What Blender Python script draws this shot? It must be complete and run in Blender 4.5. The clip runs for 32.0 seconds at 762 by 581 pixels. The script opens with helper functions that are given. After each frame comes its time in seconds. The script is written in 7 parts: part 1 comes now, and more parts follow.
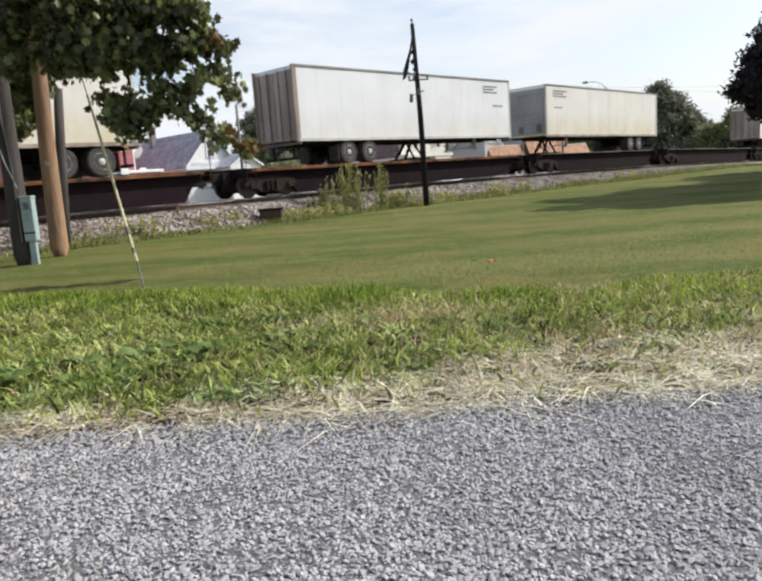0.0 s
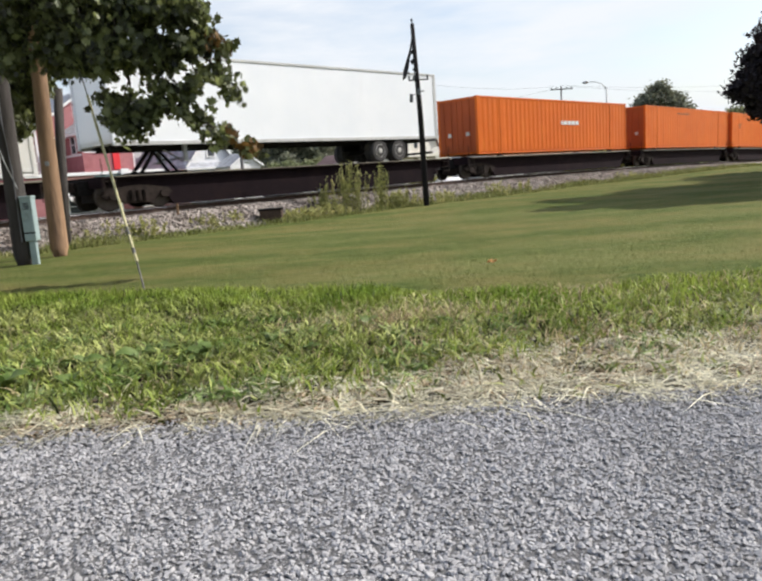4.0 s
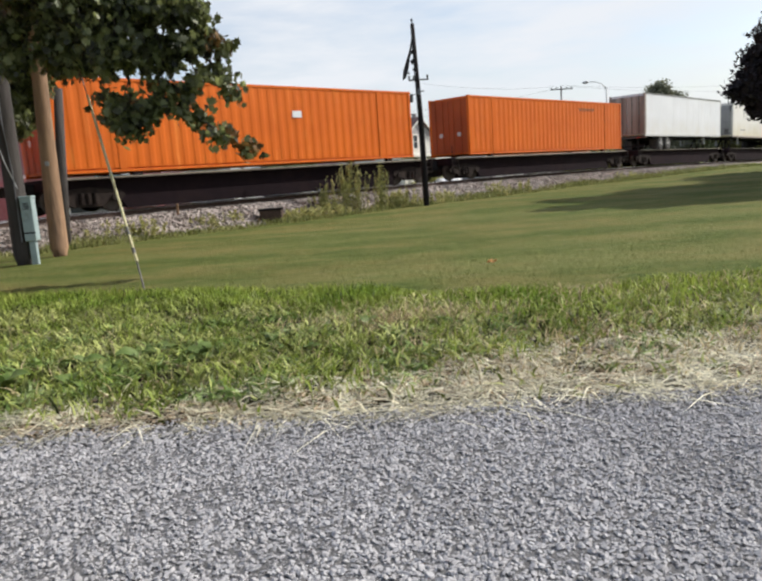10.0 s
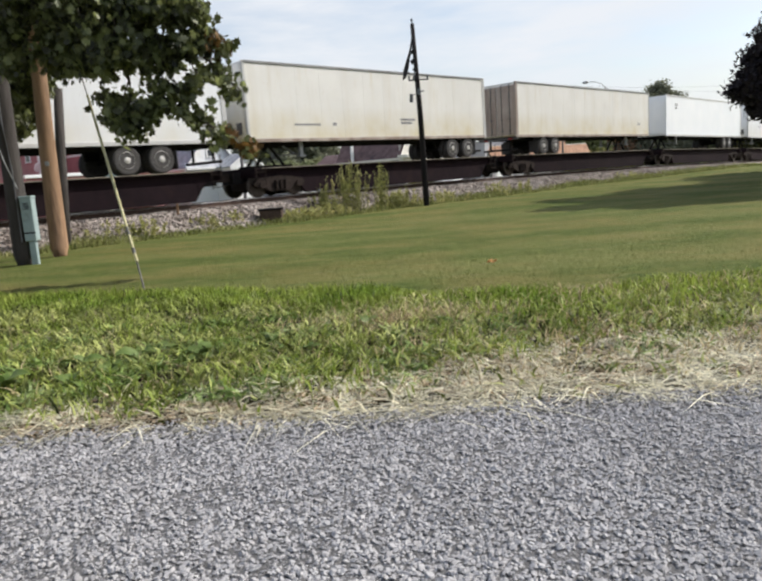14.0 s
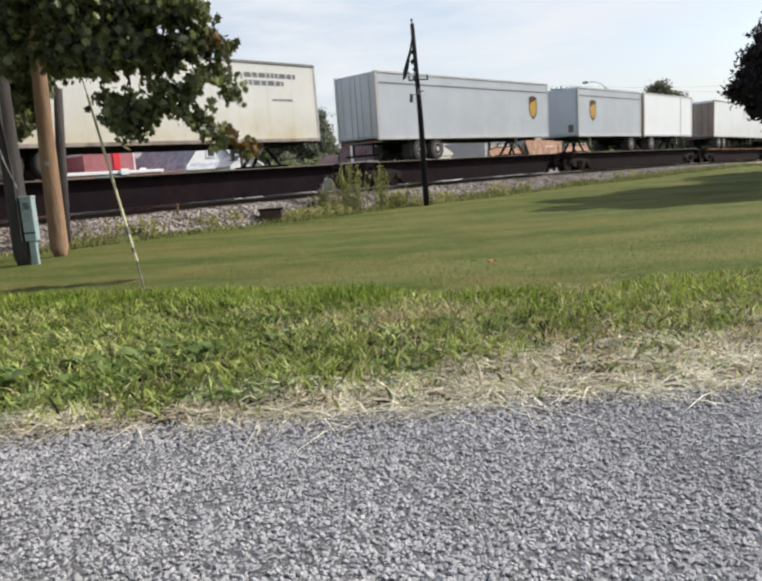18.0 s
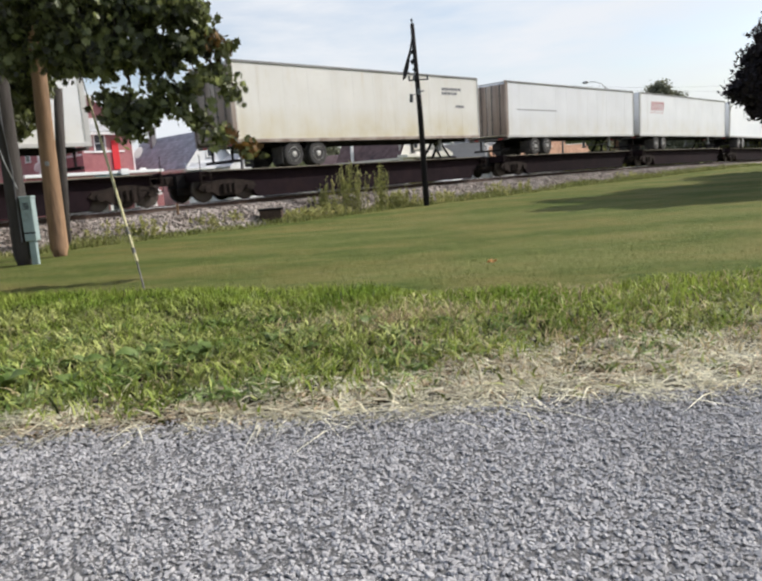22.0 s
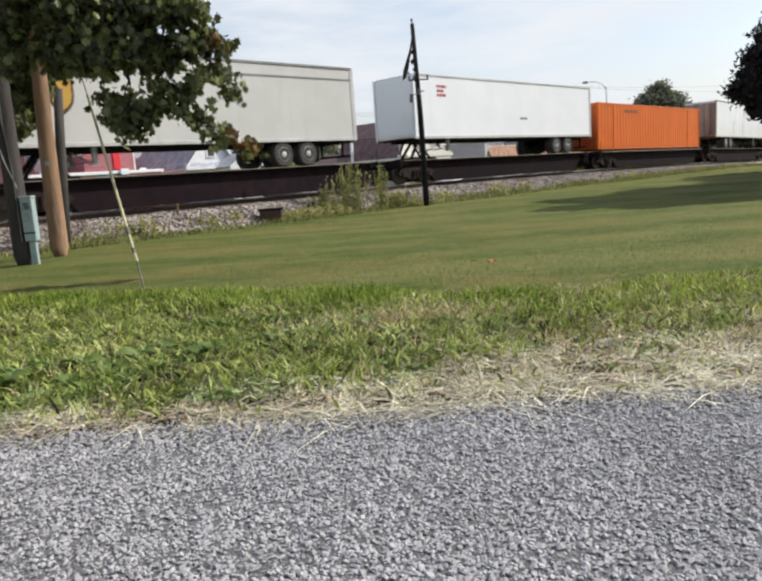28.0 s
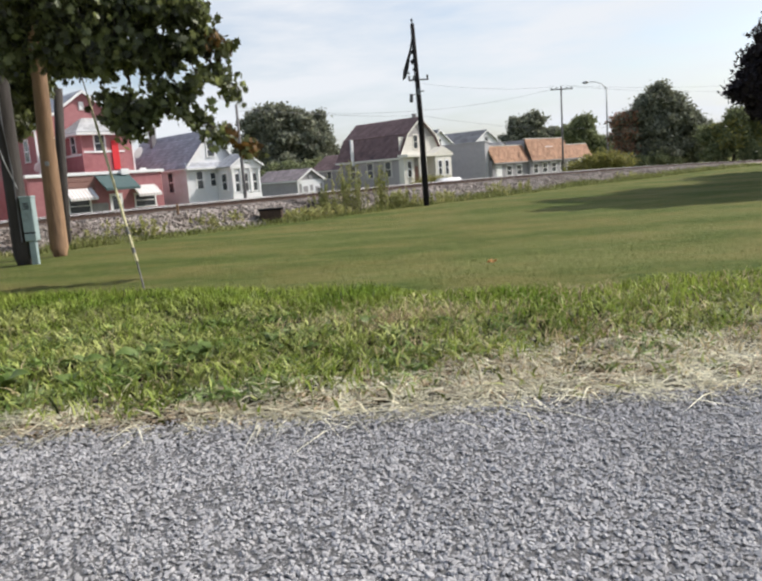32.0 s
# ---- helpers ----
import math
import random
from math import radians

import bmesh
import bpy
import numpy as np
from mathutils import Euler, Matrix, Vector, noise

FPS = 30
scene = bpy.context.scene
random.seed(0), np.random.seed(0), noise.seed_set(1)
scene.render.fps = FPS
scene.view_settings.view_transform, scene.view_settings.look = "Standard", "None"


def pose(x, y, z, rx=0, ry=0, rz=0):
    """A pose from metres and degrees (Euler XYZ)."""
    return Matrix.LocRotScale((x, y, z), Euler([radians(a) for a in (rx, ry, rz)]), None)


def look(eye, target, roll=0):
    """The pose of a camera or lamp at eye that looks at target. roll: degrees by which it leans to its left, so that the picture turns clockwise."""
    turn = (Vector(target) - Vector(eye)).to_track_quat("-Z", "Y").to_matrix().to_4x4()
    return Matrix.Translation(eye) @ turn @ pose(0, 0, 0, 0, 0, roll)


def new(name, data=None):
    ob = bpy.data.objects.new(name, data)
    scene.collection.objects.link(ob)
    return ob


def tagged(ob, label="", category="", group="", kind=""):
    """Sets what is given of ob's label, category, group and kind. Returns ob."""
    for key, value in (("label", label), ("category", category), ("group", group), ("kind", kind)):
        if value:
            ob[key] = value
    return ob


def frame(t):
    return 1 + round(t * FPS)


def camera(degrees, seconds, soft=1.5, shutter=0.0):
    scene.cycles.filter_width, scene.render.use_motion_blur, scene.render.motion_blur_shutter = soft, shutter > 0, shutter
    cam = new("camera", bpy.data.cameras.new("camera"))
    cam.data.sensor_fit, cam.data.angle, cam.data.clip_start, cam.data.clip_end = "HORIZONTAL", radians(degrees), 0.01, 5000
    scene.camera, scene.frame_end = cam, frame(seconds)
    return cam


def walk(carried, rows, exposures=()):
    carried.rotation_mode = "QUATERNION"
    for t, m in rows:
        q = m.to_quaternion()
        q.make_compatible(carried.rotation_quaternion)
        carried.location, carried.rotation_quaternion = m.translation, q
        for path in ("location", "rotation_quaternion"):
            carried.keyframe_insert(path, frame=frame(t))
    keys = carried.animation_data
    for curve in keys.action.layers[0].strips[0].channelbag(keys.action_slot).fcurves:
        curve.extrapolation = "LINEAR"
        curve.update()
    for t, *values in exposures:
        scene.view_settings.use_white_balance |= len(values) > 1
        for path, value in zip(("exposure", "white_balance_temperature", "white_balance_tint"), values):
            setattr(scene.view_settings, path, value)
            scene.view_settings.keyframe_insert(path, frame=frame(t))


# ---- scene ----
# The eye stands on the road; +y looks over the verge and the lawn to the railway.
EYE = 1.15
cam = camera(56.28, 32.0, soft=2.55, shutter=0.08)
PITCH = -9.2415
EYE_POSE = look((0, 0, EYE), (0, math.cos(radians(PITCH)), EYE + math.sin(radians(PITCH))), -4.106)
walk(cam, [(0.0, EYE_POSE), (32.0, EYE_POSE)], [(0.0, 0.05), (3.2, 0.05), (6.0, 0.0), (9.0, -0.06), (32.0, -0.06)])

# ---- light ----
SUN_DIR = Vector((math.cos(radians(41)) * 0.954, math.cos(radians(41)) * 0.30, math.sin(radians(41))))
sun = new("sun", bpy.data.lights.new("sun", "SUN"))
sun.data.energy, sun.data.angle, sun.data.color = 5.0, radians(0.6), (1.0, 0.945, 0.885)
sun.matrix_world = look((30, 0, 40), Vector((30, 0, 40)) - SUN_DIR)
world = bpy.data.worlds.new("sky")
scene.world = world
world.use_nodes = True
wn, wl = world.node_tree.nodes, world.node_tree.links
sky = wn.new("ShaderNodeTexSky")
sky.sky_type, sky.sun_disc = "NISHITA", False
sky.sun_elevation, sky.sun_rotation = radians(41), radians(90 - math.degrees(math.atan2(SUN_DIR.y, SUN_DIR.x)))
sky.air_density, sky.dust_density, sky.ozone_density = 1.0, 2.2, 1.2
w_co = wn.new("ShaderNodeTexCoord")
w_map = wn.new("ShaderNodeMapping")
w_map.inputs["Scale"].default_value = (1.2, 1.0, 5.5)
w_noise = wn.new("ShaderNodeTexNoise")
w_noise.inputs["Scale"].default_value, w_noise.inputs["Detail"].default_value, w_noise.inputs["Roughness"].default_value = 2.1, 6.0, 0.55
w_ramp = wn.new("ShaderNodeValToRGB")
w_ramp.color_ramp.elements[0].position, w_ramp.color_ramp.elements[0].color = 0.38, (0.22, 0.22, 0.22, 1)
w_ramp.color_ramp.elements[1].position, w_ramp.color_ramp.elements[1].color = 0.60, (0.98, 0.98, 0.98, 1)
w_mix = wn.new("ShaderNodeMix")
w_mix.data_type = "RGBA"
w_mix.inputs["B"].default_value = (8.9, 9.25, 9.8, 1)
wl.new(w_co.outputs["Generated"], w_map.inputs["Vector"])
wl.new(w_map.outputs["Vector"], w_noise.inputs["Vector"])
wl.new(w_noise.outputs["Fac"], w_ramp.inputs["Fac"])
# the cloud lies low; the sky clears towards the zenith
w_sep = wn.new("ShaderNodeSeparateXYZ")
w_fade = wn.new("ShaderNodeMapRange")
w_fade.interpolation_type = "SMOOTHSTEP"
w_fade.inputs["From Min"].default_value, w_fade.inputs["From Max"].default_value = 0.30, 0.75
w_fade.inputs["To Min"].default_value, w_fade.inputs["To Max"].default_value = 1.0, 0.12
w_mul = wn.new("ShaderNodeMath")
w_mul.operation = "MULTIPLY"
wl.new(w_co.outputs["Generated"], w_sep.inputs["Vector"])
wl.new(w_sep.outputs["Z"], w_fade.inputs["Value"])
wl.new(w_ramp.outputs["Color"], w_mul.inputs[0])
wl.new(w_fade.outputs["Result"], w_mul.inputs[1])
wl.new(w_mul.outputs["Value"], w_mix.inputs["Factor"])
w_blue = wn.new("ShaderNodeVectorMath")
w_blue.operation = "SCALE"
w_blue.inputs["Scale"].default_value = 1.75
wl.new(sky.outputs["Color"], w_blue.inputs[0])
wl.new(w_blue.outputs["Vector"], w_mix.inputs["A"])
wl.new(w_mix.outputs["Result"], wn["Background"].inputs["Color"])
wn["Background"].inputs["Strength"].default_value = 0.1


# ---- materials ----
def nodes_of(name):
    m = bpy.data.materials.new(name)
    m.use_nodes = True
    return m, m.node_tree.nodes, m.node_tree.links, m.node_tree.nodes["Principled BSDF"]


def mix_rgb(n, l, fac, a, b, mode="MIX"):
    """A colour mix; fac, a and b are sockets or values."""
    node = n.new("ShaderNodeMix")
    node.data_type, node.blend_type = "RGBA", mode
    for key, v in (("Factor", fac), ("A", a), ("B", b)):
        sock = [s for s in node.inputs if s.name == key and s.type == ("VALUE" if key == "Factor" else "RGBA")][0]
        if isinstance(v, bpy.types.NodeSocket):
            l.new(v, sock)
        elif key == "Factor":
            sock.default_value = v
        else:
            sock.default_value = (*v[:3], 1)
    return [s for s in node.outputs if s.type == "RGBA"][0]


def noise_fac(n, l, scale, lo, hi, detail=4.0, stretch=(1, 1, 1), rough=0.6, turn=0.0):
    """Noise in object space, spread between lo and hi to a 0..1 mask."""
    co = n.new("ShaderNodeTexCoord")
    mp = n.new("ShaderNodeMapping")
    mp.inputs["Scale"].default_value, mp.inputs["Rotation"].default_value = stretch, (0, 0, turn)
    tx = n.new("ShaderNodeTexNoise")
    tx.inputs["Scale"].default_value, tx.inputs["Detail"].default_value, tx.inputs["Roughness"].default_value = scale, detail, rough
    rp = n.new("ShaderNodeMapRange")
    rp.inputs["From Min"].default_value, rp.inputs["From Max"].default_value = lo, hi
    l.new(co.outputs["Object"], mp.inputs["Vector"])
    l.new(mp.outputs["Vector"], tx.inputs["Vector"])
    l.new(tx.outputs["Fac"], rp.inputs["Value"])
    return rp.outputs["Result"]


def surface(name, base, other, scale=3.0, rough=0.6, metal=0.0, stain=None, stain_scale=1.0, stain_at=(0.55, 0.75), stretch=(1, 1, 1),
            bump=0.15, bump_scale=None, vary=0.0, gloss=0.5, island=0.0):
    """A surface in two scales: grain between base and other, and stains of a third colour."""
    m, n, l, p = nodes_of(name)
    col = mix_rgb(n, l, noise_fac(n, l, scale, 0.3, 0.7, stretch=stretch), base, other)
    if stain:
        col = mix_rgb(n, l, noise_fac(n, l, stain_scale, *stain_at, stretch=stretch), col, stain)
    if vary or island:
        if island:
            src = n.new("ShaderNodeNewGeometry").outputs["Random Per Island"]
        else:
            src = n.new("ShaderNodeObjectInfo").outputs["Random"]
        hsv = n.new("ShaderNodeHueSaturation")
        mr = n.new("ShaderNodeMapRange")
        amount = vary or island
        mr.inputs["To Min"].default_value, mr.inputs["To Max"].default_value = 1 - amount, 1 + amount
        l.new(src, mr.inputs["Value"])
        l.new(mr.outputs["Result"], hsv.inputs["Value"])
        l.new(col, hsv.inputs["Color"])
        col = hsv.outputs["Color"]
    l.new(col, p.inputs["Base Color"])
    p.inputs["Roughness"].default_value, p.inputs["Metallic"].default_value = rough, metal
    p.inputs["Specular IOR Level"].default_value = gloss
    if bump:
        b = n.new("ShaderNodeBump")
        b.inputs["Strength"].default_value, b.inputs["Distance"].default_value = bump, 0.02
        l.new(noise_fac(n, l, bump_scale or scale * 4, 0.2, 0.8, stretch=stretch), b.inputs["Height"])
        l.new(b.outputs["Normal"], p.inputs["Normal"])
    return m


def leafy(name, a, b, through_light=0.35, island=0.35, through_gain=1.0, gloss=0.2):
    """Leaves and blades: two greens by clump, brightness leaf by leaf, some light passing through."""
    m, n, l, p = nodes_of(name)
    col = mix_rgb(n, l, noise_fac(n, l, 1.3, 0.35, 0.65), a, b)
    geo = n.new("ShaderNodeNewGeometry")
    hsv = n.new("ShaderNodeHueSaturation")
    mr = n.new("ShaderNodeMapRange")
    mr.inputs["To Min"].default_value, mr.inputs["To Max"].default_value = 1 - island, 1 + island
    l.new(geo.outputs["Random Per Island"], mr.inputs["Value"])
    l.new(mr.outputs["Result"], hsv.inputs["Value"])
    l.new(col, hsv.inputs["Color"])
    l.new(hsv.outputs["Color"], p.inputs["Base Color"])
    p.inputs["Roughness"].default_value = 0.5
    p.inputs["Specular IOR Level"].default_value = gloss
    tr = n.new("ShaderNodeBsdfTranslucent")
    # light that comes through a thin leaf is paler than light thrown back by it
    l.new(mix_rgb(n, l, 1.0, hsv.outputs["Color"], (through_gain, through_gain, through_gain), "MULTIPLY"), tr.inputs["Color"])
    mx = n.new("ShaderNodeMixShader")
    mx.inputs["Fac"].default_value = through_light
    l.new(p.outputs["BSDF"], mx.inputs[1])
    l.new(tr.outputs["BSDF"], mx.inputs[2])
    l.new(mx.outputs["Shader"], n["Material Output"].inputs["Surface"])
    return m


M = {}
M["asphalt"] = surface("asphalt_binder", (0.085, 0.084, 0.083), (0.15, 0.148, 0.146), 60, 0.85, bump=0.5, bump_scale=90)
M["chip"] = surface("road_chipping", (0.35, 0.344, 0.342), (0.435, 0.428, 0.425), 9, 0.85, gloss=0.3, stain=(0.28, 0.275, 0.268), stain_scale=1.3, stain_at=(0.5, 0.8), bump=0.2, bump_scale=160, island=0.12)


def lawn_surface():
    """Mown grass: green grain, mower tracks along the railway, dry tan patches and darker tufts."""
    m, n, l, p = nodes_of("lawn")
    col = mix_rgb(n, l, noise_fac(n, l, 7.5, 0.34, 0.66, stretch=(0.7, 1.0, 1), rough=0.75), (0.055, 0.088, 0.018), (0.131, 0.157, 0.041))
    col = mix_rgb(n, l, noise_fac(n, l, 1.5, 0.45, 0.75, stretch=(0.7, 1.1, 1)), col, (0.070, 0.100, 0.020))
    tracks = n.new("ShaderNodeMath")
    tracks.operation = "MULTIPLY"
    l.new(noise_fac(n, l, 0.55, 0.44, 0.62, stretch=(0.30, 1.0, 1), turn=-0.55), tracks.inputs[0])
    tracks.inputs[1].default_value = 0.55
    col = mix_rgb(n, l, tracks.outputs["Value"], col, (0.195, 0.192, 0.068))
    dry = n.new("ShaderNodeMath")
    dry.operation = "MULTIPLY"
    l.new(noise_fac(n, l, 0.30, 0.45, 0.62, stretch=(0.75, 1.1, 1), rough=0.75), dry.inputs[0])
    dry.inputs[1].default_value = 0.65
    col = mix_rgb(n, l, dry.outputs["Value"], col, (0.205, 0.173, 0.062))
    col = mix_rgb(n, l, noise_fac(n, l, 3.2, 0.58, 0.78, stretch=(0.5, 1.1, 1)), col, (0.195, 0.185, 0.078))
    l.new(col, p.inputs["Base Color"])
    p.inputs["Roughness"].default_value, p.inputs["Specular IOR Level"].default_value = 0.95, 0.1
    b = n.new("ShaderNodeBump")
    b.inputs["Strength"].default_value, b.inputs["Distance"].default_value = 0.9, 0.05
    l.new(noise_fac(n, l, 22.0, 0.2, 0.8, stretch=(0.7, 1.0, 1)), b.inputs["Height"])
    l.new(b.outputs["Normal"], p.inputs["Normal"])
    return m


M["lawn"] = lawn_surface()
# near-black soil: the shade between the grass blades is put into its colour
M["soil"] = surface("shade_dark_soil", (0.014, 0.013, 0.007), (0.034, 0.028, 0.015), 6, 0.95, bump=0.6, bump_scale=40, gloss=0.1)
M["blade"] = leafy("grass_blade", (0.17, 0.255, 0.033), (0.33, 0.38, 0.08), 0.32, 0.6)
M["mat_blade"] = leafy("matted_blade", (0.155, 0.195, 0.034), (0.36, 0.38, 0.13), 0.18, 0.9, 1.0, 0.25)
M["dead"] = leafy("dead_blade", (0.40, 0.31, 0.16), (0.56, 0.47, 0.29), 0.25, 0.5)
M["thatch"] = leafy("brown_thatch", (0.28, 0.20, 0.125), (0.50, 0.39, 0.26), 0.15, 0.7)
M["short_blade"] = leafy("mown_blade", (0.11, 0.145, 0.024), (0.20, 0.20, 0.055), 0.3, 0.4)
M["straw"] = leafy("dry_straw", (0.54, 0.50, 0.35), (0.78, 0.75, 0.58), 0.15, 0.6)
M["broad"] = leafy("broad_leaf", (0.12, 0.20, 0.038), (0.27, 0.345, 0.115), 0.2, 0.6, 1.0, 0.3)
M["maple"] = leafy("maple_leaf", (0.066, 0.078, 0.028), (0.108, 0.120, 0.046), 0.32, 0.85, 2.6, 0.6)
M["maple_dry"] = leafy("maple_leaf_turning", (0.10, 0.065, 0.02), (0.15, 0.08, 0.025), 0.3, 0.4)
M["orange_leaf"] = leafy("fallen_leaf_orange", (0.40, 0.19, 0.07), (0.52, 0.27, 0.10), 0.3, 0.3)
M["dark_leaf"] = leafy("dark_leaf", (0.030, 0.024, 0.028), (0.046, 0.036, 0.038), 0.15, 0.4)
# far leaves are paler and greyer: distance haze is put into both colours
M["far_leaf"] = leafy("hazed_leaf_green", (0.17, 0.20, 0.10), (0.26, 0.28, 0.14), 0.35, 0.45)
M["far_dark"] = leafy("hazed_leaf_dark", (0.18, 0.195, 0.145), (0.27, 0.28, 0.195), 0.3, 0.45)
M["autumn"] = leafy("tree_leaf_russet", (0.29, 0.15, 0.10), (0.36, 0.21, 0.13), 0.3, 0.4)
M["yellowing"] = leafy("tree_leaf_yellowing", (0.25, 0.25, 0.075), (0.33, 0.30, 0.10), 0.35, 0.4)
M["rough_blade"] = leafy("rough_grass_blade", (0.15, 0.18, 0.05), (0.27, 0.27, 0.105), 0.3, 0.6)
M["weed"] = leafy("weed_leaf", (0.32, 0.34, 0.11), (0.47, 0.44, 0.20), 0.4, 0.5)
M["bark"] = surface("bark", (0.07, 0.055, 0.045), (0.13, 0.11, 0.09), 9, 0.9, stretch=(1, 1, 0.25), bump=0.8, bump_scale=22)
M["new_pole"] = surface("treated_pole", (0.20, 0.118, 0.066), (0.34, 0.21, 0.12), 7, 0.8, stain=(0.085, 0.05, 0.03), stain_scale=3.0, stain_at=(0.5, 0.68), stretch=(1, 1, 0.12), bump=0.3, bump_scale=30)
# weathered grey timber, coloured darker to stand in for the maple's shade
M["old_pole"] = surface("weathered_pole_shaded", (0.028, 0.024, 0.022), (0.07, 0.061, 0.056), 9, 0.9, stain=(0.035, 0.029, 0.028), stain_scale=2, stain_at=(0.5, 0.7), stretch=(1, 1, 0.1), bump=0.6, bump_scale=30)
M["street_pole"] = surface("grey_pole", (0.13, 0.12, 0.12), (0.21, 0.20, 0.20), 9, 0.9, stretch=(1, 1, 0.12), bump=0.4, bump_scale=30)
M["black_pole"] = surface("creosote_pole", (0.012, 0.011, 0.012), (0.024, 0.021, 0.021), 8, 0.9, gloss=0.1, stretch=(1, 1, 0.12), bump=0.5, bump_scale=30)
M["utility_green"] = surface("cabinet_paint", (0.27, 0.35, 0.355), (0.31, 0.39, 0.395), 8, 0.5, stain=(0.18, 0.22, 0.2), stain_scale=5, bump=0.05)
M["wire"] = surface("wire", (0.10, 0.10, 0.11), (0.16, 0.16, 0.17), 20, 0.6, bump=0)
M["guy_yellow"] = surface("guy_guard", (0.42, 0.38, 0.18), (0.52, 0.48, 0.28), 9, 0.6, stain=(0.40, 0.37, 0.26), stain_scale=5, bump=0.1)
M["guy_steel"] = surface("guy_steel", (0.09, 0.085, 0.075), (0.16, 0.155, 0.14), 14, 0.7, 0.2, bump=0.1)
M["galv"] = surface("galvanised", (0.30, 0.31, 0.32), (0.40, 0.41, 0.42), 14, 0.55, 0.3, bump=0.1)
M["glass_cap"] = surface("insulator", (0.09, 0.10, 0.11), (0.14, 0.15, 0.16), 10, 0.25, bump=0)
M["cloth"] = surface("weathered_cloth", (0.015, 0.015, 0.019), (0.034, 0.032, 0.036), 12, 0.9, bump=0.2)
M["ballast"] = surface("ballast_stone", (0.255, 0.222, 0.198), (0.385, 0.342, 0.305), 5, 0.9, stain=(0.125, 0.097, 0.08), stain_scale=0.9, stain_at=(0.48, 0.7), bump=0.9, bump_scale=20, island=0.6)
M["rail"] = surface("rail_steel", (0.055, 0.034, 0.026), (0.10, 0.062, 0.045), 9, 0.7, 0.2, bump=0.2)
M["rail_head"] = surface("rail_head", (0.60, 0.59, 0.60), (0.70, 0.69, 0.69), 9, 0.42, 0.55, bump=0.03)
M["sleeper"] = surface("sleeper_wood", (0.075, 0.06, 0.05), (0.13, 0.11, 0.095), 7, 0.9, stretch=(1, 0.15, 1), bump=0.5, vary=0.25)
M["car_frame"] = surface("railcar_frame", (0.0105, 0.0065, 0.0085), (0.017, 0.010, 0.0125), 2.4, 0.8, gloss=0.08, stain=(0.025, 0.014, 0.0135), stain_scale=1.1, stain_at=(0.55, 0.8), bump=0.2, bump_scale=18, vary=0.2)
M["car_rust"] = surface("railcar_rust", (0.16, 0.07, 0.035), (0.30, 0.13, 0.05), 2.4, 0.8, gloss=0.15, stain=(0.03, 0.02, 0.017), stain_scale=0.9, stain_at=(0.42, 0.6), bump=0.2, bump_scale=18)
M["car_yellow"] = surface("railcar_yellow", (0.42, 0.30, 0.14), (0.49, 0.37, 0.19), 2.0, 0.7, stain=(0.16, 0.11, 0.06), stain_scale=0.9, stain_at=(0.5, 0.75), bump=0.2)
M["bogie"] = surface("cast_bogie", (0.016, 0.012, 0.011), (0.038, 0.028, 0.023), 5, 0.85, gloss=0.15, bump=0.3, bump_scale=25)
M["steel_wheel"] = surface("steel_wheel", (0.05, 0.04, 0.035), (0.09, 0.075, 0.065), 6, 0.55, 0.6, bump=0.1)
M["tyre"] = surface("tyre_rubber", (0.055, 0.052, 0.052), (0.10, 0.096, 0.094), 14, 0.9, gloss=0.15, stain=(0.03, 0.029, 0.03), stain_scale=3.0, bump=0.2)
M["rim_dark"] = surface("dark_rim", (0.016, 0.015, 0.016), (0.032, 0.030, 0.029), 9, 0.7, 0.1, bump=0.05)
M["rim"] = surface("painted_rim", (0.50, 0.49, 0.47), (0.64, 0.63, 0.6), 9, 0.45, 0.1, stain=(0.2, 0.17, 0.14), stain_scale=7, bump=0.05)
M["under"] = surface("undercarriage", (0.012, 0.011, 0.012), (0.026, 0.024, 0.024), 6, 0.85, gloss=0.12, bump=0.1)
M["lamp_red"] = surface("red_lens", (0.4, 0.02, 0.02), (0.5, 0.03, 0.03), 10, 0.3, bump=0)
M["walkway"] = surface("walkway_edge", (0.16, 0.135, 0.105), (0.25, 0.22, 0.17), 2.2, 0.8, stain=(0.06, 0.05, 0.045), stain_scale=0.7, stain_at=(0.5, 0.7), bump=0.2)


# ---- building helpers ----
def part(name, bm, material, parent=None, label="", smooth=False):
    """Links a bmesh as one mesh object, under a thing or a part if one is given."""
    me = bpy.data.meshes.new(name)
    bm.normal_update()
    bm.to_mesh(me)
    bm.free()
    return part_of(name, me, material, parent, label, smooth)


def part_of(name, me, material, parent=None, label="", smooth=False):
    if material and not me.materials:
        me.materials.append(material)
    if smooth:
        me.shade_smooth()
    ob = new(name, me)
    if parent:
        ob.parent = parent
    if label:
        ob["label"] = label
    return ob


def soup(name, verts, faces, material, parent=None, label="", smooth=False):
    """One mesh object out of arrays of places and corners."""
    me = bpy.data.meshes.new(name)
    me.from_pydata(np.asarray(verts).tolist(), [], faces.tolist() if hasattr(faces, "tolist") else faces)
    me.update()
    return part_of(name, me, material, parent, label, smooth)


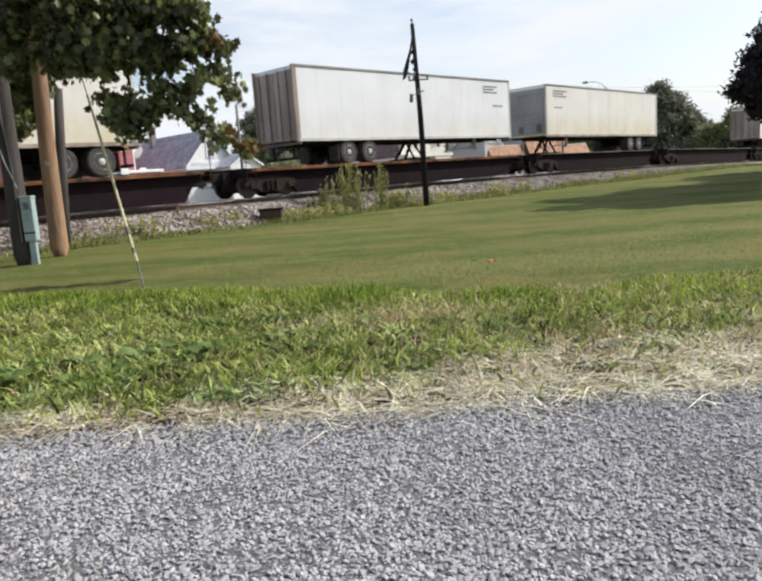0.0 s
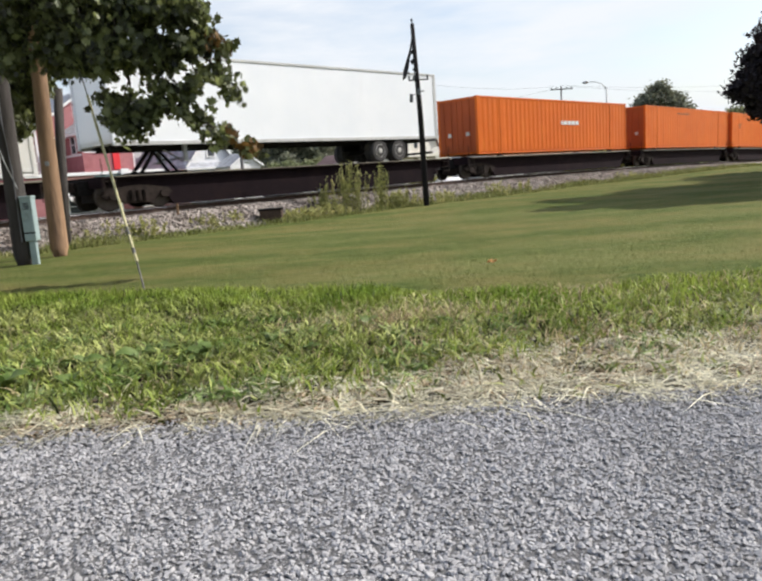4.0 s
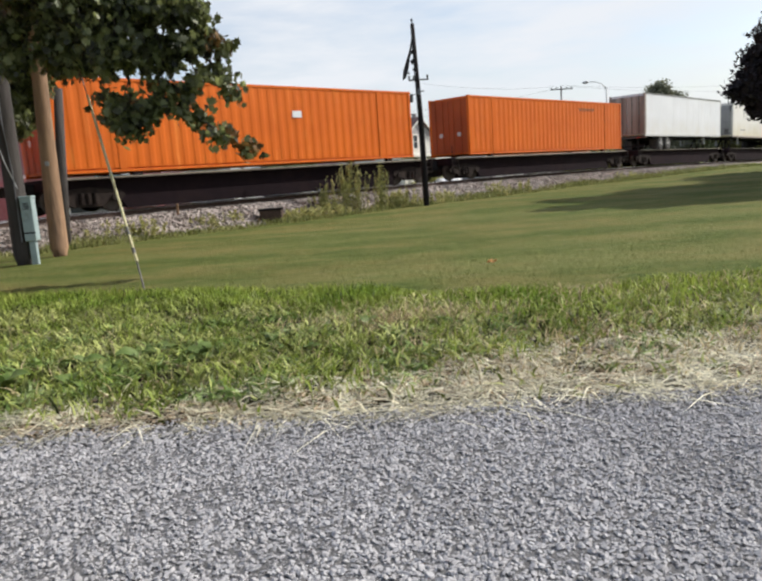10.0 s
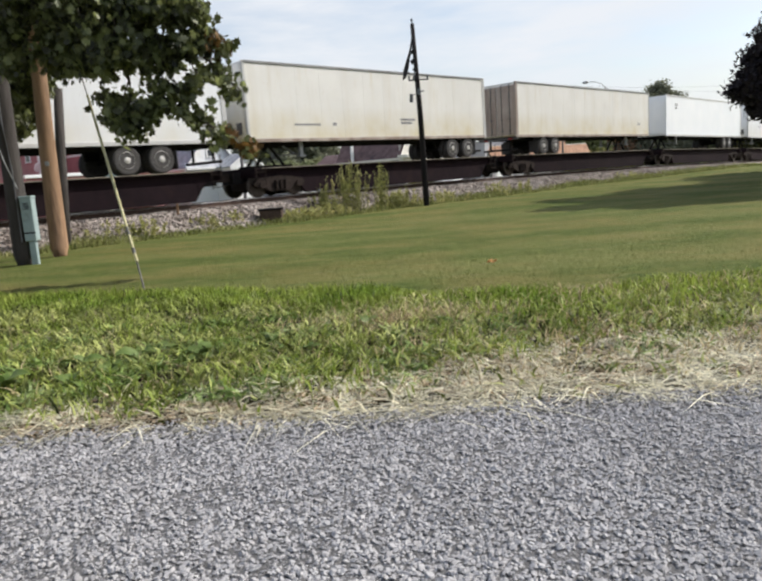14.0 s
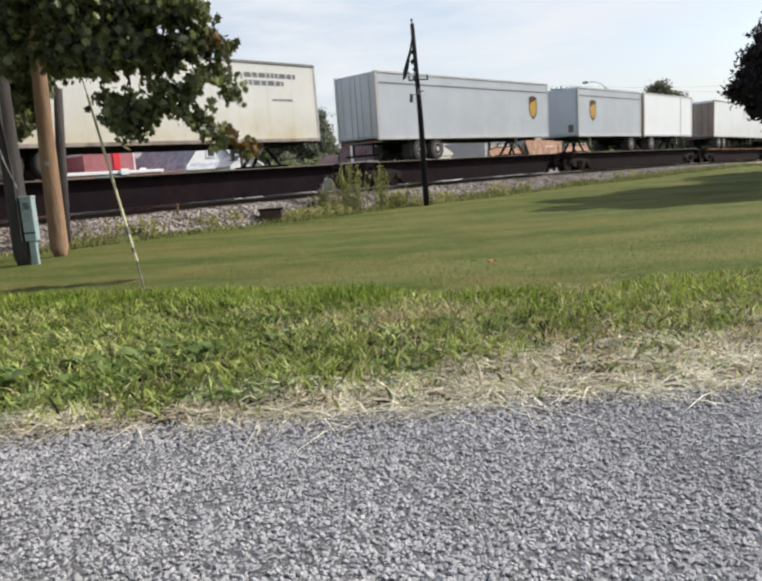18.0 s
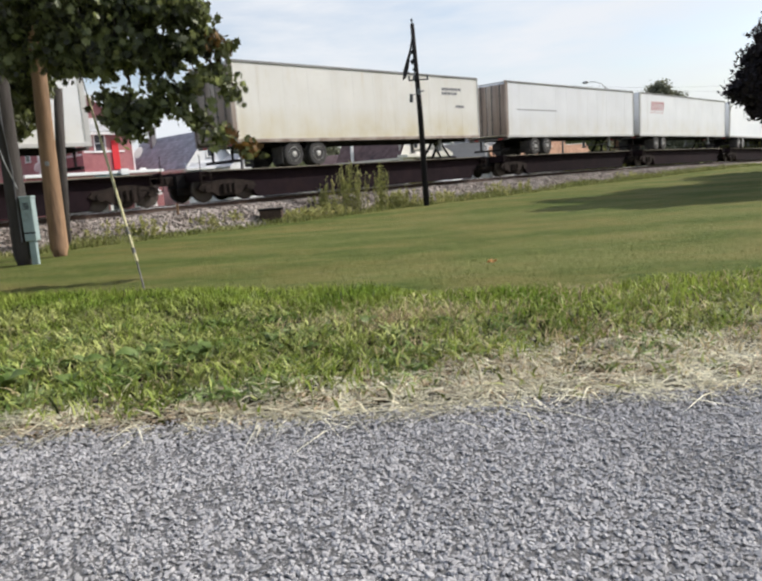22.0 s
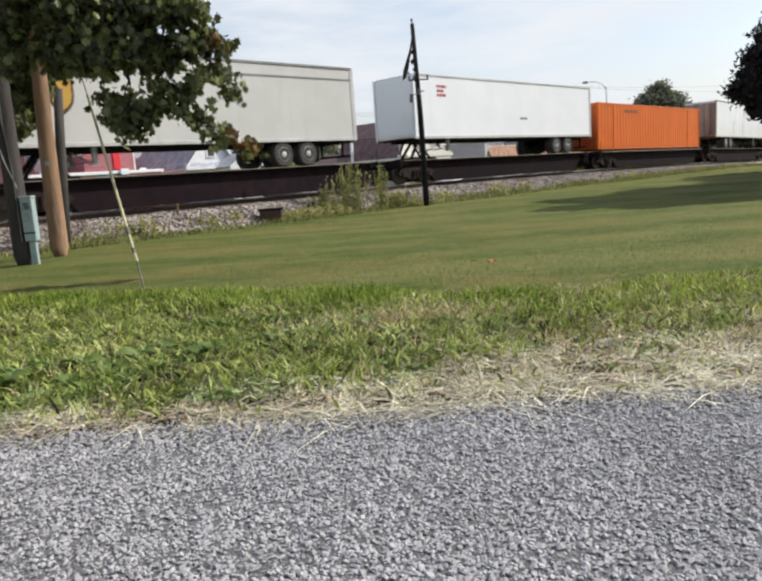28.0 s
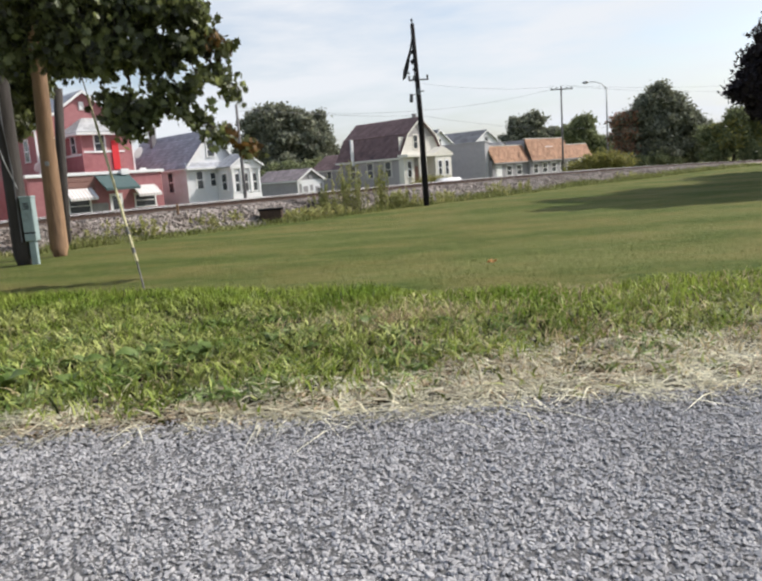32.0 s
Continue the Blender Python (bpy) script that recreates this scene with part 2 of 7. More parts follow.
def box(bm, x0, x1, y0, y1, z0, z1, bevel=0.0):
    vs = [bm.verts.new((x, y, z)) for z in (z0, z1) for y in (y0, y1) for x in (x0, x1)]
    fs = [bm.faces.new([vs[i] for i in q]) for q in ((0, 2, 3, 1), (4, 5, 7, 6), (0, 1, 5, 4), (2, 6, 7, 3), (0, 4, 6, 2), (1, 3, 7, 5))]
    if bevel:
        edges = list({e for f in fs for e in f.edges})
        bmesh.ops.bevel(bm, geom=edges, offset=bevel, segments=1, affect="EDGES", clamp_overlap=True)
    return vs


def boxes(*dims, bevel=0.0):
    bm = bmesh.new()
    for q in dims:
        box(bm, *q, bevel=bevel)
    return bm


def rod(bm, a, b, r0, r1=None, seg=8, caps=True):
    """A tapered round bar from a to b."""
    a, b = Vector(a), Vector(b)
    r1 = r0 if r1 is None else r1
    turn = (b - a).to_track_quat("Z", "Y").to_matrix()
    rings = []
    for p, r in ((a, r0), (b, r1)):
        rings.append([bm.verts.new(p + turn @ Vector((math.cos(2 * math.pi * i / seg) * r, math.sin(2 * math.pi * i / seg) * r, 0))) for i in range(seg)])
    for i in range(seg):
        bm.faces.new((rings[0][i], rings[0][(i + 1) % seg], rings[1][(i + 1) % seg], rings[1][i]))
    if caps:
        bm.faces.new(rings[0][::-1])
        bm.faces.new(rings[1])


def rods(*rows, seg=8):
    bm = bmesh.new()
    for q in rows:
        rod(bm, *q, seg=seg)
    return bm


def tube(bm, points, radii, seg=8):
    """A round limb through points."""
    last = None
    for i, p in enumerate(points):
        a, b = Vector(points[max(0, i - 1)]), Vector(points[min(len(points) - 1, i + 1)])
        turn = (b - a).to_track_quat("Z", "Y").to_matrix()
        ring = [bm.verts.new(Vector(p) + turn @ Vector((math.cos(2 * math.pi * k / seg) * radii[i], math.sin(2 * math.pi * k / seg) * radii[i], 0))) for k in range(seg)]
        if last:
            for k in range(seg):
                bm.faces.new((last[k], last[(k + 1) % seg], ring[(k + 1) % seg], ring[k]))
        else:
            bm.faces.new(ring[::-1])
        last = ring
    bm.faces.new(last)


def prism(bm, outline, y0, y1):
    """An outline in x and z, pushed from y0 to y1."""
    a = [bm.verts.new((x, y0, z)) for x, z in outline]
    b = [bm.verts.new((x, y1, z)) for x, z in outline]
    k = len(outline)
    bm.faces.new(a)
    bm.faces.new(b[::-1])
    for i in range(k):
        bm.faces.new((a[i], b[i], b[(i + 1) % k], a[(i + 1) % k]))
    bmesh.ops.recalc_face_normals(bm, faces=bm.faces[:])


def disc(bm, centre, axis, r, depth, seg=20, bevel=0.0):
    """A wheel-like drum round an axis 'x' or 'y'."""
    c = Vector(centre)
    d = Vector((0, depth / 2, 0)) if axis == "y" else Vector((depth / 2, 0, 0))
    if bevel:
        pts = [c - d, c - d * (1 - bevel), c + d * (1 - bevel), c + d]
        tube(bm, pts, [r * 0.88, r, r, r * 0.88], seg)
    else:
        rod(bm, c - d, c + d, r, r, seg)


def empty(name, m=None):
    ob = new(name)
    ob.empty_display_size = 0.3
    if m is not None:
        ob.matrix_basis = m
    return ob


# ---- the line of the railway ----
RAIL0 = EYE - 0.5586
HEAD0, BEND, BEND2 = 0.79074, -0.0012351, 7.7352e-05
GRADE, CREST = -0.001724, -0.0002123
_S = np.arange(-260.0, 860.0, 1.0)
_near = np.clip(_S, -32.0, 56.0)
_head = HEAD0 + BEND * _near + BEND2 * _near ** 2 / 2
_slope = (GRADE + 2 * CREST * _near) * np.exp(-np.abs(_S - _near) / 14.0)
_zero = int(np.argmin(np.abs(_S)))


def _sum(v):
    c = np.concatenate([[0.0], np.cumsum((v[1:] + v[:-1]) / 2)])
    return c - c[_zero]


_X, _Y, _Z = _sum(np.cos(_head)), 32.998 + _sum(np.sin(_head)), RAIL0 + _sum(_slope)


def line_at(s):
    """The place of the track's middle at rail height, its heading and its slope, s metres along it."""
    return (float(np.interp(s, _S, _X)), float(np.interp(s, _S, _Y)), float(np.interp(s, _S, _Z)), float(np.interp(s, _S, _head)), float(np.interp(s, _S, _slope)))


def on_line(s, ahead=0.0):
    x, y, z, h, g = line_at(s)
    return Matrix.Translation((x, y, z)) @ Matrix.Rotation(h, 4, "Z") @ Matrix.Rotation(-math.atan(g), 4, "Y")


def beside(s, off, z):
    """A place off metres beyond the track (negative: on the road's side)."""
    x, y, _, h, _ = line_at(s)
    return Vector((x - math.sin(h) * off, y + math.cos(h) * off, z))


EDGE = 3.34      # where the road's chippings end


def bank_line(x):
    """Where the verge ends and the ground drops to the lawn."""
    return np.interp(x, (-5.0, -3.7, -1.3, 0.0, 1.0, 2.2, 3.4, 5.0), (8.2, 7.8, 7.15, 6.45, 5.8, 5.85, 6.0, 6.2))


def ground_z(x, y):
    """The height of the ground: verge, a low bank, the lawn, and the land along the railway."""
    x, y = np.asarray(x, float), np.asarray(y, float)
    s = x * 0.711 + (y - 33.0) * 0.703
    along = np.minimum(-0.25, np.interp(s, _S, _Z) - 0.52)
    t = np.clip((y - bank_line(x)) / 2.0, 0, 1)
    t = t * t * (3 - 2 * t)
    verge = 0.03 * np.clip((y - EDGE) / 1.5, 0, 1) - 0.03 * np.clip((EDGE + 0.15 - y) / 0.3, 0, 1)
    off = -x * 0.703 + (y - 33.0) * 0.711
    far = np.clip((off - 3.2) / 6.0, 0, 1)
    along = along - 0.85 * far * far * (3 - 2 * far) * np.clip((60 - s) / 40, 0.35, 1)
    wave = 0.035 * np.sin(x * 0.35 + 0.6) * np.sin(y * 0.28) * t
    return verge * (1 - t) + (along + wave) * t


# ---- ground, road, railway ----
def patchy(x, y, scale, seed):
    """A cheap smooth field between 0 and 1."""
    r = np.random.default_rng(seed)
    out = np.zeros_like(x)
    for _ in range(5):
        a, f, p = r.uniform(0, 6.28), scale * r.uniform(0.6, 1.6), r.uniform(0, 6.28)
        out += np.sin((x * np.cos(a) + y * np.sin(a)) * f + p)
    return np.clip(out / 5 + 0.5, 0, 1)


def spaced(fine_lo, fine_hi, step, far, growth=1.25):
    inner = list(np.arange(fine_lo, fine_hi + 1e-6, step))
    out, d = [], step
    v = fine_hi
    while v < far:
        d *= growth
        v += d
        out.append(v)
    low, d, v = [], step, fine_lo
    while v > -far:
        d *= growth
        v -= d
        low.append(v)
    return np.array(low[::-1] + inner + out)


def ground_sheet():
    xs = spaced(-12.0, 14.0, 0.4, 2400.0, 1.18)
    ys = spaced(2.6, 12.0, 0.2, 2400.0, 1.14)
    gx, gy = np.meshgrid(xs, ys)
    gz = ground_z(gx, gy)
    verts = np.stack([gx.ravel(), gy.ravel(), gz.ravel()], 1)
    w = len(xs)
    i = (np.arange(len(ys) - 1)[:, None] * w + np.arange(w - 1)[None, :]).ravel()
    ob = soup("ground", verts, np.stack([i, i + 1, i + 1 + w, i + w], 1), M["lawn"], smooth=True)
    # the strip of bare, straw-covered soil along the road, near black for the shade between blades
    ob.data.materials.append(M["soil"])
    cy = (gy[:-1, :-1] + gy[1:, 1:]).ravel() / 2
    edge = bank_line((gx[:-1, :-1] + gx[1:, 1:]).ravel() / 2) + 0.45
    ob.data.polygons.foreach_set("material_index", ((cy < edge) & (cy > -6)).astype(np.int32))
    return tagged(ob, "mown green lawn with dry patches beside the railway", "lawn", kind="structure")


ground_sheet()


def road_sheet():
    ys = np.concatenate([np.linspace(-4.6, 1.2, 8), np.linspace(1.5, EDGE + 0.05, 12)])
    xs = np.concatenate([np.linspace(-400, -8, 14), np.linspace(-7, 7, 57), np.linspace(8, 400, 14)])
    gx, gy = np.meshgrid(xs, ys)
    edge = 0.05 * np.sin(gx * 2.1) + 0.03 * np.sin(gx * 5.3 + 1)
    gy = gy + edge * np.clip((gy - 2.6) / 0.8, 0, 1)
    gz = np.where(gy > EDGE - 0.25, -0.012, 0.0) + 0.004
    w = len(xs)
    i = (np.arange(len(ys) - 1)[:, None] * w + np.arange(w - 1)[None, :]).ravel()
    ob = soup("road", np.stack([gx.ravel(), gy.ravel(), gz.ravel()], 1), np.stack([i, i + 1, i + 1 + w, i + w], 1), M["asphalt"], smooth=True)
    return tagged(ob, "grey chip-sealed road with loose stone chippings", "road", kind="structure")


road = road_sheet()

# a rough stone in a unit box: a bent octahedron with cut corners
_STONE_V = np.array([(1, 0.1, 0.1), (-1, -0.1, 0), (0.1, 1, -0.1), (-0.1, -1, 0.1), (0.3, 0.2, 1), (0, 0, -1), (0.62, -0.6, 0.55), (-0.6, 0.62, 0.5)])
_STONE_F = np.array([(0, 2, 4), (2, 7, 4), (7, 1, 4), (1, 3, 4), (3, 6, 4), (6, 0, 4), (2, 0, 5), (1, 2, 5), (3, 1, 5), (0, 3, 5), (2, 1, 7), (3, 0, 6)])


def stones(name, places, sizes, material, rng, flat=0.6, parent=None):
    """Many small stones in one mesh, each turned and squashed in its own way."""
    k = len(places)
    a = rng.uniform(0, 2 * np.pi, k)
    sq = np.stack([sizes * rng.uniform(0.7, 1.3, k), sizes * rng.uniform(0.7, 1.2, k), sizes * flat * rng.uniform(0.7, 1.3, k)], 1)
    v = _STONE_V[None] * sq[:, None, :]
    tilt = rng.uniform(-0.5, 0.5, k)
    y, z = v[..., 1] * np.cos(tilt)[:, None] - v[..., 2] * np.sin(tilt)[:, None], v[..., 1] * np.sin(tilt)[:, None] + v[..., 2] * np.cos(tilt)[:, None]
    x = v[..., 0]
    v = np.stack([x * np.cos(a)[:, None] - y * np.sin(a)[:, None], x * np.sin(a)[:, None] + y * np.cos(a)[:, None], z], 2) + places[:, None, :]
    f = (_STONE_F[None] + (np.arange(k) * len(_STONE_V))[:, None, None]).reshape(-1, 3)
    return soup(name, v.reshape(-1, 3), f, material, parent)


def road_chippings():
    """Chippings bedded at uneven depth, thinned in places and towards the near left so that the dark binder shows."""
    rng = np.random.default_rng(5)
    k = 66000
    y = rng.uniform(1.45, EDGE + 0.1, k)
    x = rng.uniform(-1, 1, k) * (0.75 + 0.62 * y)
    # thinner towards the rest of the road
    x = np.concatenate([x, rng.normal(0, 4.0, 20000)])
    y = np.concatenate([y, rng.uniform(-4.4, EDGE, 20000)])
    # share of chippings left out: more towards the near left, and in patches
    worn = 0.35 * np.clip((0.3 - x) / 1.6, 0, 1) * np.clip((3.1 - y) / 1.2, 0, 1) + 0.30 * np.clip(patchy(x, y, 9.0, 91) * 2.2 - 1.1, 0, 1) + 0.85 * (patchy(x, y * 1.6, 105.0, 92) + patchy(x, y * 1.5, 78.0, 93) + patchy(x, y * 1.7, 140.0, 94) < 0.98)
    keep = (rng.random(len(x)) < 1.0 - 0.75 * np.clip((y - EDGE + 0.25) / 0.35, 0, 1)) & (rng.random(len(x)) > worn)
    x, y = x[keep], y[keep]
    size = rng.uniform(0.0046, 0.0108, len(x)) * np.where(rng.random(len(x)) < 0.08, 1.45, 1.0)
    z = 0.003 + size * 0.15 + rng.uniform(-0.001, 0.006, len(x))
    # grit between the chippings
    k = 30000
    gy = rng.uniform(1.45, EDGE + 0.05, k)
    gx = rng.uniform(-1, 1, k) * (0.75 + 0.62 * gy)
    x, y, z = np.concatenate([x, gx]), np.concatenate([y, gy]), np.concatenate([z, np.full(k, 0.004)])
    size = np.concatenate([size, rng.uniform(0.0022, 0.0048, k)])
    ob = stones("chippings", np.stack([x, y, z], 1), size, M["chip"], rng, 0.66, road)
    ob["kind"] = "stuff"
    return ob


road_chippings()


def swept(name, profile, s0, s1, step, material, parent=None, label="", closed=False):
    """A profile (off beyond the middle, height over the rail) swept along the railway."""
    ss = np.arange(s0, s1 + 1e-6, step)
    rows = []
    for s in ss:
        x, y, z, h, _ = line_at(s)
        rows.append([(x - math.sin(h) * o, y + math.cos(h) * o, z + dz) for o, dz in profile])
    k, w = len(ss), len(profile)
    verts = np.array(rows).reshape(-1, 3)
    faces = []
    last = w if closed else w - 1
    for i in range(k - 1):
        for j in range(last):
            faces.append((i * w + j, (i + 1) * w + j, (i + 1) * w + (j + 1) % w, i * w + (j + 1) % w))
    if closed:
        faces.append(tuple(range(w)))
        faces.append(tuple(range((k - 1) * w, k * w))[::-1])
    return soup(name, verts, faces, material, parent, label)


def railway():
    track = tagged(empty("railway_track"), "single rusty railway track on wooden sleepers and stone ballast", "railway track", kind="structure")
    swept("ballast_bed", [(-4.2, -1.1), (-2.75, -0.72), (-1.75, -0.2), (-0.9, -0.17), (0.9, -0.17), (1.75, -0.2), (2.75, -0.72), (4.2, -1.1)], -200, 850, 5, M["ballast"], track)
    for side in (-1, 1):
        c = side * 0.755
        prof = [(c - 0.07, -0.165), (c + 0.07, -0.165), (c + 0.07, -0.15), (c + 0.012, -0.13), (c + 0.012, -0.04), (c + 0.036, -0.03), (c + 0.036, -0.004), (c - 0.036, -0.004), (c - 0.036, -0.03), (c - 0.012, -0.04), (c - 0.012, -0.13), (c - 0.07, -0.15)]
        rail = swept("rail", prof, -200, 850, 4, M["rail"], track, closed=True)
        swept("running_band", [(c - 0.038, -0.016), (c + 0.038, -0.016), (c + 0.034, 0.0), (c - 0.034, 0.0)], -200, 850, 4, M["rail_head"], rail, "polished steel running surface", closed=True)
    return track


track = railway()


def ballast_stones():
    """Loose stones on the near shoulder, with bare stretches where weeds grow."""
    rng = np.random.default_rng(8)
    k = 17000
    s = rng.uniform(-26, 45, k)
    o = -rng.triangular(1.3, 2.2, 3.3, k)
    zz = np.interp(-o, [1.3, 1.75, 2.75, 3.4], [-0.185, -0.2, -0.72, -0.88])
    x, y, z, h = np.interp(s, _S, _X), np.interp(s, _S, _Y), np.interp(s, _S, _Z), np.interp(s, _S, _head)
    p = np.stack([x - np.sin(h) * o, y + np.cos(h) * o, z + zz + rng.uniform(0, 0.03, k)], 1)
    ob = stones("ballast_stones", p, rng.uniform(0.028, 0.062, k), M["ballast"], rng, 0.8, track)
    ob["kind"] = "stuff"


ballast_stones()


def sleepers():
    """Wooden sleepers, each a piece of its own where the track runs nearest."""
    me = bpy.data.meshes.new("sleeper")
    bm = boxes((-0.115, 0.115, -1.3, 1.3, -0.33, -0.166), bevel=0.012)
    bm.to_mesh(me)
    bm.free()
    for k in range(150):
        s = -30 + k * 0.54
        ob = part_of("sleeper", me, M["sleeper"], track)
        ob.matrix_basis = on_line(s) @ Matrix.Rotation(math.sin(k * 2.3) * 0.02, 4, "Z")


sleepers()


# ---- the train ----
SPEED = 25.298     # metres a second, towards smaller s
MOVERS = []        # (thing, its middle along the train at 0 s)


def send(ob, u):
    MOVERS.append((ob, u))
    ob.matrix_basis = on_line(u)
    return ob


def paint(name, a, b, streak, amount=(0.5, 0.8), rough=0.45, scratch=None, grime=None):
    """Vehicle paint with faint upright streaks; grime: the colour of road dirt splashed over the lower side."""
    m, n, l, p = nodes_of(name)
    col = mix_rgb(n, l, noise_fac(n, l, 0.5, 0.35, 0.65), a, b)
    soft = n.new("ShaderNodeMath")
    soft.operation = "MULTIPLY"
    soft.inputs[1].default_value = 0.55
    l.new(noise_fac(n, l, 1.9, *amount, stretch=(1.0, 1.0, 0.09)), soft.inputs[0])
    col = mix_rgb(n, l, soft.outputs["Value"], col, streak)
    col = mix_rgb(n, l, noise_fac(n, l, 9.0, 0.64, 0.82, stretch=(1, 1, 0.5)), col, streak)
    if scratch:
        thin = n.new("ShaderNodeMath")
        thin.operation = "MULTIPLY"
        thin.inputs[1].default_value = 0.6
        l.new(noise_fac(n, l, 4.2, 0.60, 0.78, stretch=(1.0, 1.0, 0.13)), thin.inputs[0])
        col = mix_rgb(n, l, thin.outputs["Value"], col, scratch)
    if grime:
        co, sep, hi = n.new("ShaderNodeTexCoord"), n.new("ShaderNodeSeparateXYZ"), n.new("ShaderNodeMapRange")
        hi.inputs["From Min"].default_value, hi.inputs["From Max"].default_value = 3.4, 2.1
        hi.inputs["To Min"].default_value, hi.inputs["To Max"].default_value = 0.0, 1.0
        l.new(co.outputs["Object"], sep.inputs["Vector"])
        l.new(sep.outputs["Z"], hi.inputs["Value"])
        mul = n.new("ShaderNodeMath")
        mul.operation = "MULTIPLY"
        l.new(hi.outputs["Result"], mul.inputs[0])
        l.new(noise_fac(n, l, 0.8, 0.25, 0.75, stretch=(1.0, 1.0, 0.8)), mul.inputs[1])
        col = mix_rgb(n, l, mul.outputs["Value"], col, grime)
    l.new(col, p.inputs["Base Color"])
    p.inputs["Roughness"].default_value, p.inputs["Specular IOR Level"].default_value = rough, 0.25
    b_ = n.new("ShaderNodeBump")
    b_.inputs["Strength"].default_value, b_.inputs["Distance"].default_value = 0.08, 0.02
    l.new(noise_fac(n, l, 1.7, 0.2, 0.8), b_.inputs["Height"])
    l.new(b_.outputs["Normal"], p.inputs["Normal"])
    return m


PAINT = {
    "white": paint("trailer_white", (0.73, 0.75, 0.78), (0.79, 0.81, 0.84), (0.62, 0.61, 0.59), (0.55, 0.85), grime=(0.66, 0.63, 0.55)),
    "bright": paint("trailer_bright_white", (0.82, 0.85, 0.89), (0.87, 0.89, 0.92), (0.74, 0.75, 0.77), (0.6, 0.9)),
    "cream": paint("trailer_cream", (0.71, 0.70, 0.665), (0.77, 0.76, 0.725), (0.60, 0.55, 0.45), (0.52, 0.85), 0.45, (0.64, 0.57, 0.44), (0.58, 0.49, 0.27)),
    "grey": paint("trailer_grey", (0.47, 0.51, 0.56), (0.53, 0.57, 0.62), (0.42, 0.44, 0.46), (0.55, 0.85)),
    "beige": paint("trailer_beige_grey", (0.55, 0.55, 0.53), (0.60, 0.60, 0.58), (0.46, 0.44, 0.40), (0.55, 0.85)),
    "orange": paint("container_orange", (0.60, 0.118, 0.005), (0.67, 0.14, 0.008), (0.43, 0.085, 0.008), (0.52, 0.85), 0.5, (0.74, 0.27, 0.05)),
    "orange_dark": paint("container_orange_faded", (0.55, 0.115, 0.014), (0.61, 0.14, 0.02), (0.38, 0.085, 0.015), (0.5, 0.8), 0.55, (0.66, 0.24, 0.06)),
    "door_brown": paint("door_rusty", (0.34, 0.285, 0.245), (0.43, 0.375, 0.335), (0.15, 0.095, 0.075), (0.42, 0.6)),
    # bare metal, with the shade on the front ends put into its colour
    "front_metal_shaded": paint("bare_front_wall_shaded", (0.22, 0.225, 0.23), (0.29, 0.295, 0.30), (0.16, 0.155, 0.15), (0.5, 0.8)),
    "rail_alu": paint("aluminium_rail", (0.5, 0.5, 0.5), (0.58, 0.58, 0.57), (0.34, 0.32, 0.29), (0.5, 0.8), 0.4),
    # darker tone; on the top rails it stands in for the roof edge's shadow line
    "rail_dark": paint("dark_rail", (0.20, 0.20, 0.20), (0.27, 0.27, 0.265), (0.13, 0.125, 0.12)),
    "dark_trim": paint("dark_trim", (0.10, 0.10, 0.10), (0.15, 0.145, 0.14), (0.07, 0.06, 0.055)),
    "ink": paint("marking_ink", (0.17, 0.17, 0.19), (0.25, 0.25, 0.27), (0.3, 0.3, 0.3), (0.6, 0.9)),
    "ink_brown": paint("faded_brown_ink", (0.20, 0.075, 0.03), (0.28, 0.10, 0.035), (0.4, 0.12, 0.03), (0.5, 0.8)),
    # darker red than the orange sides: the ends' shade is put into the paint
    "container_end": paint("container_end_shaded", (0.36, 0.075, 0.022), (0.44, 0.095, 0.025), (0.22, 0.05, 0.02), (0.45, 0.75), 0.6),
    "red": paint("marking_red", (0.36, 0.045, 0.055), (0.42, 0.07, 0.075), (0.5, 0.25, 0.25), (0.6, 0.9)),
    "shield": paint("shield_brown", (0.075, 0.04, 0.02), (0.10, 0.055, 0.025), (0.12, 0.08, 0.05), (0.6, 0.9)),
    "gold": paint("shield_gold", (0.52, 0.31, 0.06), (0.58, 0.36, 0.08), (0.5, 0.33, 0.1), (0.6, 0.9)),
}
SHARED = {}


def shared(key, make):
    """A mesh that alike parts share."""
    if key not in SHARED:
        bm = make()
        me = bpy.data.meshes.new(key)
        bm.normal_update()
        bm.to_mesh(me)
        bm.free()
        SHARED[key] = me
    return SHARED[key]


def put(name, key, make, material, parent, at=(0, 0, 0), label="", smooth=False, flip=False):
    ob = part_of(name, shared(key, make), material, parent, label, smooth)
    ob.location = at
    if flip:
        ob.rotation_euler = (0, 0, math.pi)
    return ob


def bar_rows(x0, x1, z0, z1, rows, y, gaps=(0.0,)):
    """Unreadable writing: rows of broken bars on the near side."""
    bm = bmesh.new()
    hgt = (z1 - z0) / (rows * 1.6)
    for r in range(rows):
        z = z1 - r * hgt * 1.6
        x = x0
        end = x1 - (0.25 * (x1 - x0) if r % 2 else 0)
        while x < end:
            w = min(hgt * (0.8 + 0.5 * ((r * 7 + int(x * 13)) % 3)), end - x)
            if w > 0.02:
                box(bm, x, x + w, y - 0.006, y, z - hgt, z)
            x += w + hgt * 0.35
    return bm


